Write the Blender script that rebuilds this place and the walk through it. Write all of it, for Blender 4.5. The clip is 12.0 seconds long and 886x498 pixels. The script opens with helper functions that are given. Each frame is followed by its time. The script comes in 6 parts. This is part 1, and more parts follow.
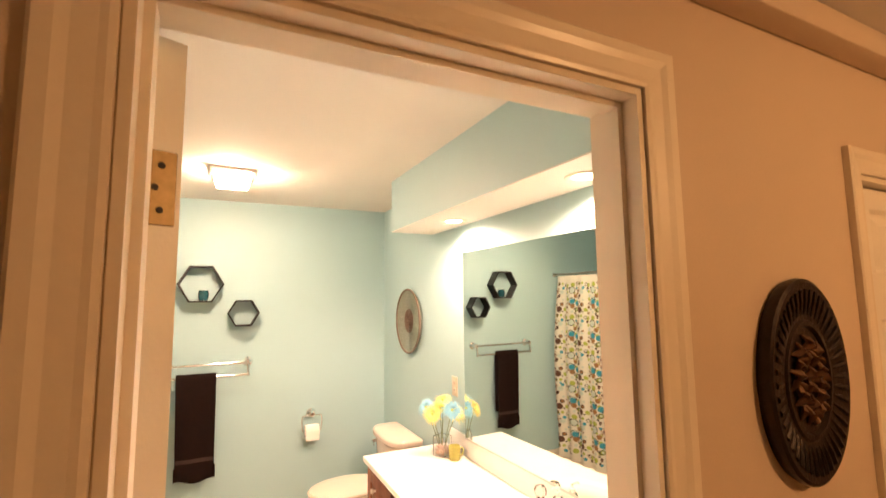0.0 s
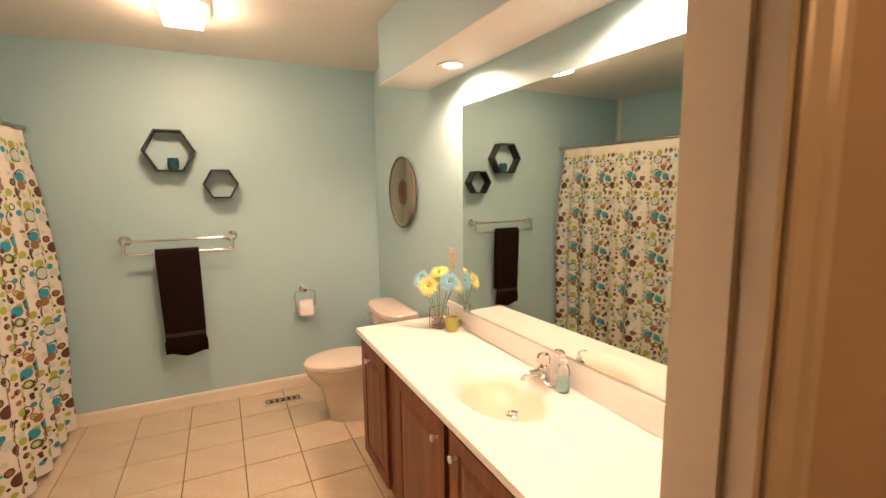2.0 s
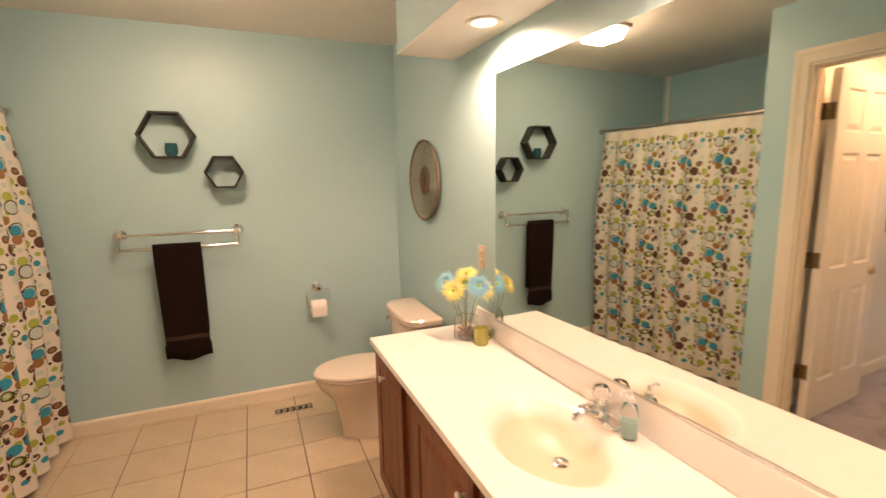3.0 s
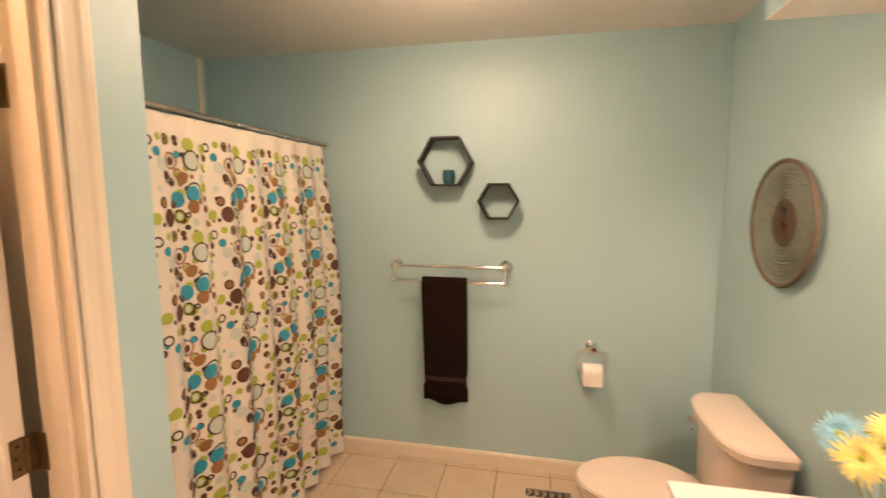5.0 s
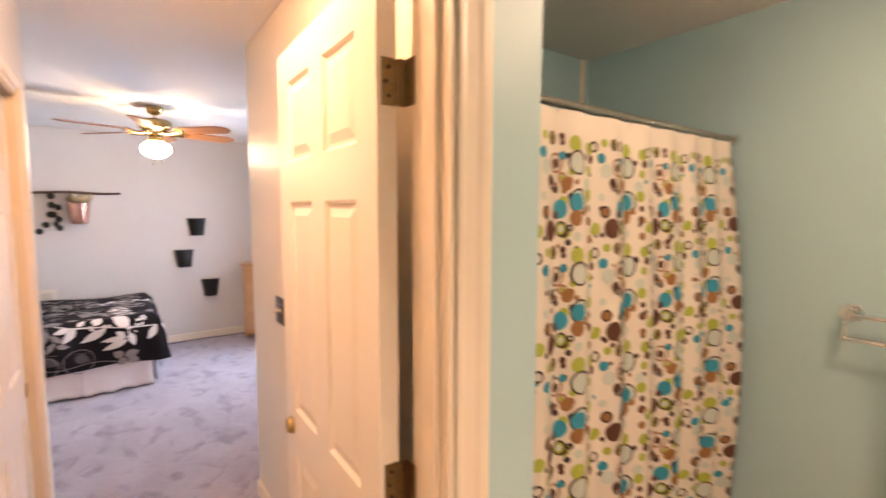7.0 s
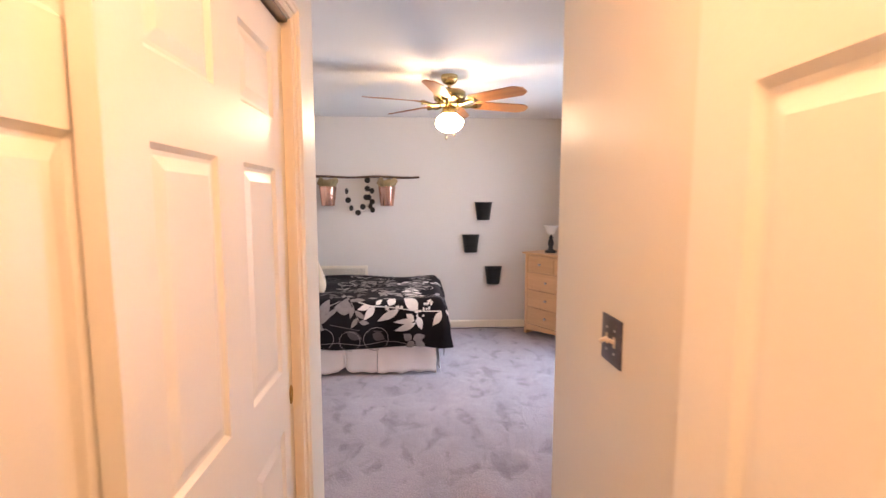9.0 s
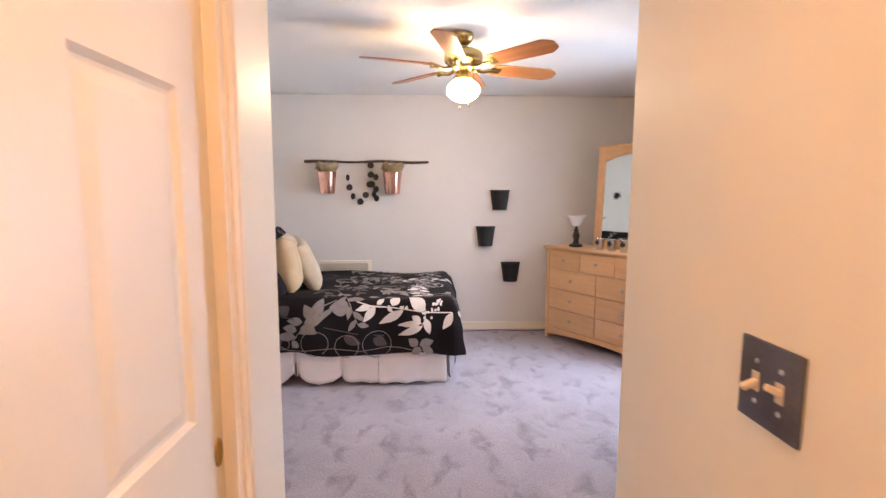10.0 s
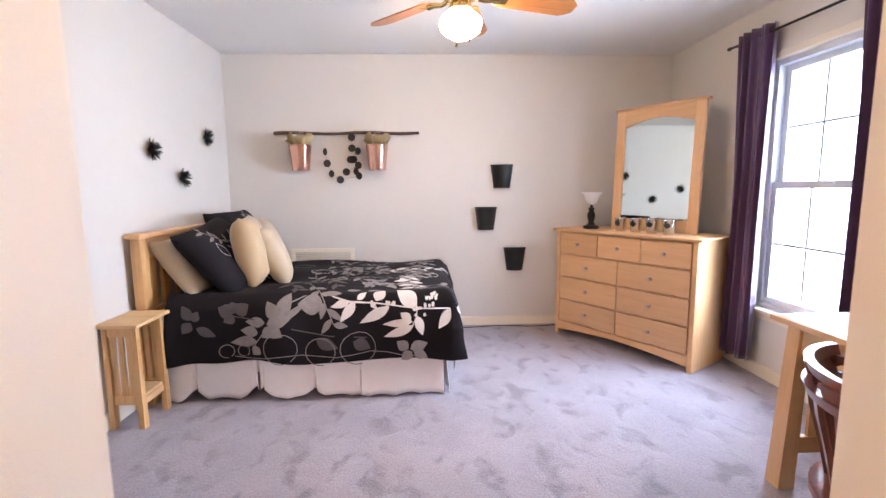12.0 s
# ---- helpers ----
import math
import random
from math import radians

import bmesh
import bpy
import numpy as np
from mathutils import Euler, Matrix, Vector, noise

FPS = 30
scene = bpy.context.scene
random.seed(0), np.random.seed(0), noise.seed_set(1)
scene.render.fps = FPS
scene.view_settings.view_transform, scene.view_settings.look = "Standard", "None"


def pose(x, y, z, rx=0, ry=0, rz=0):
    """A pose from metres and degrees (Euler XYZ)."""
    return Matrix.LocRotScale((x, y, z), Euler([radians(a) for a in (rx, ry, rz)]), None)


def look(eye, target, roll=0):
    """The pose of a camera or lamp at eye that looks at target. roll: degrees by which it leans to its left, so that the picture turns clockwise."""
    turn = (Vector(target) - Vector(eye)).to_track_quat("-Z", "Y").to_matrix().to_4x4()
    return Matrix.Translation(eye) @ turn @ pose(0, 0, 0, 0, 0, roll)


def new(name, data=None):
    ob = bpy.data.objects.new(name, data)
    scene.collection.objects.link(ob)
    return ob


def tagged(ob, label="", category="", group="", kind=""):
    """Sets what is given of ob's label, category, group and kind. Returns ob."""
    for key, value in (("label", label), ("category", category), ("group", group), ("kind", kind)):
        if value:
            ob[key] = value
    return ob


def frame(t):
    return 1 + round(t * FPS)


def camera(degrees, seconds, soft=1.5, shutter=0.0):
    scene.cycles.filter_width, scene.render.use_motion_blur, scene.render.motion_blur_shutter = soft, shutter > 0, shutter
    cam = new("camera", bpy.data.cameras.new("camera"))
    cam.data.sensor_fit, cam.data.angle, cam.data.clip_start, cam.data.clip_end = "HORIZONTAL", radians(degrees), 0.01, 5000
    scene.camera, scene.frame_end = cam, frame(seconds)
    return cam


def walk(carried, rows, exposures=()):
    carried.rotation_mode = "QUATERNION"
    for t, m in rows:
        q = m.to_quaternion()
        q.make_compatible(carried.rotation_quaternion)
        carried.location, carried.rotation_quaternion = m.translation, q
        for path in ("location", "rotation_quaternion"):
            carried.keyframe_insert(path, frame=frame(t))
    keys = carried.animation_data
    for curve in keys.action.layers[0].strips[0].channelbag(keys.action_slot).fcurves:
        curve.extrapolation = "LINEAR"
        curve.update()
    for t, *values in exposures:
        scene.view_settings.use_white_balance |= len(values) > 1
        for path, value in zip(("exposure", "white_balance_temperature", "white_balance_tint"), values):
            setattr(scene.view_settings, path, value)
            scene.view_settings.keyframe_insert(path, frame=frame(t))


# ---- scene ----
cam = camera(88.3, 12.0, 1.45, 0.5)
PATH = [
    (0, (0.25, 0.137, 1.673), (1.116, 1.927, 1.885), -0.7),
    (0.5, (0.261, 0.171, 1.643), (1.138, 1.966, 1.724), -0.5),
    (1, (0.281, 0.215, 1.601), (1.161, 2.01, 1.537), -0.4),
    (1.5, (0.331, 0.297, 1.559), (1.204, 2.085, 1.366), -0.6),
    (2, (0.387, 0.406, 1.531), (1.252, 2.189, 1.265), -0.7),
    (2.5, (0.468, 0.564, 1.509), (1.325, 2.345, 1.203), -0.7),
    (4.5, (0.625, 1.301, 1.587), (0.545, 3.284, 1.338), 0.0),
    (5, (0.622, 1.429, 1.613), (0.214, 3.372, 1.376), -0.1),
    (5.5, (0.583, 1.522, 1.622), (-0.14, 3.372, 1.385), 0.3),
    (6, (0.558, 1.618, 1.61), (-0.52, 3.289, 1.401), -0.2),
    (6.5, (0.453, 1.687, 1.603), (-0.924, 3.125, 1.413), -0.1),
    (7, (0.27, 1.738, 1.595), (-1.34, 2.913, 1.423), 0.1),
    (7.5, (0.054, 1.786, 1.583), (-1.753, 2.626, 1.41), -0.2),
    (9.5, (-0.959, 1.86, 1.446), (-2.947, 1.905, 1.232), 0.2),
    (10, (-1.218, 1.87, 1.398), (-3.205, 1.925, 1.177), 0.2),
    (10.5, (-1.42, 1.837, 1.371), (-3.405, 1.927, 1.143), -0.2),
    (11, (-1.592, 1.858, 1.316), (-3.578, 1.931, 1.085), -0.6),
    (11.5, (-1.737, 1.86, 1.28), (-3.721, 1.921, 1.037), -0.7),
    (12, (-1.837, 1.879, 1.265), (-3.819, 1.963, 1.008), -0.5),
]
walk(cam, [(t, look(eye, target, roll)) for t, eye, target, roll in PATH], [(0.0, 0.92, 6500, 10), (0.5, 0.80, 6500, 10), (1.0, 0.55, 6550, 10), (1.5, 0.32, 6600, 11), (2.5, 0.05, 6650, 12), (4.5, 0.05, 6650, 12), (5.5, 0.23, 6700, 13), (6.5, 0.25, 6700, 15), (7.5, -0.08, 6650, 18), (9.5, 0.0, 6950, 15), (11.0, 0.18, 6650, 14), (12.0, 0.3, 6550, 13)])
# ---- world and light ----
world = bpy.data.worlds.new("World")
scene.world = world
world.use_nodes = True
wn = world.node_tree
sky = wn.nodes.new("ShaderNodeTexSky")
sky.sky_type, sky.sun_disc = "NISHITA", False
sky.sun_elevation, sky.sun_rotation = radians(48), radians(150)
wn.nodes["Background"].inputs[1].default_value = 0.12
wn.links.new(sky.outputs[0], wn.nodes["Background"].inputs[0])


def lamp(name, kind, m, watts, color):
    data = bpy.data.lights.new(name, kind)
    data.energy, data.color = watts, color
    ob = new(name, data)
    ob.matrix_world = m
    return data


WARM = (1.0, 0.63, 0.44)
lamp("sun_light", "SUN", look((0, -20, 22), (0, 0, 0)), 2.5, (1.0, 0.95, 0.88)).angle = radians(0.6)
# daylight falling through the window, tilted down as skylight is
day = lamp("window_daylight", "AREA", pose(-5.3, 4.70, 1.15, -73, 0, 0), 600, (0.63, 0.77, 1.0))
day.shape, day.size, day.size_y = "RECTANGLE", 3.4, 2.7
day.spread = radians(130)
# recessed cans over the vanity
for cy in (1.36, 2.40):
    bulb = lamp("can_lamp", "SPOT", pose(1.415, cy, 2.076), 54, WARM)
    bulb.spot_size, bulb.spot_blend, bulb.shadow_soft_size = radians(164), 0.5, 0.04
# hall lamp, behind the walker
lamp("hall_lamp", "POINT", pose(1.7, -0.75, 2.13), 22, (1.0, 0.52, 0.21)).shadow_soft_size = 0.1

# ---- materials ----
def mat(name, color, rough=0.5, metal=0.0, vary=0.06, scale=8.0, fine=120.0, bump=0.0, spec=0.5, coat=0.0, rand=0.0, sheen=0.0):
    """A surface with colour variation at two scales, an uneven gloss and fine relief."""
    m = bpy.data.materials.new(name)
    m.use_nodes = True
    nt = m.node_tree
    b = nt.nodes["Principled BSDF"]
    b.inputs["Metallic"].default_value = metal
    b.inputs["Specular IOR Level"].default_value = spec
    b.inputs["Coat Weight"].default_value = coat
    b.inputs["Sheen Weight"].default_value = sheen
    co = nt.nodes.new("ShaderNodeTexCoord")
    n1, n2 = nt.nodes.new("ShaderNodeTexNoise"), nt.nodes.new("ShaderNodeTexNoise")
    n1.inputs["Scale"].default_value, n2.inputs["Scale"].default_value = scale, fine
    n1.inputs["Detail"].default_value, n2.inputs["Detail"].default_value = 4, 3
    for n in (n1, n2):
        nt.links.new(co.outputs["Object"], n.inputs["Vector"])
    mix = nt.nodes.new("ShaderNodeMath")
    mix.operation = "MULTIPLY_ADD"
    mix.inputs[1].default_value = 0.4
    nt.links.new(n2.outputs["Fac"], mix.inputs[0])
    sub = nt.nodes.new("ShaderNodeMath")
    sub.operation = "MULTIPLY"
    sub.inputs[1].default_value = 0.6
    nt.links.new(n1.outputs["Fac"], sub.inputs[0])
    nt.links.new(sub.outputs[0], mix.inputs[2])
    ramp = nt.nodes.new("ShaderNodeMapRange")
    ramp.inputs[1].default_value, ramp.inputs[2].default_value = 0.3, 0.7
    ramp.inputs[3].default_value, ramp.inputs[4].default_value = 1 - vary, 1 + vary
    nt.links.new(mix.outputs[0], ramp.inputs[0])
    val = ramp.outputs[0]
    if rand:
        oi = nt.nodes.new("ShaderNodeObjectInfo")
        rr = nt.nodes.new("ShaderNodeMapRange")
        rr.inputs[3].default_value, rr.inputs[4].default_value = 1 - rand, 1 + rand
        nt.links.new(oi.outputs["Random"], rr.inputs[0])
        mu = nt.nodes.new("ShaderNodeMath")
        mu.operation = "MULTIPLY"
        nt.links.new(val, mu.inputs[0])
        nt.links.new(rr.outputs[0], mu.inputs[1])
        val = mu.outputs[0]
    hs = nt.nodes.new("ShaderNodeHueSaturation")
    hs.inputs["Color"].default_value = (*color, 1)
    nt.links.new(val, hs.inputs["Value"])
    nt.links.new(hs.outputs[0], b.inputs["Base Color"])
    rg = nt.nodes.new("ShaderNodeMapRange")
    rg.inputs[3].default_value, rg.inputs[4].default_value = max(0.02, rough * 0.85), min(1, rough * 1.15)
    nt.links.new(n1.outputs["Fac"], rg.inputs[0])
    nt.links.new(rg.outputs[0], b.inputs["Roughness"])
    if bump:
        bp = nt.nodes.new("ShaderNodeBump")
        bp.inputs["Strength"].default_value, bp.inputs["Distance"].default_value = 1.0, bump
        nt.links.new(n2.outputs["Fac"], bp.inputs["Height"])
        nt.links.new(bp.outputs[0], b.inputs["Normal"])
    return m


def wood(name, light, dark, axis=0, rough=0.4, freq=14.0, rand=0.08, coat=0.0):
    """Wood with the grain stretched along one axis of the object (0, 1 or 2)."""
    m = bpy.data.materials.new(name)
    m.use_nodes = True
    nt = m.node_tree
    b = nt.nodes["Principled BSDF"]
    b.inputs["Coat Weight"].default_value = coat
    b.inputs["Coat Roughness"].default_value = 0.2
    co, mp = nt.nodes.new("ShaderNodeTexCoord"), nt.nodes.new("ShaderNodeMapping")
    sc = [freq, freq, freq]
    sc[axis] = freq * 0.07
    mp.inputs["Scale"].default_value = sc
    nt.links.new(co.outputs["Object"], mp.inputs[0])
    oi = nt.nodes.new("ShaderNodeObjectInfo")
    sh = nt.nodes.new("ShaderNodeMath")
    sh.operation = "MULTIPLY"
    sh.inputs[1].default_value = 7.0
    nt.links.new(oi.outputs["Random"], sh.inputs[0])
    cb = nt.nodes.new("ShaderNodeCombineXYZ")
    for i in range(3):
        nt.links.new(sh.outputs[0], cb.inputs[i])
    nt.links.new(cb.outputs[0], mp.inputs["Location"])
    n1, n2 = nt.nodes.new("ShaderNodeTexNoise"), nt.nodes.new("ShaderNodeTexNoise")
    n1.inputs["Scale"].default_value, n1.inputs["Detail"].default_value, n1.inputs["Distortion"].default_value = 1.0, 5, 1.2
    n2.inputs["Scale"].default_value, n2.inputs["Detail"].default_value = 6.0, 4
    for n in (n1, n2):
        nt.links.new(mp.outputs[0], n.inputs["Vector"])
    ad = nt.nodes.new("ShaderNodeMath")
    ad.operation = "MULTIPLY_ADD"
    ad.inputs[1].default_value = 0.45
    nt.links.new(n2.outputs["Fac"], ad.inputs[0])
    s1 = nt.nodes.new("ShaderNodeMath")
    s1.operation = "MULTIPLY"
    s1.inputs[1].default_value = 0.55
    nt.links.new(n1.outputs["Fac"], s1.inputs[0])
    nt.links.new(s1.outputs[0], ad.inputs[2])
    cr = nt.nodes.new("ShaderNodeValToRGB")
    cr.color_ramp.elements[0].position, cr.color_ramp.elements[1].position = 0.36, 0.64
    cr.color_ramp.elements[0].color, cr.color_ramp.elements[1].color = (*dark, 1), (*light, 1)
    nt.links.new(ad.outputs[0], cr.inputs[0])
    rr = nt.nodes.new("ShaderNodeMapRange")
    rr.inputs[3].default_value, rr.inputs[4].default_value = 1 - rand, 1 + rand
    nt.links.new(oi.outputs["Random"], rr.inputs[0])
    hs = nt.nodes.new("ShaderNodeHueSaturation")
    nt.links.new(cr.outputs[0], hs.inputs["Color"])
    nt.links.new(rr.outputs[0], hs.inputs["Value"])
    nt.links.new(hs.outputs[0], b.inputs["Base Color"])
    rg = nt.nodes.new("ShaderNodeMapRange")
    rg.inputs[3].default_value, rg.inputs[4].default_value = rough * 1.2, rough * 0.8
    nt.links.new(ad.outputs[0], rg.inputs[0])
    nt.links.new(rg.outputs[0], b.inputs["Roughness"])
    bp = nt.nodes.new("ShaderNodeBump")
    bp.inputs["Strength"].default_value, bp.inputs["Distance"].default_value = 0.6, 0.0006
    nt.links.new(ad.outputs[0], bp.inputs["Height"])
    nt.links.new(bp.outputs[0], b.inputs["Normal"])
    return m


def glow(name, color, strength):
    m = bpy.data.materials.new(name)
    m.use_nodes = True
    b = m.node_tree.nodes["Principled BSDF"]
    b.inputs["Base Color"].default_value = (*color, 1)
    b.inputs["Emission Color"].default_value = (*color, 1)
    b.inputs["Emission Strength"].default_value = strength
    return m


def glass(name, color=(1, 1, 1), rough=0.02, ior=1.45):
    m = bpy.data.materials.new(name)
    m.use_nodes = True
    b = m.node_tree.nodes["Principled BSDF"]
    b.inputs["Base Color"].default_value = (*color, 1)
    b.inputs["Transmission Weight"].default_value = 1
    b.inputs["Roughness"].default_value, b.inputs["IOR"].default_value = rough, ior
    return m


AQUA = mat("aqua_paint", (0.40, 0.58, 0.615), 0.45, vary=0.03, scale=1.5, fine=260, bump=0.0004)
CREAM = mat("cream_paint", (0.76, 0.70, 0.585), 0.36, vary=0.03, scale=1.5, fine=260, bump=0.0004)
GREY = mat("pale_grey_paint", (0.66, 0.62, 0.575), 0.5, vary=0.03, scale=1.5, fine=260, bump=0.0004)
TAN = mat("tan_hall_paint", (0.62, 0.50, 0.38), 0.4, vary=0.04, scale=1.5, fine=260, bump=0.0004)
CEIL = mat("ceiling_paint", (0.78, 0.75, 0.70), 0.8, vary=0.03, scale=2, fine=180, bump=0.0008)
TRIM = mat("white_trim_paint", (0.79, 0.71, 0.585), 0.34, vary=0.02, scale=4, fine=90, bump=0.0002)
DOOR = mat("white_door_paint", (0.82, 0.78, 0.695), 0.33, vary=0.02, scale=4, fine=150, bump=0.0003)
TILE = mat("beige_tile", (0.60, 0.49, 0.35), 0.3, vary=0.10, scale=7, fine=45, bump=0.0004, rand=0.05)
GROUT = mat("tan_grout", (0.20, 0.15, 0.10), 0.9, vary=0.15, scale=9, fine=200, bump=0.001)
CHROME = mat("chrome", (0.80, 0.80, 0.80), 0.09, 1.0, vary=0.02)
BRASS = mat("aged_brass", (0.50, 0.36, 0.15), 0.3, 1.0, vary=0.15, scale=30)
DULLBRASS = mat("dull_brass", (0.26, 0.19, 0.10), 0.45, 1.0, vary=0.2, scale=40)
STEEL = mat("brushed_steel", (0.60, 0.59, 0.58), 0.3, 1.0, vary=0.05)
BLACK = mat("black_lacquer", (0.012, 0.011, 0.010), 0.55, vary=0.2, scale=20)
MARBLE = mat("cultured_marble", (0.84, 0.82, 0.78), 0.32, vary=0.03, scale=5, fine=25, coat=0.08)
BONE = mat("bone_porcelain", (0.74, 0.64, 0.54), 0.12, vary=0.02, coat=0.5)
CHERRY = wood("cherry_wood", (0.20, 0.060, 0.022), (0.10, 0.028, 0.010), 2, 0.42, 16)
MAPLE = wood("maple_wood", (0.66, 0.39, 0.195), (0.58, 0.33, 0.155), 0, 0.42, 12)
MAPLEZ = wood("maple_wood_upright", (0.66, 0.39, 0.195), (0.58, 0.33, 0.155), 2, 0.42, 12)
PINE = wood("pine_wood", (0.66, 0.39, 0.17), (0.50, 0.26, 0.09), 2, 0.45, 14)
PINEX = wood("pine_wood_flat", (0.70, 0.47, 0.25), (0.56, 0.34, 0.15), 1, 0.45, 14)
REDWOOD = wood("red_brown_wood", (0.20, 0.05, 0.025), (0.11, 0.028, 0.015), 2, 0.3, 16, coat=0.3)
BLADE = wood("fan_blade_wood", (0.42, 0.17, 0.05), (0.28, 0.10, 0.03), 0, 0.35, 16, coat=0.2)
TWIG = wood("dark_twig", (0.13, 0.075, 0.045), (0.06, 0.034, 0.02), 1, 0.8, 30)
MIRROR = mat("mirror_silver", (0.76, 0.81, 0.77), 0.015, 1.0, vary=0.0)

# ---- helpers for shapes ----
def bx(bm, x0, x1, y0, y1, z0, z1, m=None):
    vs = [bm.verts.new(p) for p in ((x0, y0, z0), (x1, y0, z0), (x1, y1, z0), (x0, y1, z0), (x0, y0, z1), (x1, y0, z1), (x1, y1, z1), (x0, y1, z1))]
    for f in ((3, 2, 1, 0), (4, 5, 6, 7), (0, 1, 5, 4), (1, 2, 6, 5), (2, 3, 7, 6), (3, 0, 4, 7)):
        bm.faces.new([vs[i] for i in f])
    if m is not None:
        bmesh.ops.transform(bm, matrix=m, verts=vs)
    return vs


def rbox(bm, x0, x1, y0, y1, z0, z1, r=0.004, seg=2, m=None):
    """A box with rounded edges."""
    vs = bx(bm, x0, x1, y0, y1, z0, z1)
    es = list({e for v in vs for e in v.link_edges})
    out = bmesh.ops.bevel(bm, geom=es, offset=r, segments=seg, affect="EDGES", profile=0.5)
    if m is not None:
        bmesh.ops.transform(bm, matrix=m, verts=list({v for f in out["faces"] for v in f.verts} | {v for v in vs if v.is_valid}))


def lathe(bm, profile, n=24, m=None, close=False):
    """Turns (radius, z) pairs round the z axis."""
    rings = []
    for r, z in profile:
        if r < 1e-6:
            rings.append([bm.verts.new((0, 0, z))])
        else:
            rings.append([bm.verts.new((r * math.cos(2 * math.pi * i / n), r * math.sin(2 * math.pi * i / n), z)) for i in range(n)])
    pairs = list(zip(rings, rings[1:])) + ([(rings[-1], rings[0])] if close else [])
    for a, b in pairs:
        for i in range(n):
            j = (i + 1) % n
            q = [a[i % len(a)], a[j % len(a)], b[j % len(b)], b[i % len(b)]]
            q = list(dict.fromkeys(q))
            if len(q) > 2:
                bm.faces.new(q)
    vs = [v for r in rings for v in r]
    if m is not None:
        bmesh.ops.transform(bm, matrix=m, verts=vs)
    return vs


def tube(bm, pts, r, n=10, ends=True):
    """A round bar along points; r is one radius or one for each point."""
    pts = [Vector(p) for p in pts]
    rs = r if isinstance(r, (list, tuple)) else [r] * len(pts)
    rings, side = [], None
    for i, p in enumerate(pts):
        d = (pts[min(i + 1, len(pts) - 1)] - pts[max(i - 1, 0)]).normalized()
        if side is None:
            side = d.orthogonal().normalized()
        side = (side - d * side.dot(d)).normalized()
        up = d.cross(side)
        rings.append([bm.verts.new(p + rs[i] * (math.cos(2 * math.pi * k / n) * side + math.sin(2 * math.pi * k / n) * up)) for k in range(n)])
    for a, b in zip(rings, rings[1:]):
        for k in range(n):
            bm.faces.new((a[k], a[(k + 1) % n], b[(k + 1) % n], b[k]))
    if ends:
        bm.faces.new(rings[0][::-1])
        bm.faces.new(rings[-1])


def mesh_of(name, bm, material, smooth=None):
    bmesh.ops.recalc_face_normals(bm, faces=bm.faces)
    me = bpy.data.meshes.new(name)
    if smooth is not None:
        for f in bm.faces:
            f.smooth = True
        for e in bm.edges:
            if len(e.link_faces) == 2 and e.calc_face_angle(0) > radians(smooth):
                e.smooth = False
    bm.to_mesh(me)
    bm.free()
    for q in material if isinstance(material, (list, tuple)) else [material]:
        me.materials.append(q)
    return me


def part(name, bm, material, parent=None, label="", smooth=None):
    ob = new(name, mesh_of(name, bm, material, smooth))
    if parent is not None:
        ob.parent = parent
    if label:
        ob["label"] = label
    return ob


def thing(name, label, category, at=None, group="", kind=""):
    ob = new(name)
    ob.empty_display_size = 0.05
    if at is not None:
        ob.matrix_basis = at
    return tagged(ob, label, category, group, kind)


def solid(name, boxes, material, label="", category="", r=None, kind="structure"):
    bm = bmesh.new()
    for b in boxes:
        if r:
            rbox(bm, *b, r=r)
        else:
            bx(bm, *b)
    return tagged(part(name, bm, material, None, "", 30 if r else None), label, category, "", kind)


# ---- rooms ----
H = 2.44
# bathroom x -0.40..1.54, y 0.87..4.00 with a tub alcove x -1.42..-0.40, y 2.48..4.00
solid("wall_bath_north", [(-1.54, 1.66, 4.0, 4.12, 0, H)], AQUA, "aqua painted bathroom wall behind the towel bar", "wall")
solid("wall_bath_east", [(1.54, 1.66, 0.7225, 4.0, 0, H)], AQUA, "aqua painted bathroom wall behind the mirror", "wall")
solid("wall_bath_south", [(-0.40, 0.152, 0.7225, 0.775, 0, H), (0.889, 1.54, 0.7225, 0.775, 0, H), (0.152, 0.889, 0.7225, 0.775, 2.025, H)], AQUA, "aqua painted bathroom wall with the entry doorway", "wall")
solid("wall_bath_west", [(-0.46, -0.40, 0.7225, 1.50, 0, H), (-0.46, -0.40, 2.25, 2.48, 0, H), (-0.46, -0.40, 1.50, 2.25, 2.095, H)], AQUA, "aqua painted bathroom wall with the bedroom doorway", "wall")
solid("wall_alcove_south", [(-1.42, -0.46, 2.42, 2.48, 0, H)], AQUA, "aqua painted end wall of the tub alcove", "wall")
solid("wall_alcove_west", [(-1.54, -1.42, 2.42, 4.0, 0, H)], AQUA, "aqua painted long wall of the tub alcove", "wall")
solid("soffit", [(1.24, 1.54, 0.775, 2.955, 2.108, H)], AQUA, "aqua soffit over the vanity", "soffit")
solid("soffit_underside", [(1.24, 1.54, 0.775, 2.955, 2.103, 2.108)], CEIL, "cream underside of the vanity soffit", "soffit")
solid("ceiling_bath", [(-1.54, 1.66, 0.7225, 4.12, H, H + 0.1)], CEIL, "cream bathroom ceiling", "ceiling")

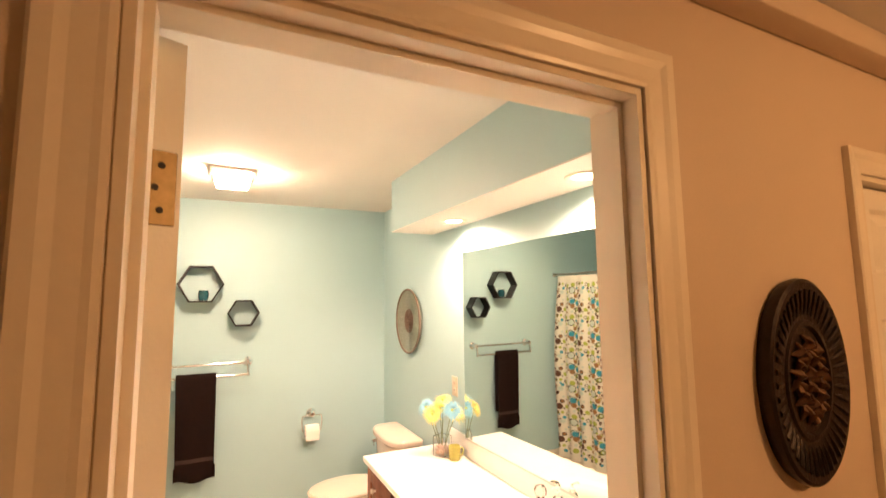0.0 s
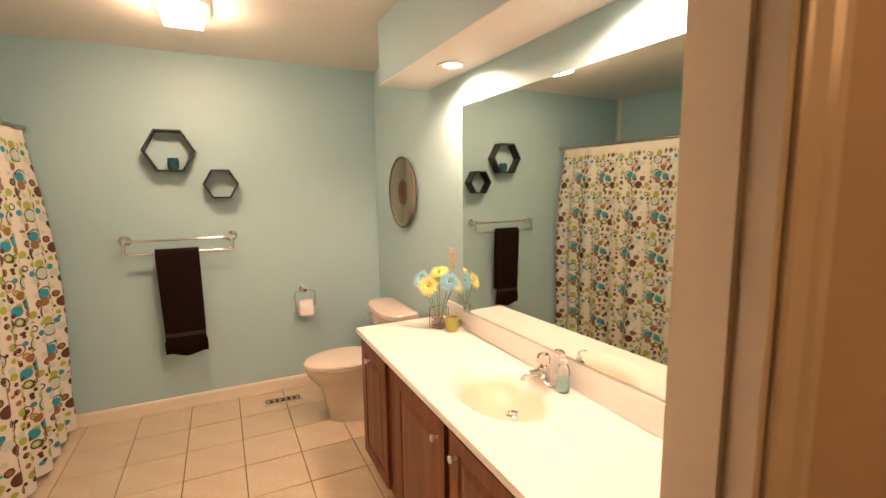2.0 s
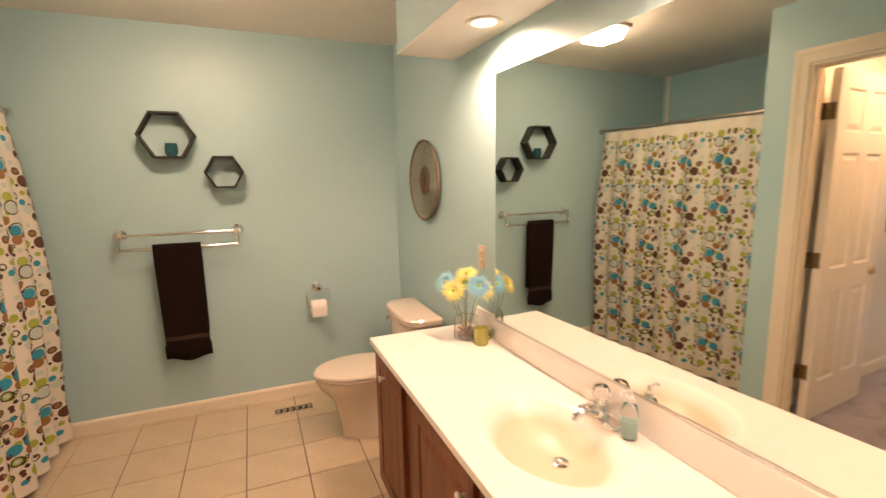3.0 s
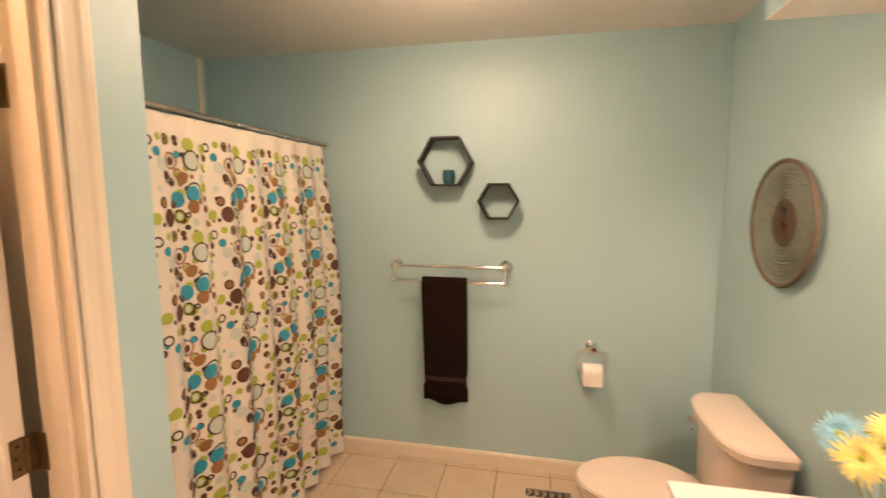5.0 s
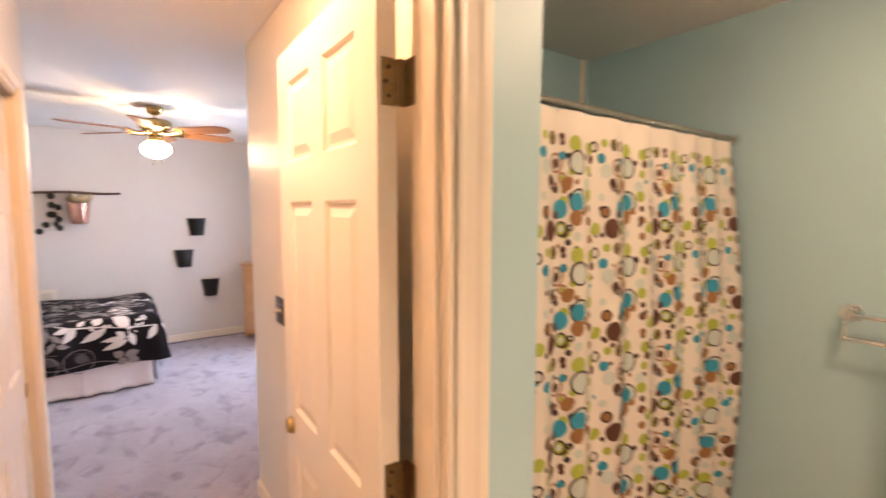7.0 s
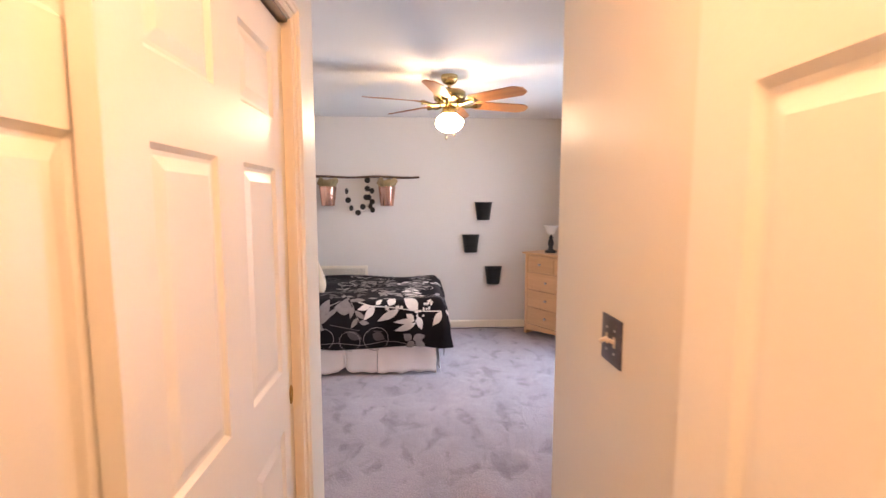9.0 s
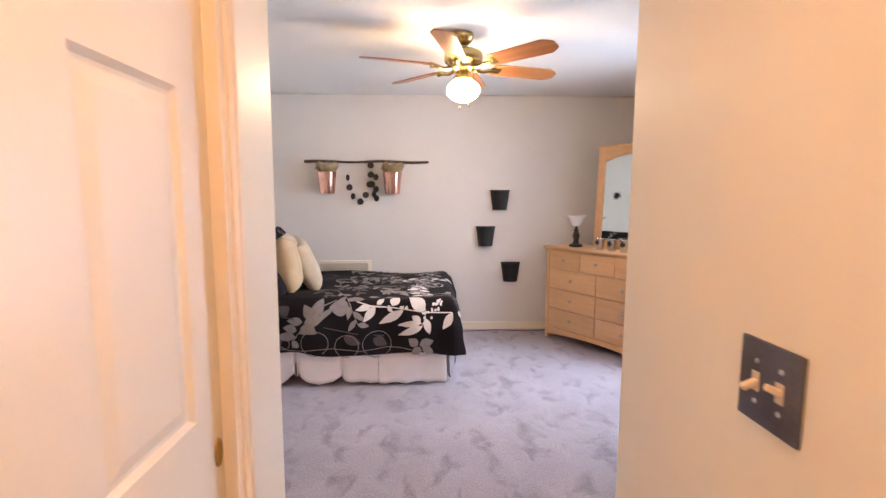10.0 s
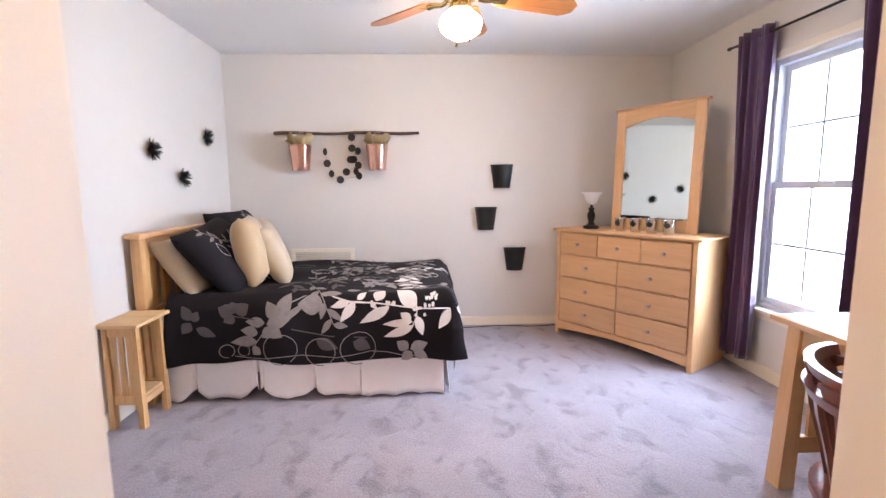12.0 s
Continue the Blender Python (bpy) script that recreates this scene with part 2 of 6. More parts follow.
# passage between bathroom and bedroom, y 1.47..2.35
solid("wall_passage_north", [(-2.31, -0.52, 2.35, 2.42, 0, H)], CREAM, "cream painted passage wall with light switches", "wall")
solid("wall_passage_east", [(-0.52, -0.46, 1.47, 1.50, 0, H), (-0.52, -0.46, 2.25, 2.42, 0, H), (-0.52, -0.46, 1.50, 2.25, 2.095, H)], CREAM, "cream painted passage wall round the bathroom door", "wall")
solid("wall_passage_south", [(-2.405, -2.14, 1.35, 1.47, 0, H), (-0.64, -0.46, 1.35, 1.47, 0, H), (-2.14, -0.64, 1.35, 1.47, 2.05, H)], CREAM, "cream painted passage wall with the closet opening", "wall")
solid("wall_closet_back", [(-2.34, -0.52, 0.73, 0.78, 0, H), (-0.52, -0.46, 0.73, 1.35, 0, H)], CREAM, "plain cream closet back wall", "wall")

# bedroom x -6.00..-2.38, y 0.17..4.13
solid("wall_bedroom_west", [(-6.12, -6.0, 0.0, 4.25, 0, H)], GREY, "pale grey bedroom wall with hanging planters", "wall")
solid("wall_bedroom_south", [(-6.0, -2.31, 0.0, 0.165, 0, H)], GREY, "pale bedroom wall behind the headboard", "wall")
solid("wall_bedroom_east", [(-2.31, -2.19, 2.42, 4.25, 0, H), (-2.405, -2.31, 0.165, 1.35, 0, H)], GREY, "pale grey bedroom wall beside the passage", "wall")
WX0, WX1, WZ0, WZ1 = -4.785, -3.86, 0.47, 2.06
solid("wall_bedroom_north", [(-6.0, WX0, 4.13, 4.25, 0, H), (WX1, -2.31, 4.13, 4.25, 0, H), (WX0, WX1, 4.13, 4.25, 0, WZ0), (WX0, WX1, 4.13, 4.25, WZ1, H)], GREY, "pale grey bedroom wall with the window", "wall")
solid("ceiling_bedroom", [(-6.12, -0.46, 0.0, 4.25, H + 0.004, H + 0.1)], mat("bedroom_ceiling_paint", (0.80, 0.79, 0.77), 0.85, vary=0.03, scale=2, fine=180, bump=0.001), "white bedroom and passage ceiling", "ceiling")

# hall, y below 0.67
HH = 2.30
solid("wall_hall_north", [(-1.6, 0.152, 0.67, 0.7225, 0, HH), (0.889, 1.62, 0.67, 0.7225, 0, HH), (2.325, 3.2, 0.67, 0.7225, 0, HH), (0.152, 0.889, 0.67, 0.7225, 2.025, HH), (1.62, 2.325, 0.67, 0.7225, 1.953, HH)], TAN, "tan painted hall wall with the bathroom doorway", "wall")
solid("wall_hall_south", [(-1.6, 3.2, -2.6, -2.5, 0, HH)], TAN, "tan painted hall wall", "wall")
solid("wall_hall_west", [(-1.7, -1.6, -2.6, 0.7225, 0, HH)], TAN, "tan painted hall wall", "wall")
solid("wall_hall_east", [(3.2, 3.3, -2.6, 0.7225, 0, HH)], TAN, "tan painted hall wall", "wall")
solid("ceiling_hall", [(-1.7, 3.3, -2.6, 0.7225, HH, HH + 0.1)], CEIL, "cream hall ceiling", "ceiling")
solid("ceiling_trim_hall", [(-1.6, 3.2, 0.61, 0.67, 2.235, HH - 0.001)], TAN, "painted trim along the hall ceiling", "trim", r=0.006)
solid("floor_hall", [(-1.7, 3.3, -2.6, 0.72, -0.1, -0.002)], mat("hall_floor", (0.22, 0.15, 0.09), 0.5, vary=0.2, scale=3), "dim brown hall floor", "floor")

# floors
floor_bath = solid("floor_bath", [(-1.54, 1.66, 0.72, 4.12, -0.1, -0.006)], GROUT, "beige square floor tiles with dark joints", "floor")


def carpet_material():
    m = bpy.data.materials.new("grey_plush_carpet")
    m.use_nodes = True
    nt = m.node_tree
    b = nt.nodes["Principled BSDF"]
    b.inputs["Roughness"].default_value = 0.95
    b.inputs["Sheen Weight"].default_value = 0.25
    co = nt.nodes.new("ShaderNodeTexCoord")
    mp = nt.nodes.new("ShaderNodeMapping")
    mp.inputs["Scale"].default_value = (1.0, 1.35, 1.0)
    nt.links.new(co.outputs["Object"], mp.inputs[0])
    big, mid, fine = (nt.nodes.new("ShaderNodeTexNoise") for _ in range(3))
    for n, sc, d, ds in ((big, 2.2, 2, 0.4), (mid, 5.6, 6, 0.5), (fine, 90, 5, 0)):
        n.inputs["Scale"].default_value, n.inputs["Detail"].default_value, n.inputs["Distortion"].default_value = sc, d, ds
        nt.links.new(mp.outputs[0], n.inputs["Vector"])
    r1 = nt.nodes.new("ShaderNodeValToRGB")
    for e, pos, v in zip(r1.color_ramp.elements, (0.33, 0.47), (0.64, 1.0)):
        e.position, e.color = pos, (v, v, v, 1)
    nt.links.new(mid.outputs["Fac"], r1.inputs[0])
    r2 = nt.nodes.new("ShaderNodeMapRange")
    r2.inputs[1].default_value, r2.inputs[2].default_value, r2.inputs[3].default_value, r2.inputs[4].default_value = 0.3, 0.7, 0.88, 1.1
    nt.links.new(big.outputs["Fac"], r2.inputs[0])
    r3 = nt.nodes.new("ShaderNodeMapRange")
    r3.inputs[1].default_value, r3.inputs[2].default_value, r3.inputs[3].default_value, r3.inputs[4].default_value = 0.3, 0.7, 0.80, 1.18
    nt.links.new(fine.outputs["Fac"], r3.inputs[0])
    m1, m2 = nt.nodes.new("ShaderNodeMath"), nt.nodes.new("ShaderNodeMath")
    m1.operation = m2.operation = "MULTIPLY"
    nt.links.new(r1.outputs[0], m1.inputs[0])
    nt.links.new(r2.outputs[0], m1.inputs[1])
    nt.links.new(m1.outputs[0], m2.inputs[0])
    nt.links.new(r3.outputs[0], m2.inputs[1])
    hs = nt.nodes.new("ShaderNodeHueSaturation")
    hs.inputs["Color"].default_value = (0.31, 0.274, 0.315, 1)
    nt.links.new(m2.outputs[0], hs.inputs["Value"])
    nt.links.new(hs.outputs[0], b.inputs["Base Color"])
    bp = nt.nodes.new("ShaderNodeBump")
    bp.inputs["Distance"].default_value = 0.006
    ad = nt.nodes.new("ShaderNodeMath")
    ad.operation = "MULTIPLY_ADD"
    ad.inputs[1].default_value = 2.5
    nt.links.new(mid.outputs["Fac"], ad.inputs[0])
    nt.links.new(fine.outputs["Fac"], ad.inputs[2])
    nt.links.new(ad.outputs[0], bp.inputs["Height"])
    nt.links.new(bp.outputs[0], b.inputs["Normal"])
    return m


solid("floor_carpet", [(-6.12, -2.31, 0.0, 4.25, -0.1, 0.0), (-2.31, -0.46, 0.73, 2.42, -0.1, 0.0)], carpet_material(), "grey plush bedroom carpet with brushed marks", "carpet")


# ---- trim ----
def casing(name, a0, a1, top, plane, out, along="x", label="white painted door casing", wide=1.0):
    """A moulded casing round three sides of an opening, mitred; out is +1 or -1, the side on which it stands proud."""
    prof = [(0.004, 0), (0.004, 0.009), (0.010, 0.011), (0.017, 0.0105), (0.036, 0.0125), (0.046, 0.0165), (0.060, 0.0175), (0.064, 0.014), (0.064, 0)]
    bm = bmesh.new()
    rings = []
    for o, p in [(o2 * wide, p2) for o2, p2 in prof]:
        row = []
        for a, z in ((a0 - o, 0.0), (a0 - o, top + o), (a1 + o, top + o), (a1 + o, 0.0)):
            row.append(bm.verts.new((a, plane + out * p, z) if along == "x" else (plane + out * p, a, z)))
        rings.append(row)
    for r, s2 in zip(rings, rings[1:]):
        for i in range(3):
            bm.faces.new((r[i], r[i + 1], s2[i + 1], s2[i]))
    for i in (0, 3):
        bm.faces.new([r[i] for r in rings])
    return tagged(part(name, bm, TRIM), label, "trim", "", "structure")


def jamb(name, a0, a1, top, p0, p1, stop, along="x"):
    """The lining of an opening, with a door stop between p = stop[0] and stop[1]."""
    bm = bmesh.new()
    t = 0.012
    for u0, u1, z0, z1 in ((a0, a0 + t, 0, top), (a1 - t, a1, 0, top), (a0 + t, a1 - t, top - t, top)):
        bx(bm, *((u0, u1, p0, p1) if along == "x" else (p0, p1, u0, u1)), z0, z1)
    for u0, u1, z0, z1 in ((a0 + t, a0 + t + 0.011, 0, top - t), (a1 - t - 0.011, a1 - t, 0, top - t), (a0 + t + 0.011, a1 - t - 0.011, top - t - 0.011, top - t)):
        bx(bm, *((u0, u1, *stop) if along == "x" else (*stop, u0, u1)), z0, z1)
    return tagged(part(name, bm, TRIM), "white painted door jamb with its stop", "trim", "", "structure")


casing("casing_entry_hall", 0.152, 0.889, 2.025, 0.67, -1, wide=1.15)
casing("casing_entry_bath", 0.152, 0.889, 2.025, 0.775, 1)
jamb("jamb_entry", 0.150, 0.891, 2.027, 0.667, 0.778, (0.70, 0.735))
casing("casing_west_bath", 1.50, 2.25, 2.095, -0.40, 1, "y", wide=1.28)
casing("casing_west_passage", 1.50, 2.25, 2.095, -0.52, -1, "y")
jamb("jamb_west", 1.498, 2.252, 2.097, -0.523, -0.397, (-0.475, -0.43), "y")
casing("casing_hall_door", 1.62, 2.325, 1.953, 0.67, -1)
jamb("jamb_hall_door", 1.618, 2.327, 1.955, 0.667, 0.76, (0.735, 0.755))


def baseboard(name, x0, x1, y0, y1, axis, label="white painted baseboard along the wall"):
    bm = bmesh.new()
    d = 0.012
    if axis in "+x-x" and len(axis) == 2 and axis[1] == "x":
        s = 1 if axis[0] == "+" else -1
        prof = [(0, 0), (s * d, 0), (s * d, 0.07), (s * d * 0.5, 0.083), (0, 0.085)]
        a = [bm.verts.new((x0 + p, y0, z)) for p, z in prof]
        b = [bm.verts.new((x0 + p, y1, z)) for p, z in prof]
    else:
        s = 1 if axis[0] == "+" else -1
        prof = [(0, 0), (s * d, 0), (s * d, 0.07), (s * d * 0.5, 0.083), (0, 0.085)]
        a = [bm.verts.new((x0, y0 + p, z)) for p, z in prof]
        b = [bm.verts.new((x1, y0 + p, z)) for p, z in prof]
    for i in range(4):
        bm.faces.new((a[i], a[i + 1], b[i + 1], b[i]))
    bm.faces.new(a)
    bm.faces.new(b)
    return tagged(part(name, bm, TRIM), label, "trim", "", "structure")


baseboard("baseboard_bath_north", -0.66, 1.54, 4.0, 4.0, "-y")
baseboard("baseboard_bath_east", 1.54, 1.54, 2.79, 4.0, "-x")
baseboard("baseboard_bath_west", -0.40, -0.40, 2.336, 2.48, "+x")
baseboard("baseboard_bath_west_near", -0.40, -0.40, 0.775, 1.434, "+x")
baseboard("baseboard_passage", -2.31, -0.55, 2.35, 2.35, "-y")
baseboard("baseboard_passage_end", -2.405, -2.17, 1.47, 1.47, "+y")
baseboard("baseboard_bed_west", -6.0, -6.0, 0.165, 4.13, "+x")
baseboard("baseboard_bed_south", -6.0, -2.405, 0.165, 0.165, "+y")
baseboard("baseboard_bed_north", -6.0, -2.31, 4.13, 4.13, "-y")
baseboard("baseboard_hall", 0.97, 1.55, 0.67, 0.67, "-y")

solid("trim_alcove_corner", [(-1.4195, -1.414, 3.93, 3.965, 0.42, H)], TRIM, "white trim strip in the corner of the tub alcove", "trim")

# ---- doors ----
def raised(bm, x0, x1, z0, z1, y, s):
    """A moulded and raised door panel, facing s along y."""
    rings = []
    for o, d in ((0, 0), (0.010, -0.009), (0.018, -0.009), (0.042, -0.002)):
        rings.append([bm.verts.new((x, y + s * d, z)) for x, z in ((x0 + o, z0 + o), (x1 - o, z0 + o), (x1 - o, z1 - o), (x0 + o, z1 - o))])
    for a, b in zip(rings, rings[1:]):
        for i in range(4):
            bm.faces.new((a[i], a[(i + 1) % 4], b[(i + 1) % 4], b[i]))
    bm.faces.new(rings[-1])


def six_panel(w, h=2.03, t=0.035, mu=0.09, rows=None):
    """The leaf of a six-panel door: x 0..w, y 0..t, z 0..h."""
    bm = bmesh.new()
    st = 0.105 if w > 0.6 else 0.09
    pw = (w - 2 * st - mu) / 2
    cols = [(st, st + pw), (st + pw + mu, w - st)]
    if rows is None:
        rows = [(0.24, 0.80), (0.985, 1.64), (1.755, 1.92)] if h > 2.005 else [(0.24, 0.79), (0.975, 1.60), (1.715, 1.88)] if h > 1.9 else [(0.24, 0.76), (0.93, 1.52), (1.63, 1.79)]
    xs = sorted({0, w, *[c for q in cols for c in q]})
    zs = sorted({0, h, *[c for q in rows for c in q]})
    for y, s in ((0, -1), (t, 1)):
        for x0, x1 in zip(xs, xs[1:]):
            for z0, z1 in zip(zs, zs[1:]):
                if (x0, x1) in cols and (z0, z1) in rows:
                    raised(bm, x0, x1, z0, z1, y, s)
                else:
                    bm.faces.new([bm.verts.new(p) for p in ((x0, y, z0), (x1, y, z0), (x1, y, z1), (x0, y, z1))])
    for q in (((0, 0, 0), (0, t, 0), (0, t, h), (0, 0, h)), ((w, 0, 0), (w, t, 0), (w, t, h), (w, 0, h)), ((0, 0, 0), (w, 0, 0), (w, t, 0), (0, t, 0)), ((0, 0, h), (w, 0, h), (w, t, h), (0, t, h))):
        bm.faces.new([bm.verts.new(p) for p in q])
    bmesh.ops.remove_doubles(bm, verts=bm.verts, dist=1e-5)
    return bm


def knob(parent, x, y, z, s):
    """A round door knob on its rosette, standing out along y."""
    bm = bmesh.new()
    lathe(bm, [(0, 0), (0.030, 0), (0.030, 0.004), (0.022, 0.008), (0.011, 0.012), (0.010, 0.028), (0.016, 0.034), (0.025, 0.042), (0.027, 0.052), (0.022, 0.062), (0.010, 0.066), (0, 0.066)], 24)
    ob = part("door_knob", bm, BRASS, parent, "polished brass door knob", 40)
    ob.matrix_basis = pose(x, y, z, -90 * s, 0, 0)


def hinge(parent, x, y, z, edge, out, pin=None):
    """A butt hinge: a leaf on the door's edge with three screws, and a knuckled barrel."""
    bm = bmesh.new()
    rbox(bm, x - 0.0015, x + 0.0015, y, y + edge, z - 0.047, z + 0.047, 0.001, 1)
    ob = part("hinge", bm, DULLBRASS, parent, "dull brass butt hinge")
    bm = bmesh.new()
    for k in range(5):
        z0 = z - 0.044 + k * 0.0178
        lathe(bm, [(0, z0), (0.0062, z0), (0.0062, z0 + 0.0165), (0, z0 + 0.0165)], 12, Matrix.Translation((x + out * 0.004, y - 0.004 if pin is None else pin, 0)))
    part("barrel", bm, DULLBRASS, ob, "", 40)
    if pin is None:
        bm = bmesh.new()
        rbox(bm, x - 0.038, x - 0.004, y - 0.0235, y - 0.0205, z - 0.047, z + 0.047, 0.001, 1)
        rbox(bm, x - 0.0055, x - 0.0025, y - 0.0205, y - 0.004, z - 0.047, z + 0.047, 0.0008, 1)
        part("jamb_leaf", bm, DULLBRASS, ob)
    for k in (-0.028, 0, 0.028):
        bm = bmesh.new()
        lathe(bm, [(0, 0), (0.0045, 0), (0.0035, 0.0012), (0, 0.0014)], 10, Matrix.Translation((x + out * 0.0016, y + edge * (0.5 if k else 0.68), z + k)) @ pose(0, 0, 0, 0, 90 * out, 0))
        part("screw", bm, BLACK, ob)


# entry door, open into the bathroom; its local x runs from the hinge
door_1 = thing("door_1", "white six-panel door standing open into the bathroom", "door", pose(0.159, 0.780, 0.008, 0, 0, 112), "", "structure")
leaf = part("leaf", six_panel(0.70, 2.0, 0.042), DOOR, door_1)
leaf.location = (0, -0.042, 0)
knob(door_1, 0.62, -0.042, 0.92, 1)
knob(door_1, 0.62, 0.0, 0.92, -1)
for hz in (0.31, 1.065, 1.804):
    hinge(door_1, -0.0018, -0.036, hz, 0.035, -1, 0.004)
# bathroom to passage door, open along the passage wall
door_2 = thing("door_2", "white six-panel door open along the passage wall", "door", pose(-0.553, 2.221, 0.008, 0, 0, 178.3), "", "structure")
part("leaf", six_panel(0.71, 2.07, 0.045, 0.10, [(0.24, 0.79), (0.94, 1.61), (1.73, 1.97)]), DOOR, door_2)
knob(door_2, 0.65, 0.0, 0.875, 1)
knob(door_2, 0.65, 0.045, 0.875, -1)
for hz in (0.31, 0.997, 1.842):
    hinge(door_2, -0.0018, 0.004, hz, 0.031, -1)
door_3 = thing("door_3", "white six-panel hall door, closed", "door", pose(1.632, 0.70, 0.006), "", "structure")
part("leaf", six_panel(0.68, 1.933), DOOR, door_3)

# sliding closet doors in the passage
TRACK = mat("track_shadow_metal", (0.35, 0.30, 0.25), 0.4, 0.8)
for k, (cx, cy) in enumerate(((-2.135, 1.404), (-1.43, 1.362))):
    d = thing("closet_door", "white six-panel sliding closet door, closed", "door", pose(cx, cy, 0.012), "sliding closet doors")
    part("leaf", six_panel(0.82, 2.0, 0.035, 0.137, [(0.24, 0.79), (0.972, 1.573), (1.712, 1.90)]), DOOR, d)
    bm = bmesh.new()
    lathe(bm, [(0, 0.0008), (0.016, 0.0012), (0.019, 0.004), (0.023, 0.004), (0.025, 0.0005)], 24, pose(0.030 if k == 0 else 0.765, 0.035, 0.872, -90, 0, 0) @ Matrix.Diagonal((0.6, 1.25, 1, 1)))
    part("finger_pull", bm, BRASS, d, "oval brass finger pull", 40)
casing("casing_closet", -2.14, -0.64, 2.05, 1.47, 1, label="white painted closet casing", wide=0.4)
jamb("jamb_closet", -2.142, -0.638, 2.052, 1.353, 1.473, (1.462, 1.472))
solid("closet_track", [(-2.13, -0.65, 1.37, 1.462, 2.022, 2.039)], TRACK, "metal track of the sliding closet doors", "track")

# ---- hall ----
BRONZE = mat("dark_bronze", (0.026, 0.017, 0.014), 0.38, 0.6, vary=0.35, scale=25, fine=90, bump=0.001)
BRONZE2 = mat("worn_bronze", (0.13, 0.07, 0.04), 0.4, 0.6, vary=0.5, scale=22, fine=80, bump=0.002)
plaque = thing("wall_plaque", "round dark bronze plaque with a fluted rim", "wall decoration", pose(1.287, 0.67, 1.505, 90, 0, 0) @ Matrix.Diagonal((0.60, 0.87, 0.7, 1)))
bm = bmesh.new()
lathe(bm, [(0, 0.0), (0.222, 0.0), (0.228, 0.02), (0.226, 0.036), (0.218, 0.042), (0.135, 0.030), (0.13, 0.036), (0.12, 0.036), (0.115, 0.026), (0, 0.024)], 72)
part("plate", bm, BRONZE, plaque, "", 30)
bm = bmesh.new()
tube(bm, [(0.145, 0, 0.030), (0.175, 0, 0.037), (0.203, 0, 0.039)], [0.003, 0.007, 0.008], 6)
flute_mesh = mesh_of("flute", bm, BRONZE, 40)
for k in range(44):
    f = new("flute", flute_mesh)
    f.parent, f.matrix_basis = plaque, pose(0, 0, 0, 0, 0, 360 * k / 44)
bm = bmesh.new()
rnd = random.Random(5)
for k in range(9):
    a, r = 2 * math.pi * k / 8, 0.068 if k < 8 else 0
    for j in range(5):
        b = a + j * 1.257
        p = Vector((r * math.cos(a), r * math.sin(a), 0.028))
        tube(bm, [p, p + Vector((0.02 * math.cos(b), 0.02 * math.sin(b), 0.012)), p + Vector((0.036 * math.cos(b + 0.5), 0.036 * math.sin(b + 0.5), 0.0))], [0.004, 0.010, 0.003], 6)
part("relief", bm, BRONZE2, plaque, "worn bronze leaf relief", 50)["kind"] = "stuff"

# ---- bathroom floor ----
bm = bmesh.new()
rbox(bm, 0.003, 0.302, 0.003, 0.302, -0.012, 0.0, 0.002, 1)
tile_mesh = mesh_of("tile", bm, TILE)
for i in range(-3, 6):
    for j in range(-1, 12):
        x, y = 0.11 + 0.305 * (i - 1), 3.64 - 0.305 * j
        if not (-0.95 < x < 1.5 and 0.45 < y < 3.98):
            continue
        if y + 0.305 > 4.0 or x + 0.305 > 1.54 or y < 0.78 or (x < -0.60 and y > 2.2) or (x < -0.44 and y < 2.2):
            x0, x1, y0, y1 = max(x, -0.668 if y > 2.2 else -0.46), min(x + 0.305, 1.54), max(y, 0.73), min(y + 0.305, 4.0)
            if x1 - x0 < 0.03 or y1 - y0 < 0.03:
                continue
            bm = bmesh.new()
            rbox(bm, 0.002, x1 - x0 - 0.002, 0.002, y1 - y0 - 0.002, -0.012, 0.0, 0.002, 1)
            t = new("tile", mesh_of("tile_cut", bm, TILE))
            t.location = (x0, y0, 0)
        else:
            t = new("tile", tile_mesh)
            t.location = (x, y, rnd.uniform(-0.0006, 0.0006))
        t.parent = floor_bath

# floor register
IVORY = mat("ivory_enamel", (0.62, 0.52, 0.40), 0.4, vary=0.1, scale=20)
# near-black colour for the shade inside openings: register and socket slots
SHADOW = mat("opening_shade", (0.02, 0.016, 0.012), 0.8)
reg = thing("floor_register", "ivory scrolled metal floor register in the tiles", "vent", pose(0.57, 3.735, 0.0))
# dark sheet in place of the shaded duct under the scrollwork
bm = bmesh.new()
bx(bm, 0.01, 0.26, 0.01, 0.09, 0.0006, 0.0012)
part("shade_backing", bm, SHADOW, reg)
bm = bmesh.new()
for b in ((0, 0.27, 0, 0.016), (0, 0.27, 0.084, 0.10), (0, 0.016, 0.016, 0.084), (0.254, 0.27, 0.016, 0.084)):
    bx(bm, *b, 0.0005, 0.005)
part("frame", bm, IVORY, reg)
bm = bmesh.new()
for k in range(6):
    c = 0.036 + k * 0.04
    pts = [(c + 0.013 * math.cos(a * 0.5) * (1 - a * 0.04), 0.05 + 0.024 * math.sin(a * 0.5) * (1 - a * 0.04), 0.003) for a in range(14)]
    tube(bm, pts, 0.0018, 5)
    tube(bm, [(c - 0.02, 0.016, 0.003), (c + 0.004, 0.05, 0.003), (c - 0.02, 0.084, 0.003)], 0.0016, 5)
part("scrollwork", bm, IVORY, reg)

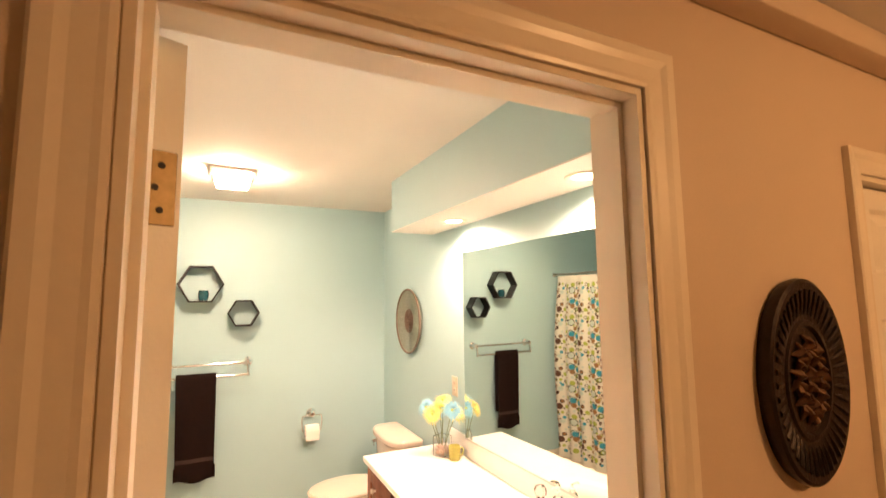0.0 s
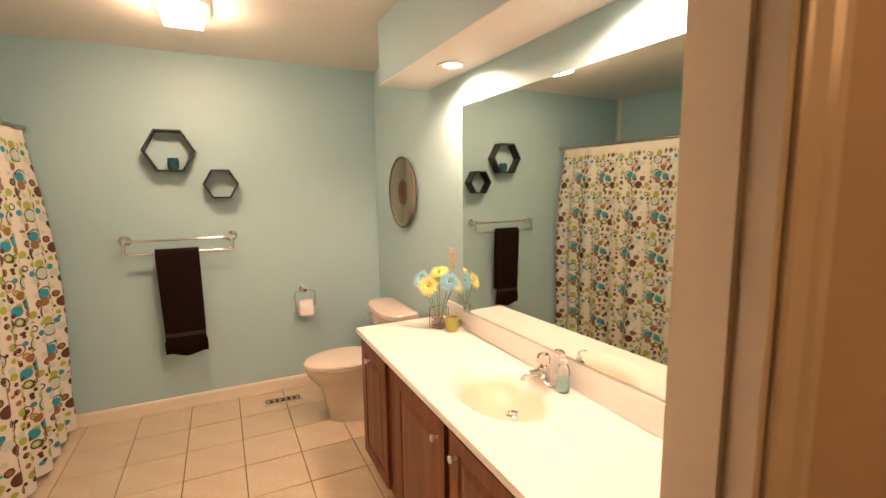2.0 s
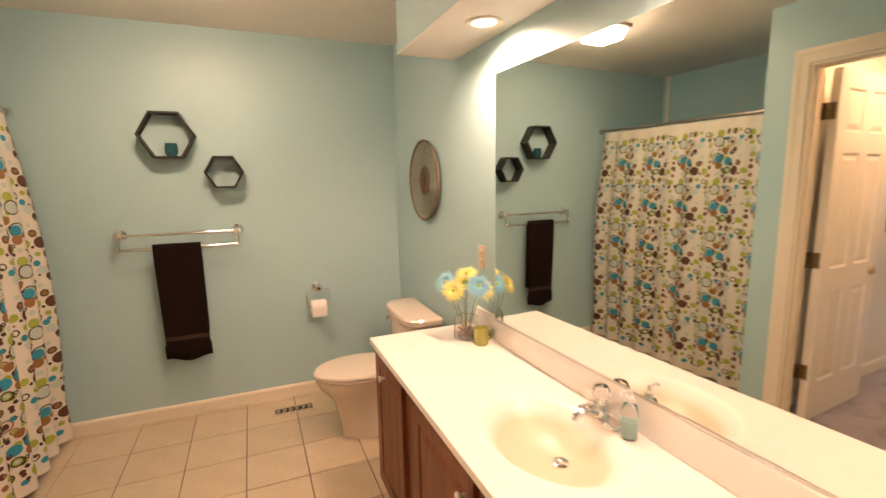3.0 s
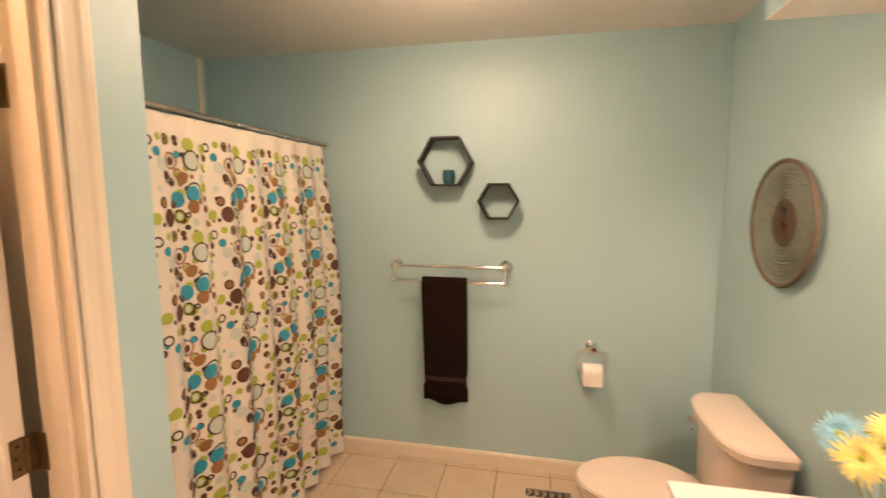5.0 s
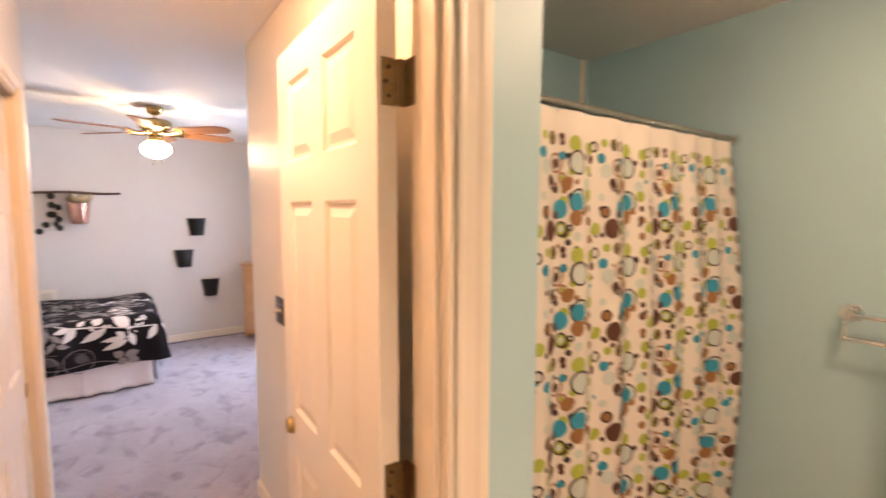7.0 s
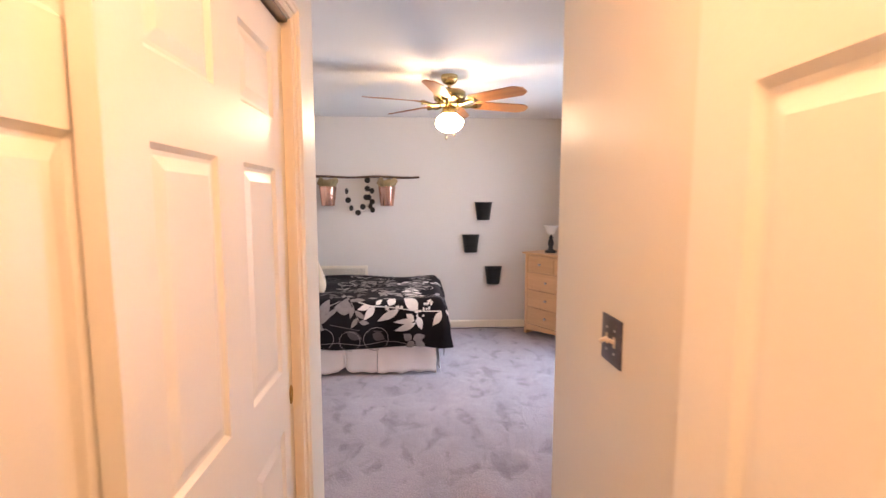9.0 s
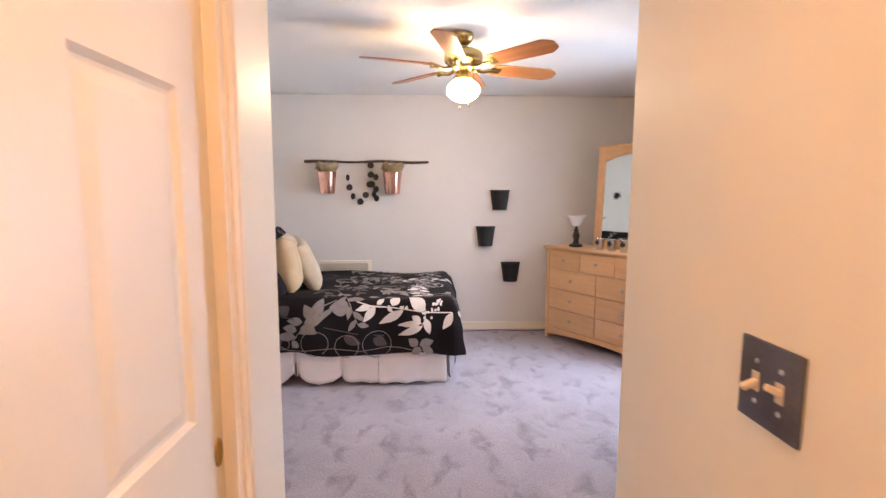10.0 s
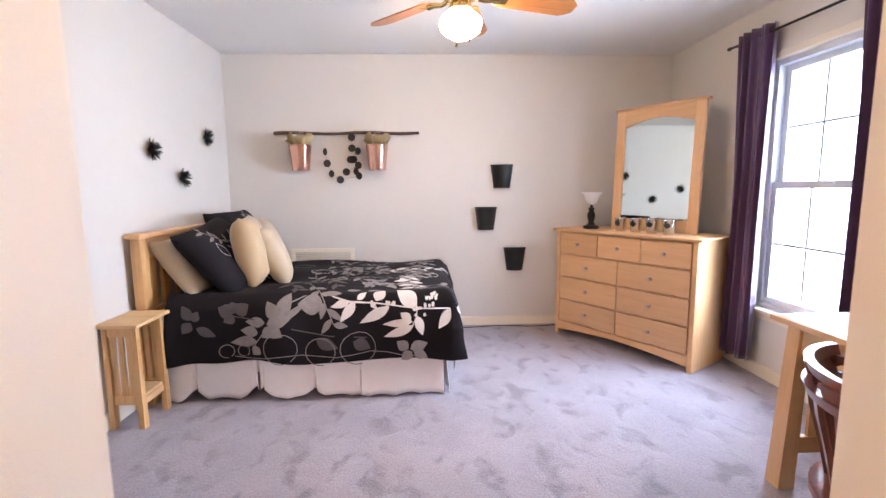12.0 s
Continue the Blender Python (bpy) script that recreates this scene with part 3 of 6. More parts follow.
# ---- vanity ----
vanity = thing("vanity_cabinet", "dark cherry vanity cabinet with raised-panel doors", "cabinet", pose(1.035, 0.872, 0))
bm = bmesh.new()
bx(bm, -0.001, 0.02, -0.095, 1.905, 0.09, 0.752)
bx(bm, 0.02, 0.50, 1.885, 1.905, 0.09, 0.752)
bx(bm, 0.02, 0.50, -0.095, 1.885, 0.09, 0.11)
bx(bm, 0.06, 0.50, -0.09, 1.90, 0.0, 0.09)
part("body", bm, CHERRY, vanity)


def cabinet_door(y0, y1, z0, z1, ky, kz):
    d = part("door", bmesh.new(), CHERRY, vanity)
    bm = bmesh.new()
    x = -0.018
    for q in ((y0, y0 + 0.055, z0, z1), (y1 - 0.055, y1, z0, z1), (y0 + 0.055, y1 - 0.055, z0, z0 + 0.055), (y0 + 0.055, y1 - 0.055, z1 - 0.055, z1)):
        bx(bm, x, -0.001, *q)
    rings = []
    for o, dd in ((0.055, 0.0), (0.061, 0.007), (0.070, 0.007), (0.098, 0.001)):
        rings.append([bm.verts.new((x + dd, yy, zz)) for yy, zz in ((y0 + o, z0 + o), (y1 - o, z0 + o), (y1 - o, z1 - o), (y0 + o, z1 - o))])
    for a, b in zip(rings, rings[1:]):
        for i in range(4):
            bm.faces.new((a[i], a[(i + 1) % 4], b[(i + 1) % 4], b[i]))
    bm.faces.new(rings[-1])
    d.data = mesh_of("door", bm, CHERRY)
    bm = bmesh.new()
    lathe(bm, [(0, 0), (0.006, 0), (0.006, 0.012), (0.012, 0.017), (0.014, 0.022), (0.011, 0.027), (0, 0.028)], 16, pose(x, ky, kz, 0, -90, 0))
    part("knob", bm, mat("white_knob", (0.75, 0.72, 0.68), 0.2), d, "small round white knob", 40)


for y0, y1, ky in ((1.46, 1.85, 1.70), (0.845, 1.33, 0.895), (0.30, 0.80, 0.755)):
    cabinet_door(y0, y1, 0.105, 0.735, ky, 0.665)
cabinet_door(0.03, 0.25, 0.105, 0.735, 0.21, 0.665)

# worktop with its moulded basin and backsplash
SX, SY, SA, SB = 1.285, 1.765, 0.158, 0.215
worktop = thing("bathroom_counter", "cream cultured marble vanity top with a moulded basin", "worktop", pose(0, 0, 0))
bm = bmesh.new()
nx, ny = 46, 130
x0, x1, y0, y1 = 1.008, 1.538, 0.777, 2.785
grid = []
for i in range(nx + 1):
    row = []
    for j in range(ny + 1):
        x, y = x0 + (x1 - x0) * i / nx, y0 + (y1 - y0) * j / ny
        r = math.hypot((x - SX) / SA, (y - SY) / SB)
        dz = 0.0
        if r < 1.12:
            q = max(0.0, 1 - r / 1.12)
            dz = -0.098 * min(1.0, (1 - (1 - q) ** 2.6) * 1.02)
        row.append(bm.verts.new((x, y, 0.78 + dz)))
    grid.append(row)
for i in range(nx):
    for j in range(ny):
        bm.faces.new((grid[i][j], grid[i + 1][j], grid[i + 1][j + 1], grid[i][j + 1]))
edge = [r[0] for r in grid] + grid[-1][1:] + [r[-1] for r in grid[-2::-1]] + grid[0][-2:0:-1]
low = [bm.verts.new((v.co.x, v.co.y, 0.753)) for v in edge]
for a in range(len(edge)):
    b = (a + 1) % len(edge)
    bm.faces.new((edge[a], edge[b], low[b], low[a]))


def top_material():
    """The top's marble, darker tan in the oval where the basin is moulded in."""
    m = mat("marble_tan_in_basin", (0.84, 0.82, 0.78), 0.32, vary=0.03, scale=5, fine=25, coat=0.08)
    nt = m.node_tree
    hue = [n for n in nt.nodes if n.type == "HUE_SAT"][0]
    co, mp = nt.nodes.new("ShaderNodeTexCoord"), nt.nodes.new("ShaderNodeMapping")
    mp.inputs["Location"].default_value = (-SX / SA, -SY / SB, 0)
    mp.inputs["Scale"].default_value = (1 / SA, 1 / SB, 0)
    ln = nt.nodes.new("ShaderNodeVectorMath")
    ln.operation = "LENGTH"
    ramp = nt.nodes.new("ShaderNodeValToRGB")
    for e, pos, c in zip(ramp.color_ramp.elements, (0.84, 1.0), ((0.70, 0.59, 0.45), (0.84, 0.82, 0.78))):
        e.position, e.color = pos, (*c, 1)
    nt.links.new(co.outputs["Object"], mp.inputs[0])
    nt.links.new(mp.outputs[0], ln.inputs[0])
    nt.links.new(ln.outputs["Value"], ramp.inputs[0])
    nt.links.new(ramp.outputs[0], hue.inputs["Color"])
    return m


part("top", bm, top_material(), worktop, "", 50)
bm = bmesh.new()
rbox(bm, 1.519, 1.5385, 0.777, 2.70, 0.781, 0.892, 0.004, 2)
part("backsplash", bm, MARBLE, worktop, "", 40)
bm = bmesh.new()
lathe(bm, [(0, 0.004), (0.012, 0.006), (0.014, 0.002), (0.022, 0.004), (0.026, 0.001), (0.024, -0.004)], 24, Matrix.Translation((1.322, 1.752, 0.6845)))
part("drain", bm, CHROME, worktop, "round chrome drain", 40)

CLEAR = glass("clear_acrylic", (1.0, 0.98, 0.97), 0.04)
faucet = thing("faucet", "chrome centerset faucet with a clear acrylic handle", "faucet", pose(1.475, 1.765, 0.78))
bm = bmesh.new()
rbox(bm, -0.028, 0.028, -0.078, 0.078, 0.0, 0.016, 0.007, 3)
lathe(bm, [(0.026, 0.012), (0.025, 0.05), (0.020, 0.058), (0, 0.06)], 20)
part("base", bm, CHROME, faucet, "", 40)
bm = bmesh.new()
tube(bm, [(-0.01, 0, 0.03), (-0.04, 0, 0.042), (-0.07, 0, 0.042), (-0.092, 0, 0.034), (-0.097, 0, 0.02)], [0.017, 0.015, 0.013, 0.012, 0.011], 14)
part("spout", bm, CHROME, faucet, "", 50)
bm = bmesh.new()
lathe(bm, [(0, 0.06), (0.012, 0.06), (0.024, 0.074), (0.027, 0.092), (0.020, 0.108), (0, 0.112)], 8)
part("handle", bm, CLEAR, faucet, "faceted clear acrylic handle")

bottle = thing("soap_bottle", "clear soap bottle with blue-green liquid beside the basin", "bottle", pose(1.478, 1.655, 0.78) @ Matrix.Diagonal((0.85, 0.85, 0.85, 1)))
bm = bmesh.new()
lathe(bm, [(0, 0.002), (0.026, 0.002), (0.028, 0.008), (0.028, 0.10), (0.022, 0.12), (0.012, 0.128), (0.012, 0.135)], 20)
part("flask", bm, CLEAR, bottle, "", 40)
bm = bmesh.new()
lathe(bm, [(0, 0.005), (0.024, 0.005), (0.0255, 0.01), (0.0255, 0.065), (0, 0.065)], 20)
part("liquid", bm, mat("teal_liquid", (0.45, 0.76, 0.74), 0.2), bottle, "blue-green soap", 40)
bm = bmesh.new()
lathe(bm, [(0.014, 0.126), (0.014, 0.142), (0.005, 0.146), (0.005, 0.165), (0, 0.165)], 14)
tube(bm, [(0.006, 0, 0.163), (-0.03, 0, 0.166), (-0.042, 0, 0.158)], 0.005, 8)
part("pump", bm, mat("pale_plastic", (0.72, 0.70, 0.68), 0.35), bottle, "pale plastic pump", 40)

# vase, flowers, mug
vase = thing("flower_vase", "clear square glass vase of pebbles and daisies", "vase", pose(1.415, 2.585, 0.78, 0, 0, 25))
bm = bmesh.new()
rbox(bm, -0.04, 0.04, -0.04, 0.04, 0.001, 0.11, 0.006, 2)
bmesh.ops.delete(bm, geom=[f for f in bm.faces if f.normal.z > 0.9], context="FACES_ONLY")
ob = part("glass", bm, glass("vase_glass", (0.97, 0.96, 0.95)), vase)
sol = ob.modifiers.new("thick", "SOLIDIFY")
sol.thickness, sol.offset = 0.003, -1
bm = bmesh.new()
rnd = random.Random(3)
for k in range(90):
    m = Matrix.Translation((rnd.uniform(-0.029, 0.029), rnd.uniform(-0.029, 0.029), rnd.uniform(0.012, 0.056))) @ Matrix.Diagonal((1, rnd.uniform(0.7, 1), rnd.uniform(0.6, 0.9), 1))
    bmesh.ops.create_icosphere(bm, subdivisions=1, radius=0.0075, matrix=m)
part("pebbles", bm, mat("pink_pebbles", (0.64, 0.43, 0.34), 0.35, vary=0.3, scale=60), vase, "rose-brown glass pebbles", 60)
YEL = mat("yellow_petals", (0.82, 0.73, 0.24), 0.6, vary=0.12, scale=60)
BLU = mat("blue_petals", (0.24, 0.52, 0.68), 0.6, vary=0.15, scale=60)
LIME = mat("lime_petals", (0.42, 0.50, 0.07), 0.6, vary=0.12, scale=60)
STEM = mat("green_stem", (0.16, 0.20, 0.08), 0.6)
for fx, fy, fz, col, ang in ((-0.062, 0.018, 0.235, YEL, 200), (-0.050, 0.075, 0.262, BLU, 120), (0.002, -0.072, 0.258, BLU, 250), (0.014, 0.004, 0.298, YEL, 60), (0.052, -0.062, 0.228, YEL, 300), (0.02, 0.03, 0.25, LIME, 20)):
    fl = part("flower", bmesh.new(), STEM, vase)
    bm = bmesh.new()
    tube(bm, [(fx * 0.12, fy * 0.12, 0.02), (fx * 0.35, fy * 0.35, 0.10), (fx, fy, fz)], 0.0022, 6)
    fl.data = mesh_of("stem", bm, STEM, 60)
    face = Vector((math.cos(radians(ang)) * 0.7 - 0.6, math.sin(radians(ang)) * 0.5 - 0.5, 0.75)).normalized()
    rot = face.to_track_quat("Z", "Y").to_matrix().to_4x4()
    bm = bmesh.new()
    for ring, (n, ln, up) in enumerate(((26, 0.060, 0.10), (20, 0.052, 0.42), (14, 0.037, 0.85))):
        for k in range(n):
            m = Matrix.Translation((fx, fy, fz)) @ rot @ Matrix.Rotation(2 * math.pi * (k + 0.4 * ring + rnd.uniform(-0.2, 0.2)) / n, 4, "Z")
            l = ln * rnd.uniform(0.85, 1.1)
            w = 0.0038
            pts = [(0.004, 0, 0), (l * 0.6, -w, l * up * 0.55), (l, -w * 0.3, l * up * 0.62), (l * 1.02, 0, l * up * 0.6), (l, w * 0.3, l * up * 0.62), (l * 0.6, w, l * up * 0.55)]
            vs = [bm.verts.new(m @ Vector(p)) for p in pts]
            bm.faces.new(vs[:3] + vs[3:])
    part("petals", bm, col, fl)
    bm = bmesh.new()
    bmesh.ops.create_icosphere(bm, subdivisions=1, radius=0.008, matrix=Matrix.Translation(Vector((fx, fy, fz)) + face * 0.008))
    part("flower_centre", bm, LIME, fl, "", 60)

mug = thing("cup", "small olive-yellow ceramic cup", "cup", pose(1.443, 2.487, 0.78))
bm = bmesh.new()
lathe(bm, [(0, 0.0), (0.026, 0.0), (0.031, 0.006), (0.033, 0.075), (0.031, 0.077), (0.029, 0.072), (0.027, 0.01), (0, 0.008)], 24)
part("bowl", bm, mat("olive_glaze", (0.42, 0.40, 0.10), 0.25, vary=0.06), mug, "", 40)
bm = bmesh.new()
tube(bm, [(0.031, 0, 0.06), (0.05, 0, 0.058), (0.055, 0, 0.04), (0.048, 0, 0.022), (0.03, 0, 0.018)], 0.005, 8)
part("handle", bm, bpy.data.materials["olive_glaze"], mug, "", 60)

# wall mirror over the vanity
wm = thing("wall_mirror", "large frameless wall mirror over the vanity", "mirror", pose(1.54, 0.90, 0.897))
bm = bmesh.new()
loft_vs = [(-0.001, 0), (-0.001, 1.55), (-0.047, 1.55), (-0.003, 0)]
lo, hi = [bm.verts.new((x, y, 0.0)) for x, y in loft_vs], [bm.verts.new((x, y, 1.033)) for x, y in loft_vs]
bm.faces.new(lo)
bm.faces.new(hi)
for i in range(4):
    bm.faces.new((lo[i], lo[(i + 1) % 4], hi[(i + 1) % 4], hi[i]))
part("glass", bm, MIRROR, wm)
bm = bmesh.new()
lo, hi = ([bm.verts.new((x, y, z)) for x, y in ((-0.0035, 0), (-0.0475, 1.55), (-0.0495, 1.55), (-0.0055, 0))] for z in (-0.003, 0.005))
bm.faces.new(lo)
bm.faces.new(hi)
for i in range(4):
    bm.faces.new((lo[i], lo[(i + 1) % 4], hi[(i + 1) % 4], hi[i]))
part("channel", bm, STEEL, wm, "thin metal channel under the mirror")

outlet = thing("wall_outlet", "ivory wall outlet with two sockets", "outlet", pose(1.54, 2.655, 1.14))
bm = bmesh.new()
rbox(bm, -0.006, -0.0005, -0.035, 0.035, -0.057, 0.057, 0.002, 2)
part("plate", bm, IVORY, outlet, "", 40)
for dz in (-0.022, 0.022):
    bm = bmesh.new()
    rbox(bm, -0.0085, -0.0055, -0.014, 0.014, dz - 0.015, dz + 0.015, 0.002, 2)
    s = part("socket", bm, IVORY, outlet, "", 40)
    bm = bmesh.new()
    for dy in (-0.006, 0.006):
        bx(bm, -0.0089, -0.0086, dy - 0.0012, dy + 0.0012, dz - 0.004, dz + 0.006)
    part("slot", bm, SHADOW, s)

# woven disc on the wall
WICK = mat("grey_wicker", (0.21, 0.245, 0.205), 0.7, vary=0.3, scale=60, fine=200, bump=0.002)
WICK2 = mat("brown_wicker", (0.11, 0.07, 0.048), 0.7, vary=0.3, scale=60, fine=200, bump=0.002)
disc = thing("woven_disc", "round woven tray hung on the wall, grey and brown", "wall decoration", pose(1.54, 3.365, 1.503, 0, -90, 0))
bm = bmesh.new()
lathe(bm, [(0, 0.012), (0.205, 0.014), (0.232, 0.030), (0.238, 0.026), (0.215, 0.002), (0, 0.002)], 60)
part("tray", bm, WICK, disc, "", 50)
for k in range(15):
    r = 0.014 + k * 0.0137
    bm = bmesh.new()
    pts = [(r * math.cos(2 * math.pi * i / 60), r * math.sin(2 * math.pi * i / 60), 0.0155 + (0.003 if (i + k) % 2 else 0)) for i in range(61)]
    tube(bm, pts, 0.0058, 6, False)
    part("coil", bm, WICK2 if k < 6 else WICK, disc, "brown woven coil" if k < 6 else "", 70)
bm = bmesh.new()
tube(bm, [(0.234 * math.cos(2 * math.pi * i / 72), 0.234 * math.sin(2 * math.pi * i / 72), 0.03) for i in range(73)], 0.008, 8, False)
part("rim", bm, mat("dark_wicker", (0.12, 0.085, 0.06), 0.7, vary=0.3, scale=60), disc, "dark bound rim", 70)

# ---- toilet ----
toilet = thing("toilet", "bone porcelain toilet with closed lid", "toilet", pose(1.512, 3.35, 0, 0, 0, 90))


def loft(bm, rings):
    rows = [[bm.verts.new(p) for p in r] for r in rings]
    for a, b in zip(rows, rows[1:]):
        n = len(a)
        for i in range(n):
            bm.faces.new((a[i], a[(i + 1) % n], b[(i + 1) % n], b[i]))
    bm.faces.new(rows[0][::-1])
    bm.faces.new(rows[-1])


def oval(cx, cy, a, b, z, n=36, egg=0.0):
    return [(cx + a * math.cos(t) * (1 - egg * math.sin(t)), cy + b * math.sin(t), z) for t in (2 * math.pi * i / n for i in range(n))]


bm = bmesh.new()
loft(bm, [oval(0, 0.33, 0.118, 0.235, 0.0), oval(0, 0.33, 0.118, 0.235, 0.025), oval(0, 0.34, 0.105, 0.225, 0.05), oval(0, 0.37, 0.102, 0.215, 0.14), oval(0, 0.39, 0.108, 0.215, 0.22), oval(0, 0.42, 0.128, 0.22, 0.27), oval(0, 0.445, 0.162, 0.235, 0.315), oval(0, 0.455, 0.178, 0.245, 0.355), oval(0, 0.455, 0.180, 0.248, 0.375)])
bx(bm, -0.11, 0.11, 0.02, 0.30, 0.18, 0.372)
part("bowl", bm, BONE, toilet, "", 50)
bm = bmesh.new()
loft(bm, [oval(0, 0.45, 0.185, 0.252, 0.378, 40, 0.06), oval(0, 0.45, 0.190, 0.257, 0.386, 40, 0.06), oval(0, 0.45, 0.186, 0.253, 0.396, 40, 0.06)])
part("seat", bm, BONE, toilet, "", 40)
bm = bmesh.new()
loft(bm, [oval(0, 0.452, 0.185, 0.255, 0.399, 40, 0.06), oval(0, 0.452, 0.190, 0.260, 0.405, 40, 0.06), oval(0, 0.452, 0.182, 0.250, 0.416, 40, 0.06), oval(0, 0.452, 0.12, 0.19, 0.421, 40, 0.06)])
part("lid", bm, BONE, toilet, "closed bone lid", 40)


def bowed(w, d0, d1, bow, z):
    """A tank's outline: straight at the wall, its front bowed with rounded ends."""
    front = []
    for i in range(17):
        a = math.pi * i / 16
        front.append((w * math.copysign(abs(math.cos(a)) ** 0.62, math.cos(a)), d1 - bow + bow * math.sin(a) ** 0.75, z))
    return [(-w + 0.012, d0, z), (w - 0.012, d0, z), (w, d0 + 0.012, z)] + front + [(-w, d0 + 0.012, z)]


bm = bmesh.new()
loft(bm, [bowed(0.20, 0.014, 0.185, 0.09, 0.355), bowed(0.225, 0.010, 0.20, 0.10, 0.39), bowed(0.245, 0.006, 0.212, 0.11, 0.675)])
part("tank", bm, BONE, toilet, "", 30)
bm = bmesh.new()
loft(bm, [bowed(0.258, 0.004, 0.224, 0.12, 0.677), bowed(0.266, 0.0, 0.232, 0.125, 0.686), bowed(0.266, 0.0, 0.232, 0.125, 0.712), bowed(0.258, 0.006, 0.224, 0.12, 0.722), bowed(0.24, 0.02, 0.205, 0.11, 0.7265)])
part("tank_lid", bm, BONE, toilet, "", 30)
bm = bmesh.new()
tube(bm, [(0.17, 0.185, 0.63), (0.17, 0.225, 0.63)], 0.012, 12)
tube(bm, [(0.17, 0.225, 0.63), (0.09, 0.235, 0.623)], [0.007, 0.005], 8)
part("lever", bm, CHROME, toilet, "chrome flush lever", 40)

# ---- wall fittings on the towel wall ----
def post(parent, x, y, z, ln):
    bm = bmesh.new()
    lathe(bm, [(0, 0), (0.034, 0), (0.035, 0.006), (0.028, 0.011), (0.025, 0.018), (0.018, 0.023), (0.015, ln * 0.7), (0.021, ln * 0.8), (0.022, ln), (0, ln + 0.005)], 24, pose(x, y, z, 90, 0, 0))
    return part("post", bm, CHROME, parent, "", 40)


bar = thing("towel_bar", "chrome double towel bar on the aqua wall", "towel bar", pose(0.128, 4.0, 1.208))
for x in (-0.32, 0.32):
    p = post(bar, x, 0, 0, 0.075)
    bm = bmesh.new()
    tube(bm, [(x, -0.068, 0), (x, -0.082, -0.04), (x, -0.088, -0.082)], 0.010, 10)
    bmesh.ops.create_uvsphere(bm, u_segments=12, v_segments=8, radius=0.014, matrix=Matrix.Translation((x, -0.088, -0.084)))
    part("drop_arm", bm, CHROME, p, "", 60)
for z, y in ((0, -0.066), (-0.084, -0.088)):
    bm = bmesh.new()
    tube(bm, [(-0.32, y, z), (0.32, y, z)], 0.009, 12)
    part("rail", bm, CHROME, bar, "", 40)

TOWEL = mat("dark_brown_terry", (0.011, 0.0045, 0.003), 0.95, vary=0.35, scale=30, fine=500, bump=0.003, spec=0.15)
towel = thing("bath_towel", "dark brown folded towel hung over the bar", "towel", pose(0.108, 3.912, 1.126))
bm = bmesh.new()
n = 22
prof = [(0.022, -0.55), (0.020, -0.3), (0.016, -0.02), (0.010, 0.012), (0, 0.019), (-0.010, 0.014), (-0.018, -0.02), (-0.022, -0.3), (-0.024, -0.56), (-0.025, -0.60), (-0.026, -0.606), (-0.027, -0.65), (-0.026, -0.70)]
rows = []
for k, (y, z) in enumerate(prof):
    row = []
    for i in range(n + 1):
        u = i / n
        w = 0.128 - 0.012 * max(0, -z) + (0.008 if z < -0.6 else 0)
        x = -w + 2 * w * u + 0.018 * max(0, -z)
        row.append(bm.verts.new((x, y - 0.004 * math.sin(u * 9 + z * 3) * max(0, -z) * 2, z + (0.012 * math.sin(u * 7 + 1) * (z < -0.65)))))
    rows.append(row)
for a, b in zip(rows, rows[1:]):
    for i in range(n):
        bm.faces.new((a[i], a[i + 1], b[i + 1], b[i]))
ob = part("cloth", bm, TOWEL, towel, "", 80)
sol = ob.modifiers.new("thick", "SOLIDIFY")
sol.thickness, sol.offset = 0.014, 0
bm = bmesh.new()
band = []
for z in (-0.548, -0.575):
    row = []
    for i in range(n + 1):
        u = i / n
        w = 0.1265 - 0.012 * -z
        row.append(bm.verts.new((-w + 2 * w * u + 0.018 * -z, -0.0325 - 0.004 * math.sin(u * 9 + z * 3) * -z * 2, z)))
    band.append(row)
for i in range(n):
    bm.faces.new((band[0][i], band[0][i + 1], band[1][i + 1], band[1][i]))
part("woven_band", bm, mat("brown_woven_band", (0.028, 0.011, 0.007), 0.7, vary=0.3, scale=80), towel, "flat woven band near the hem")

tp = thing("toilet_roll_holder", "chrome toilet roll holder on the wall", "holder", pose(0.925, 4.0, 0.772))
post(tp, 0, 0, 0, 0.062)
bm = bmesh.new()
tube(bm, [(-0.005, -0.055, -0.005), (-0.072, -0.055, -0.012), (-0.078, -0.055, -0.05), (-0.07, -0.055, -0.127), (-0.04, -0.055, -0.127)], 0.005, 8)
tube(bm, [(0.005, -0.055, -0.005), (0.072, -0.055, -0.012), (0.078, -0.055, -0.05), (0.07, -0.055, -0.127), (0.04, -0.055, -0.127)], 0.005, 8)
part("wire_loop", bm, CHROME, tp, "", 60)
roll = thing("toilet_roll", "white toilet paper roll on its holder", "toilet roll", pose(0.925, 3.945, 0.645))
bm = bmesh.new()
lathe(bm, [(0.018, -0.052), (0.046, -0.052), (0.048, -0.05), (0.048, 0.05), (0.046, 0.052), (0.018, 0.052)], 32, pose(0, 0, 0, 0, 90, 0), True)
bx(bm, -0.05, 0.05, -0.049, -0.0482, -0.062, 0.0)
part("paper", bm, mat("tissue_paper", (0.80, 0.76, 0.72), 0.9, vary=0.03, bump=0.0005), roll, "", 40)


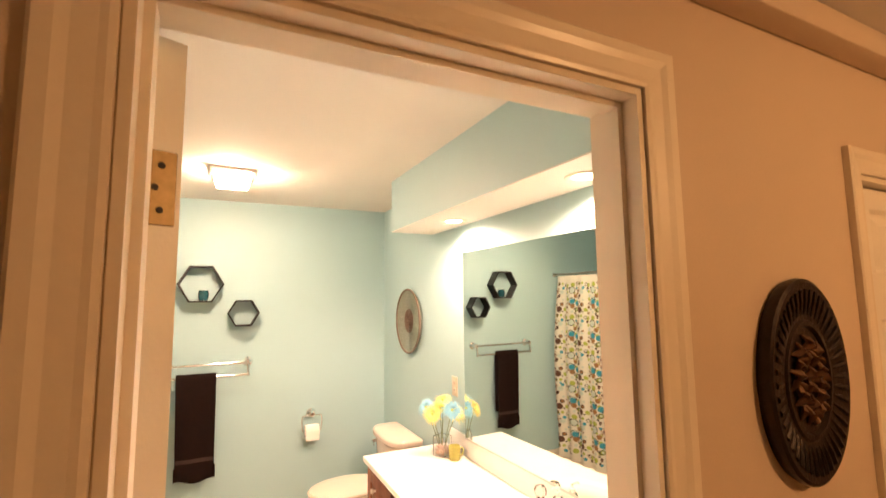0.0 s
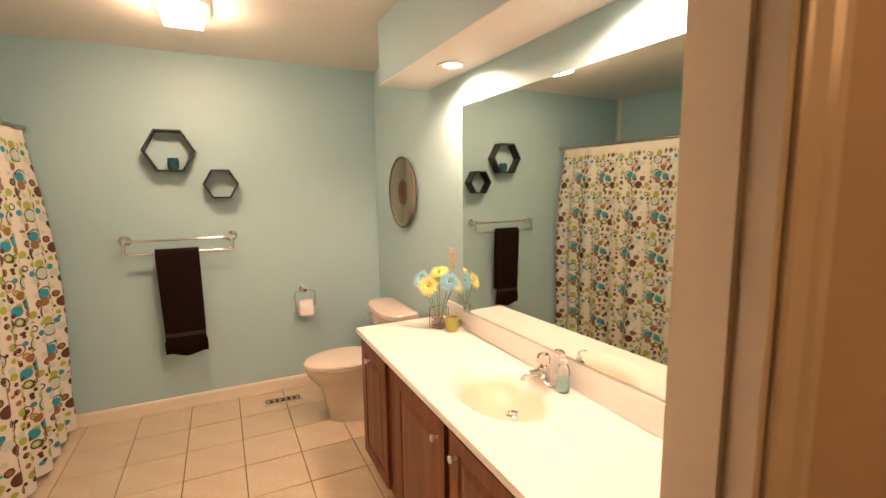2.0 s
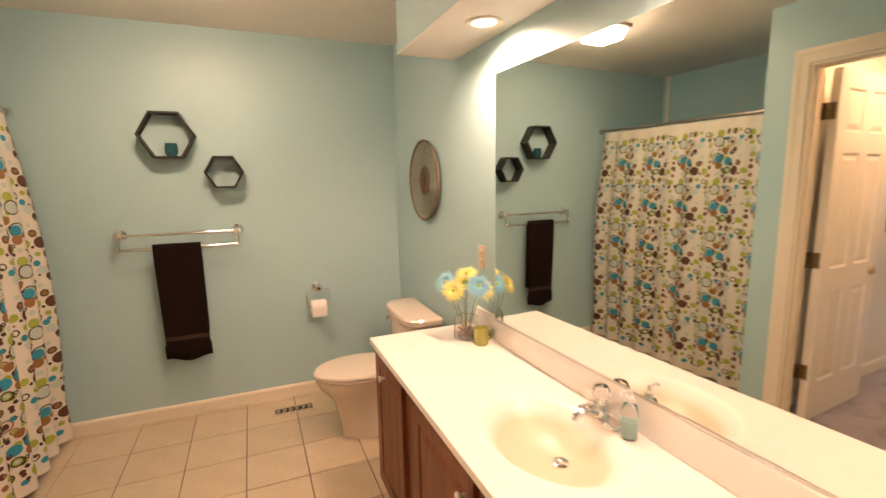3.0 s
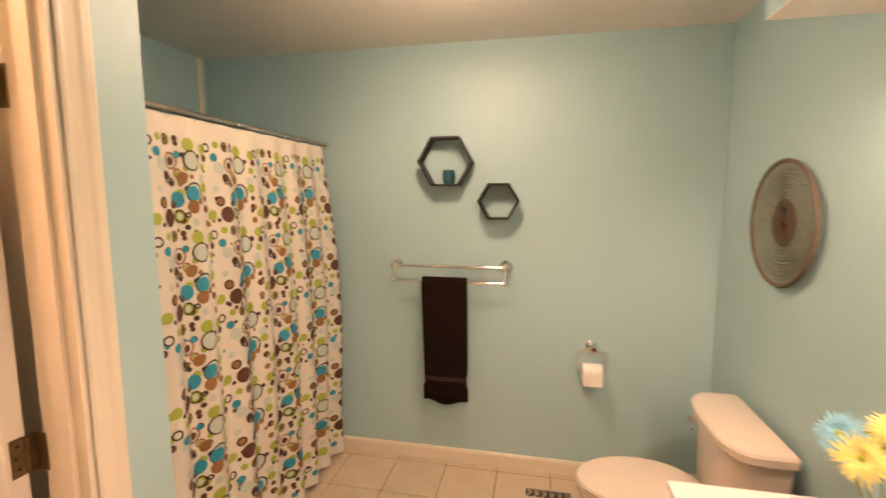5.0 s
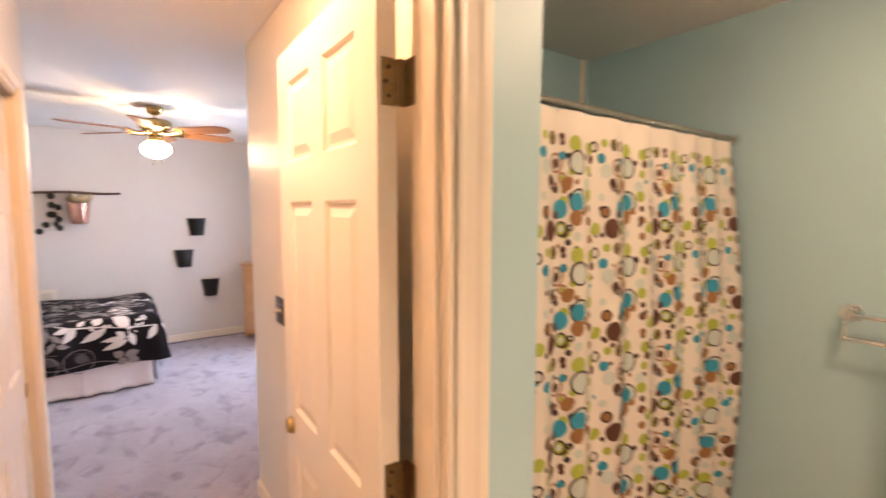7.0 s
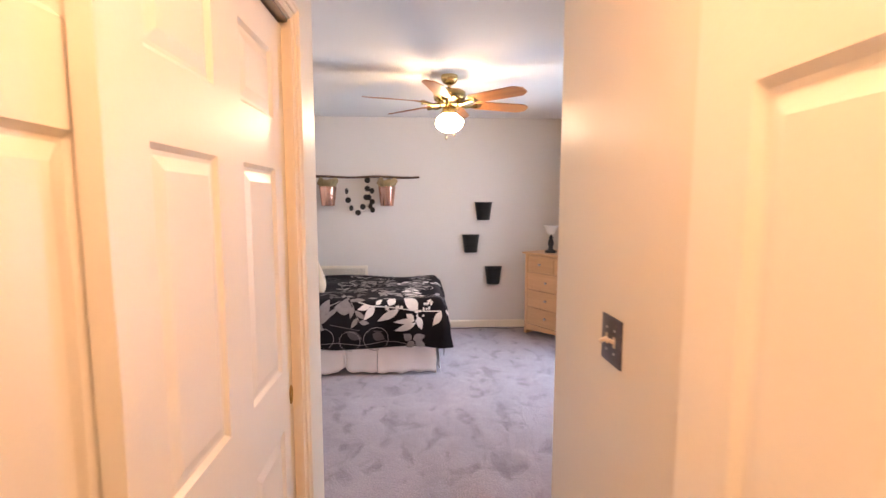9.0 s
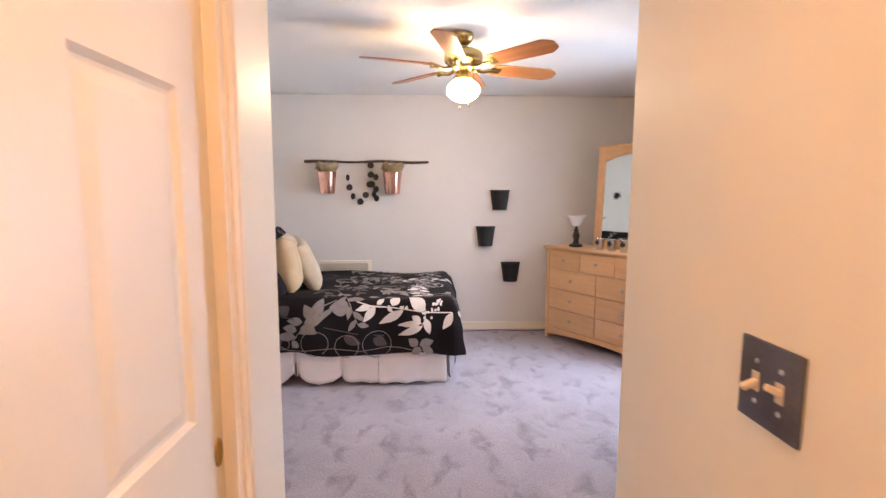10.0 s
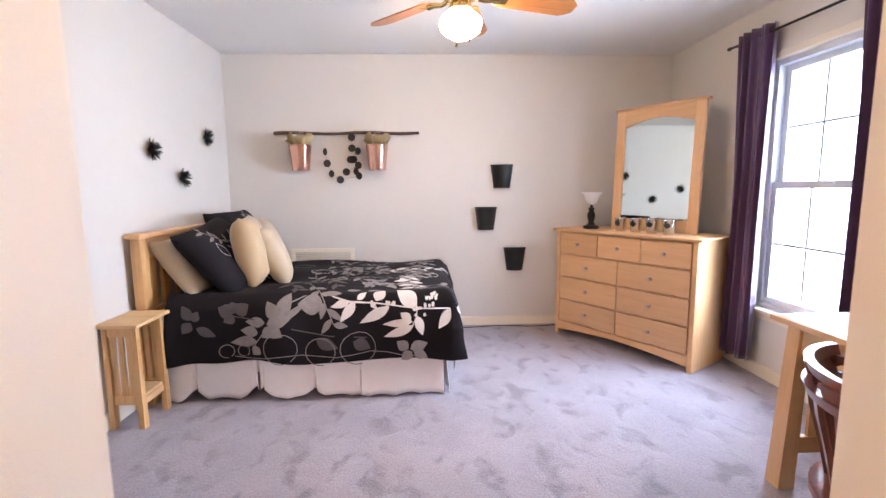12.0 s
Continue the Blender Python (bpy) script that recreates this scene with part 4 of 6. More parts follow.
def hexagon(cx, cz, R, depth, name_label):
    h = thing("hexagon_shelf", name_label, "shelf", pose(cx, 4.0, cz), "hexagon shelves")
    t = 0.012
    for k in range(6):
        a0, a1 = math.pi / 3 * k, math.pi / 3 * (k + 1)
        bm = bmesh.new()
        q = [(R * math.cos(a0), R * math.sin(a0)), (R * math.cos(a1), R * math.sin(a1)), ((R - t) * math.cos(a1), (R - t) * math.sin(a1)), ((R - t) * math.cos(a0), (R - t) * math.sin(a0))]
        v0 = [bm.verts.new((x, -0.0005, z)) for x, z in q]
        v1 = [bm.verts.new((x, -depth, z)) for x, z in q]
        bm.faces.new(v0)
        bm.faces.new(v1)
        for i in range(4):
            bm.faces.new((v0[i], v0[(i + 1) % 4], v1[(i + 1) % 4], v1[i]))
        part("board", bm, BLACK, h)
    return h


hexagon(0.110, 1.793, 0.154, 0.10, "large black hexagon wall shelf holding a candle glass")
hexagon(0.404, 1.575, 0.113, 0.10, "small empty black hexagon wall shelf")
candle = thing("candle_glass", "blue glass candle holder on the hexagon shelf", "candle holder", pose(0.128, 3.945, 1.6721))
bm = bmesh.new()
lathe(bm, [(0, 0), (0.026, 0), (0.034, 0.02), (0.036, 0.045), (0.032, 0.075), (0.030, 0.075), (0.033, 0.045), (0.031, 0.02), (0.024, 0.006), (0, 0.006)], 24)
part("cup", bm, mat("teal_glass", (0.015, 0.085, 0.11), 0.12, vary=0.5, scale=45, coat=0.6), candle, "", 50)

# ---- bathroom lights ----
cl = thing("ceiling_light", "square flush ceiling light with glowing glass", "ceiling light", pose(0.285, 3.10, H))
bm = bmesh.new()
rbox(bm, -0.125, 0.125, -0.125, 0.125, -0.022, -0.001, 0.004, 2)
part("plate", bm, mat("satin_nickel", (0.55, 0.50, 0.45), 0.35, 0.8), cl, "satin metal plate", 40)
bm = bmesh.new()
loft(bm, [[(-a, -a, z), (a, -a, z), (a, a, z), (-a, a, z)] for a, z in ((0.085, -0.085), (0.102, -0.03), (0.102, -0.0225))])
bm.normal_update()
for f in bm.faces:
    f.material_index = 0 if f.calc_center_median().z < -0.08 else 1
part("shade", bm, [glow("lit_glass", (1.0, 0.66, 0.44), 148.0), glow("lit_side_glass", (1.0, 0.66, 0.44), 82.0)], cl, "glowing frosted glass shade")
for cy in (1.36, 2.40):
    can = thing("recessed_light", "round recessed light in the soffit, lit", "recessed light", pose(1.415, cy, 2.103), "soffit lights")
    bm = bmesh.new()
    lathe(bm, [(0.046, -0.001), (0.074, -0.001), (0.076, -0.004), (0.070, -0.007), (0.050, -0.005), (0.046, -0.001)], 32)
    part("trim_ring", bm, TRIM, can, "white trim ring", 40)
    bm = bmesh.new()
    lathe(bm, [(0, -0.003), (0.045, -0.003), (0.045, -0.0012), (0, -0.0012)], 32)
    part("bulb_face", bm, glow("lit_bulb", (1.0, 0.80, 0.54), 14.0), can, "glowing bulb face")

# ---- tub and shower curtain ----
tub = thing("bathtub", "white bathtub in the alcove behind the curtain", "bathtub", pose(-1.415, 2.485, 0))
bm = bmesh.new()
loft(bm, [[(0, 0, 0), (0.745, 0, 0), (0.745, 1.51, 0), (0, 1.51, 0)], [(0, 0, 0.40), (0.745, 0, 0.40), (0.745, 1.51, 0.40), (0, 1.51, 0.40)], [(0.07, 0.08, 0.40), (0.675, 0.08, 0.40), (0.675, 1.43, 0.40), (0.07, 1.43, 0.40)], [(0.13, 0.2, 0.1), (0.61, 0.2, 0.1), (0.61, 1.3, 0.1), (0.13, 1.3, 0.1)]])
part("shell", bm, mat("white_enamel", (0.78, 0.75, 0.70), 0.15, vary=0.02), tub)

RODX = -0.63
rod = thing("shower_rod", "metal shower curtain rod across the tub alcove", "curtain rod", pose(RODX, 2.48, 1.905))
bm = bmesh.new()
tube(bm, [(0, 0.005, 0), (0, 1.515, 0)], 0.0125, 14)
part("rail", bm, mat("satin_rod", (0.42, 0.38, 0.33), 0.3, 1.0, vary=0.1), rod, "", 40)
for y, s in ((0.001, -1), (1.519, 1)):
    bm = bmesh.new()
    lathe(bm, [(0, 0), (0.026, 0), (0.024, 0.008), (0.016, 0.018), (0.014, 0.022), (0, 0.022)], 20, pose(0, y, 0, 90 * s, 0, 0))
    part("flange", bm, CHROME, rod, "", 40)


def curtain_point(s, z):
    """The shower curtain: s runs 0..1 along the rod, z is the height."""
    h = max(0.0, min(1.0, (1.86 - z) / 1.82))
    y = 2.52 + 1.415 * s + 0.05 * h * (s - 0.45) * 0.9
    f = 0.020 * (0.4 + 0.9 * h)
    x = RODX + 0.012 + f * math.sin(2 * math.pi * 8.5 * s + 0.8 * math.sin(7 * s)) + 0.010 * h * math.sin(2 * math.pi * 3.1 * s + 1)
    x += 0.055 * math.sin(math.pi * min(1, h * 1.15)) * (0.25 + 0.75 * s ** 3) + 0.055 * h
    return Vector((x, min(y, 3.985), z))


curt = thing("shower_curtain", "white shower curtain printed with coloured circles, closed", "shower curtain", pose(0, 0, 0))
FAB = mat("white_curtain_cloth", (0.67, 0.63, 0.55), 0.75, vary=0.04, scale=6, fine=500, bump=0.0006)
bm = bmesh.new()
ns, nz = 150, 40
g = [[bm.verts.new(curtain_point(i / ns, 1.886 - 1.849 * j / nz)) for j in range(nz + 1)] for i in range(ns + 1)]
for i in range(ns):
    for j in range(nz):
        bm.faces.new((g[i][j], g[i + 1][j], g[i + 1][j + 1], g[i][j + 1]))
part("cloth", bm, FAB, curt, "", 80)
INKS = [mat("ink_" + n, c, 0.75, vary=0.05, scale=20) for n, c in (("teal", (0.02, 0.25, 0.37)), ("brown", (0.085, 0.030, 0.014)), ("lime", (0.34, 0.40, 0.06)), ("caramel", (0.27, 0.13, 0.045)), ("pale_blue", (0.48, 0.55, 0.50)), ("black", (0.035, 0.022, 0.018)))]


def spot(bm, s0, z0, r, ink, ring=0.0, lift=0.0015, n=16):
    """A printed disc, or a ring of that width, lying on the cloth."""
    if not (0.012 < s0 < 0.988) or z0 < 0.09 or z0 > 1.81:
        return
    def at(rr, a):
        s = min(0.999, max(0.001, s0 + rr * math.cos(a) / 1.52))
        z = z0 + rr * math.sin(a)
        p = curtain_point(s, z)
        d = curtain_point(min(1, s + 0.002), z) - curtain_point(max(0, s - 0.002), z)
        nrm = Vector((d.y, -d.x, 0)).normalized()
        return p + nrm * lift
    outer = [bm.verts.new(at(r, 2 * math.pi * k / n)) for k in range(n)]
    if ring:
        inner = [bm.verts.new(at(r - ring, 2 * math.pi * k / n)) for k in range(n)]
        fs = [bm.faces.new((outer[k], outer[(k + 1) % n], inner[(k + 1) % n], inner[k])) for k in range(n)]
    else:
        mid = [bm.verts.new(at(r * 0.5, 2 * math.pi * k / n)) for k in range(n)]
        c = bm.verts.new(at(0, 0))
        fs = [bm.faces.new((outer[k], outer[(k + 1) % n], mid[(k + 1) % n], mid[k])) for k in range(n)]
        fs += [bm.faces.new((mid[k], mid[(k + 1) % n], c)) for k in range(n)]
    for f in fs:
        f.material_index = ink
        f.smooth = True


rnd = random.Random(21)
motif = [(0.01, 0, 0.0156, 2), (0.066, 0, 0.0368, 4), (0.068, 0, 0.0396, -6), (0.06, 0.328, 0.0276, 0), (0.055, 0.281, 0.0248, 3), (0.057, 0.226, 0.0147, 4), (0.058, 0.17, 0.0248, 2), (0.066, 0.115, 0.0377, -6),
         (0.066, 0.113, 0.0294, 4), (0.066, 0.113, 0.0193, -6), (0.131, 0.309, 0.011, 1), (0.14, 0.269, 0.0101, 3), (0.174, 0.246, 0.0202, 2), (0.16, 0.241, 0.0147, 2), (0.13, 0.215, 0.0138, 3), (0.14, 0.162, 0.0202, 2),
         (0.17, 0.17, 0.0184, -6), (0.203, 0.136, 0.0166, 0), (0.137, 0.096, 0.0147, 2), (0.121, 0.052, 0.0193, 4), (0.134, 0.014, 0.0092, 1), (0.214, 0.298, 0.0202, -6), (0.295, 0.307, 0.0285, 0), (0.242, 0.246, 0.0322, 1),
         (0.298, 0.249, 0.023, 2), (0.298, 0.249, 0.0239, -6), (0.298, 0.249, 0.0101, 4), (0.263, 0.181, 0.0202, 2), (0.263, 0.181, 0.0202, -2), (0.263, 0.181, 0.0101, 1), (0.217, 0.185, 0.0138, 2), (0.009, 0.171, 0.0092, 1),
         (0.024, 0.209, 0.0101, 5), (0.278, 0.11, 0.0304, -4), (0.278, 0.108, 0.0147, 1), (0.221, 0.096, 0.0239, 4), (0.251, 0.059, 0.0175, 1), (0.281, 0.046, 0.0083, 3), (0.036, 0.014, 0.011, 5), (0.009, 0.133, 0.0129, -6),
         (0.201, 0.014, 0.0129, 4), (0.117, 0.014, 0.0092, 3), (0.03, 0.252, 0.011, -6), (0.006, 0.188, 0.011, 1), (0.006, 0.133, 0.012, 0), (0.006, 0.069, 0.0166, -4), (0.006, 0.069, 0.0083, 2), (0.279, 0.032, 0.011, 5),
         (0.107, 0.133, 0.0092, 5), (0.201, 0.225, 0.0083, 5), (0.029, 0.059, 0.0147, 3), (0.038, 0.087, 0.011, 2), (0.02, 0.05, 0.02, 3), (0.125, 0.02, 0.019, 2), (0.13, 0.27, 0.015, 1), (0.215, 0.3, 0.017, 3),
         (0.012, 0.24, 0.021, 2), (0.012, 0.235, 0.012, 1), (0.255, 0.05, 0.018, -6), (0.275, 0.29, 0.014, 1), (0.15, 0.13, 0.014, 1), (0.09, 0.3, 0.013, 3)]
bm = bmesh.new()
for a in range(-1, 6):
    for b in range(7):
        for k, (u, v, r, ink) in enumerate(motif):
            spot(bm, (a * 0.30 + u + 0.01) / 1.52, 1.62 - 0.33 * b + v, r, abs(ink) - (1 if ink < 0 else 0), 0.0065 if ink < 0 else 0, 0.0012 + 0.0003 * (k % 9))
for k in range(260):
    spot(bm, rnd.uniform(0.02, 0.98), rnd.uniform(0.1, 1.78), rnd.uniform(0.006, 0.010), rnd.choice((1, 5, 1, 3, 4, 0)), 0, 0.0011, 10)
part("print", bm, INKS, curt, "teal, brown, lime and caramel circles and rings")["kind"] = "stuff"
for k in range(12):
    s = 0.02 + k * 0.087
    p = curtain_point(s, 1.862)
    bm = bmesh.new()
    pts = [(RODX + 0.017 * math.cos(2 * math.pi * i / 16), p.y, 1.896 + 0.022 * math.sin(2 * math.pi * i / 16)) for i in range(17)]
    tube(bm, pts, 0.002, 6, False)
    part("ring", bm, CHROME, curt, "", 60)

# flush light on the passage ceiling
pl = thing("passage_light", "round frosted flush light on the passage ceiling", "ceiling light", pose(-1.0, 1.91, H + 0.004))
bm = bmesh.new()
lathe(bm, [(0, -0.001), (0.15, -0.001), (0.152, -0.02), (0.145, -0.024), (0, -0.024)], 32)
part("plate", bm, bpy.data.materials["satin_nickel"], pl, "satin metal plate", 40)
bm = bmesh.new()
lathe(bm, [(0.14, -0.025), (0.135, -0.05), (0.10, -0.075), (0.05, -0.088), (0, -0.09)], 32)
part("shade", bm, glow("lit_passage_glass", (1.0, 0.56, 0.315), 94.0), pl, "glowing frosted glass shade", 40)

# ---- passage ----
DARKPL = mat("dark_bronze_plate", (0.11, 0.10, 0.115), 0.3, 0.6, vary=0.2, scale=30)
sw = thing("light_switch", "dark double switch plate with two ivory toggles", "light switch", pose(-1.821, 2.35, 1.136))
bm = bmesh.new()
rbox(bm, -0.058, 0.058, -0.007, -0.0005, -0.062, 0.062, 0.003, 2)
part("plate", bm, DARKPL, sw, "", 40)
for x, tilt in ((-0.023, 25), (0.023, -25)):
    bm = bmesh.new()
    bx(bm, x - 0.007, x + 0.007, -0.0085, -0.006, -0.014, 0.014)
    t = part("toggle", bm, IVORY, sw, "ivory toggle")
    bm = bmesh.new()
    rbox(bm, -0.005, 0.005, -0.024, 0.0, -0.005, 0.005, 0.002, 1, pose(x, -0.006, 0.0, tilt, 0, 0))
    part("lever", bm, IVORY, t)
    for z in (-0.030, 0.030):
        bm = bmesh.new()
        lathe(bm, [(0, 0), (0.004, 0), (0.003, 0.0015), (0, 0.0018)], 10, pose(x, -0.007, z, 90, 0, 0))
        part("screw", bm, STEEL, t)

# ---- window ----
VINYL = mat("white_vinyl", (0.58, 0.60, 0.64), 0.35, vary=0.02)
win = thing("window_1", "white double-hung window with grilles, bright daylight behind", "window", pose(0, 0, 0), "", "structure")
bm = bmesh.new()
for b in ((WX0, WX0 + 0.035, WZ0, WZ1), (WX1 - 0.035, WX1, WZ0, WZ1), (WX0 + 0.035, WX1 - 0.035, WZ1 - 0.035, WZ1), (WX0 + 0.035, WX1 - 0.035, WZ0, WZ0 + 0.03)):
    bx(bm, b[0], b[1], 4.145, 4.235, b[2], b[3])
part("window_frame", bm, VINYL, win)
MIDZ = 1.275
for z0, z1, y in ((WZ0 + 0.03, MIDZ + 0.02, 4.158), (MIDZ - 0.02, WZ1 - 0.035, 4.196)):
    a0, a1 = WX0 + 0.035, WX1 - 0.035
    bm = bmesh.new()
    for b in ((a0, a0 + 0.04, z0, z1), (a1 - 0.04, a1, z0, z1), (a0 + 0.04, a1 - 0.04, z0, z0 + 0.045), (a0 + 0.04, a1 - 0.04, z1 - 0.04, z1)):
        bx(bm, b[0], b[1], y, y + 0.03, b[2], b[3])
    sash = part("sash", bm, VINYL, win)
    bm = bmesh.new()
    bx(bm, a0 + 0.038, a1 - 0.038, y + 0.013, y + 0.016, z0 + 0.043, z1 - 0.038)
    pane = part("pane", bm, glass("window_glass", (1, 1, 1), 0.0, 1.05), sash)
    pane.visible_shadow = False
    for k in (1, 2):
        bm = bmesh.new()
        x = a0 + 0.04 + (a1 - a0 - 0.08) * k / 3
        bx(bm, x - 0.008, x + 0.008, y + 0.008, y + 0.021, z0 + 0.044, z1 - 0.039)
        part("muntin", bm, VINYL, sash)
    bm = bmesh.new()
    zz = (z0 + z1) / 2
    bx(bm, a0 + 0.04, a1 - 0.04, y + 0.0095, y + 0.0195, zz - 0.008, zz + 0.008)
    part("muntin", bm, VINYL, sash)
    bm = bmesh.new()
    rbox(bm, (a0 + a1) / 2 - 0.03, (a0 + a1) / 2 + 0.03, y - 0.012, y, z1 - 0.02 if y < 4.17 else z0, z1 if y < 4.17 else z0 + 0.02, 0.003, 1)
    part("latch", bm, VINYL, sash)
bm = bmesh.new()
rbox(bm, WX0 - 0.05, WX1 + 0.05, 4.075, 4.145, WZ0 - 0.022, WZ0, 0.004, 2)
bx(bm, WX0 - 0.03, WX1 + 0.03, 4.118, 4.1295, WZ0 - 0.075, WZ0 - 0.022)
part("window_sill", bm, TRIM, win, "", 40)
bm = bmesh.new()
for b in ((WX0 - 0.045, WX0 - 0.002, WZ0, WZ1 + 0.05), (WX1 + 0.002, WX1 + 0.045, WZ0, WZ1 + 0.05), (WX0 - 0.002, WX1 + 0.002, WZ1 + 0.002, WZ1 + 0.05)):
    rbox(bm, b[0], b[1], 4.114, 4.1295, b[2], b[3], 0.004, 1)
part("window_casing", bm, TRIM, win)

# outside: lawn and a glowing sheet that stands in for bright daylight
solid("ground", [(-70, 60, 4.6, 140, -0.9, -0.6)], mat("lawn_grass", (0.07, 0.12, 0.03), 0.9, vary=0.3, scale=2, fine=30), "green lawn outside the window", "lawn")
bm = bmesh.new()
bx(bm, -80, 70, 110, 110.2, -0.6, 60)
tagged(part("backdrop", bm, glow("daylight_glow", (0.90, 0.95, 1.0), 3.2)), "glowing white sheet standing in for daylight beyond the window", "backdrop", "", "structure")

# curtains
PURPLE = mat("purple_satin", (0.055, 0.014, 0.07), 0.45, vary=0.12, scale=9, fine=300, bump=0.0006, sheen=0.6)
IRON = mat("black_iron", (0.03, 0.028, 0.03), 0.4, 0.7, vary=0.2, scale=40)
crod = thing("curtain_rod", "thin dark metal curtain rod above the window", "curtain rod", pose(0, 4.045, 2.20))
bm = bmesh.new()
tube(bm, [(-5.10, 0, 0.025), (-3.45, 0, 0.0)], 0.008, 10)
part("rail", bm, IRON, crod, "", 40)
for x, z in ((-5.10, 0.025), (-3.45, 0.0)):
    bm = bmesh.new()
    lathe(bm, [(0, -0.02), (0.012, -0.015), (0.014, 0), (0.010, 0.015), (0, 0.02)], 12, pose(x, 0, z, 0, 90, 0))
    part("finial", bm, IRON, crod, "", 60)
for x, z in ((-5.04, 0.024), (-3.55, 0.0)):
    bm = bmesh.new()
    tube(bm, [(x, 0.084, z), (x, 0.006, z)], 0.006, 8)
    part("bracket", bm, IRON, crod)


def drape(x0, x1, top, bottom, folds, seed, y0=4.045, lean=0.0):
    d = thing("window_curtain", "dark purple satin window curtain drawn to the side", "curtain", pose(0, 0, 0), "window curtains")
    bm = bmesh.new()
    n, m2 = 90, 40
    rr = random.Random(seed)
    ph = [rr.uniform(0, 6) for _ in range(4)]
    rows = []
    for j in range(m2 + 1):
        v = j / m2
        z = top + (bottom - top) * v
        row = []
        for i in range(n + 1):
            u = i / n
            pinch = 1 - 0.10 * math.sin(math.pi * min(1, v * 1.2))
            x = (x0 + x1) / 2 + (x1 - x0) * (u - 0.5) * pinch + 0.02 * v * math.sin(3 * v + ph[0]) + lean * (1 - v)
            y = y0 - 0.004 + 0.032 * math.sin(2 * math.pi * folds * u + 0.5 * math.sin(3 * v + ph[1])) + 0.010 * math.sin(2 * math.pi * folds * 2.3 * u + ph[2] + 2 * v)
            row.append(bm.verts.new((x, y, z)))
        rows.append(row)
    for a, b in zip(rows, rows[1:]):
        for i in range(n):
            bm.faces.new((a[i], a[i + 1], b[i + 1], b[i]))
    ob = part("cloth", bm, PURPLE, d, "", 80)
    sol = ob.modifiers.new("thick", "SOLIDIFY")
    sol.thickness, sol.offset = 0.003, 0


drape(-4.975, -4.69, 2.27, 0.10, 3.5, 1)
drape(-4.10, -3.70, 2.24, 0.03, 5, 2)

# ---- bed ----
bed = thing("bed", "wooden full-size bed with a slatted headboard", "bed", pose(-5.185, 0.20, 0))
bm = bmesh.new()
rbox(bm, 0.61, 0.69, 0.0, 0.06, 0, 1.0, 0.006, 2)
part("post", bm, PINE, bed, "", 40)
bm = bmesh.new()
rbox(bm, -0.69, -0.61, 0.0, 0.06, 0, 1.0, 0.006, 2)
part("post", bm, PINE, bed, "", 40)
bm = bmesh.new()
rbox(bm, -0.71, 0.71, -0.012, 0.075, 1.0, 1.03, 0.006, 2)
part("top_rail", bm, MAPLE, bed, "", 40)
for z in (0.88, 0.45):
    bm = bmesh.new()
    rbox(bm, -0.61, 0.61, 0.012, 0.045, z, z + 0.12, 0.004, 1)
    part("rail", bm, MAPLE, bed)
for k in range(8):
    x = -0.55 + k * 0.152
    bm = bmesh.new()
    bx(bm, x, x + 0.085, 0.018, 0.038, 0.57, 0.88)
    part("slat", bm, PINE, bed)
bm = bmesh.new()
rbox(bm, -0.66, 0.63, 0.08, 1.78, 0.16, 0.34, 0.03, 3)
part("box_spring", bm, mat("ticking", (0.7, 0.67, 0.63), 0.9), bed, "", 40)
bm = bmesh.new()
rbox(bm, -0.67, 0.64, 0.08, 1.80, 0.34, 0.58, 0.06, 4)
part("mattress", bm, bpy.data.materials["ticking"], bed, "", 40)

SKIRT = mat("white_cotton", (0.88, 0.84, 0.84), 0.9, vary=0.04, scale=8, fine=400, bump=0.0005)
skirt = thing("bed_skirt", "white cotton bed skirt with loose pleats", "bed skirt", pose(-5.185, 0.20, 0))


def skirt_panel(p0, p1, z1, seed, gaps=()):
    rr = random.Random(seed)
    ph = [rr.uniform(0, 6) for _ in range(3)]
    p0, p1 = Vector(p0), Vector(p1)
    d = (p1 - p0).normalized()
    nrm = Vector((d.y, -d.x, 0))
    bm = bmesh.new()
    n, m2 = 100, 10
    rows = []
    for j in range(m2 + 1):
        v = j / m2
        row = []
        for i in range(n + 1):
            u = i / n
            f = 0.012 * math.sin(9 * u * (p1 - p0).length + ph[0]) + 0.007 * math.sin(23 * u * (p1 - p0).length + ph[1]) + 0.02
            for g in gaps:
                f -= 0.035 * math.exp(-((u - g) * 60) ** 2) * v
            low = 0.010 + 0.016 * abs(math.sin(10 * u + ph[2]))
            for g in gaps:
                low += 0.05 * math.exp(-((u - g) * 13) ** 2)
            row.append(bm.verts.new(p0 + d * (p1 - p0).length * u + nrm * f * (0.3 + 0.7 * v) + Vector((0, 0, z1 + (low - z1) * v))))
        rows.append(row)
    for a, b in zip(rows, rows[1:]):
        for i in range(n):
            bm.faces.new((a[i], a[i + 1], b[i + 1], b[i]))
    ob = part("panel", bm, SKIRT, skirt, "", 80)
    sol = ob.modifiers.new("thick", "SOLIDIFY")
    sol.thickness, sol.offset = 0.002, 0


skirt_panel((0.64, 0.09, 0), (0.64, 0.66, 0), 0.335, 1, (0.97, 0.35))
skirt_panel((0.64, 0.67, 0), (0.64, 1.28, 0), 0.335, 2, (0.02, 0.55))
skirt_panel((0.64, 1.285, 0), (0.64, 1.79, 0), 0.335, 3)
skirt_panel((0.64, 1.79, 0), (-0.66, 1.79, 0), 0.335, 4, (0.5,))

BLK = mat("black_duvet_cloth", (0.010, 0.008, 0.011), 0.85, vary=0.25, scale=7, fine=300, bump=0.0008, spec=0.2)
duvet = thing("comforter", "black comforter printed with grey and white leaves", "comforter", pose(-5.185, 0.20, 0))
DW, DL = 0.665, 1.855


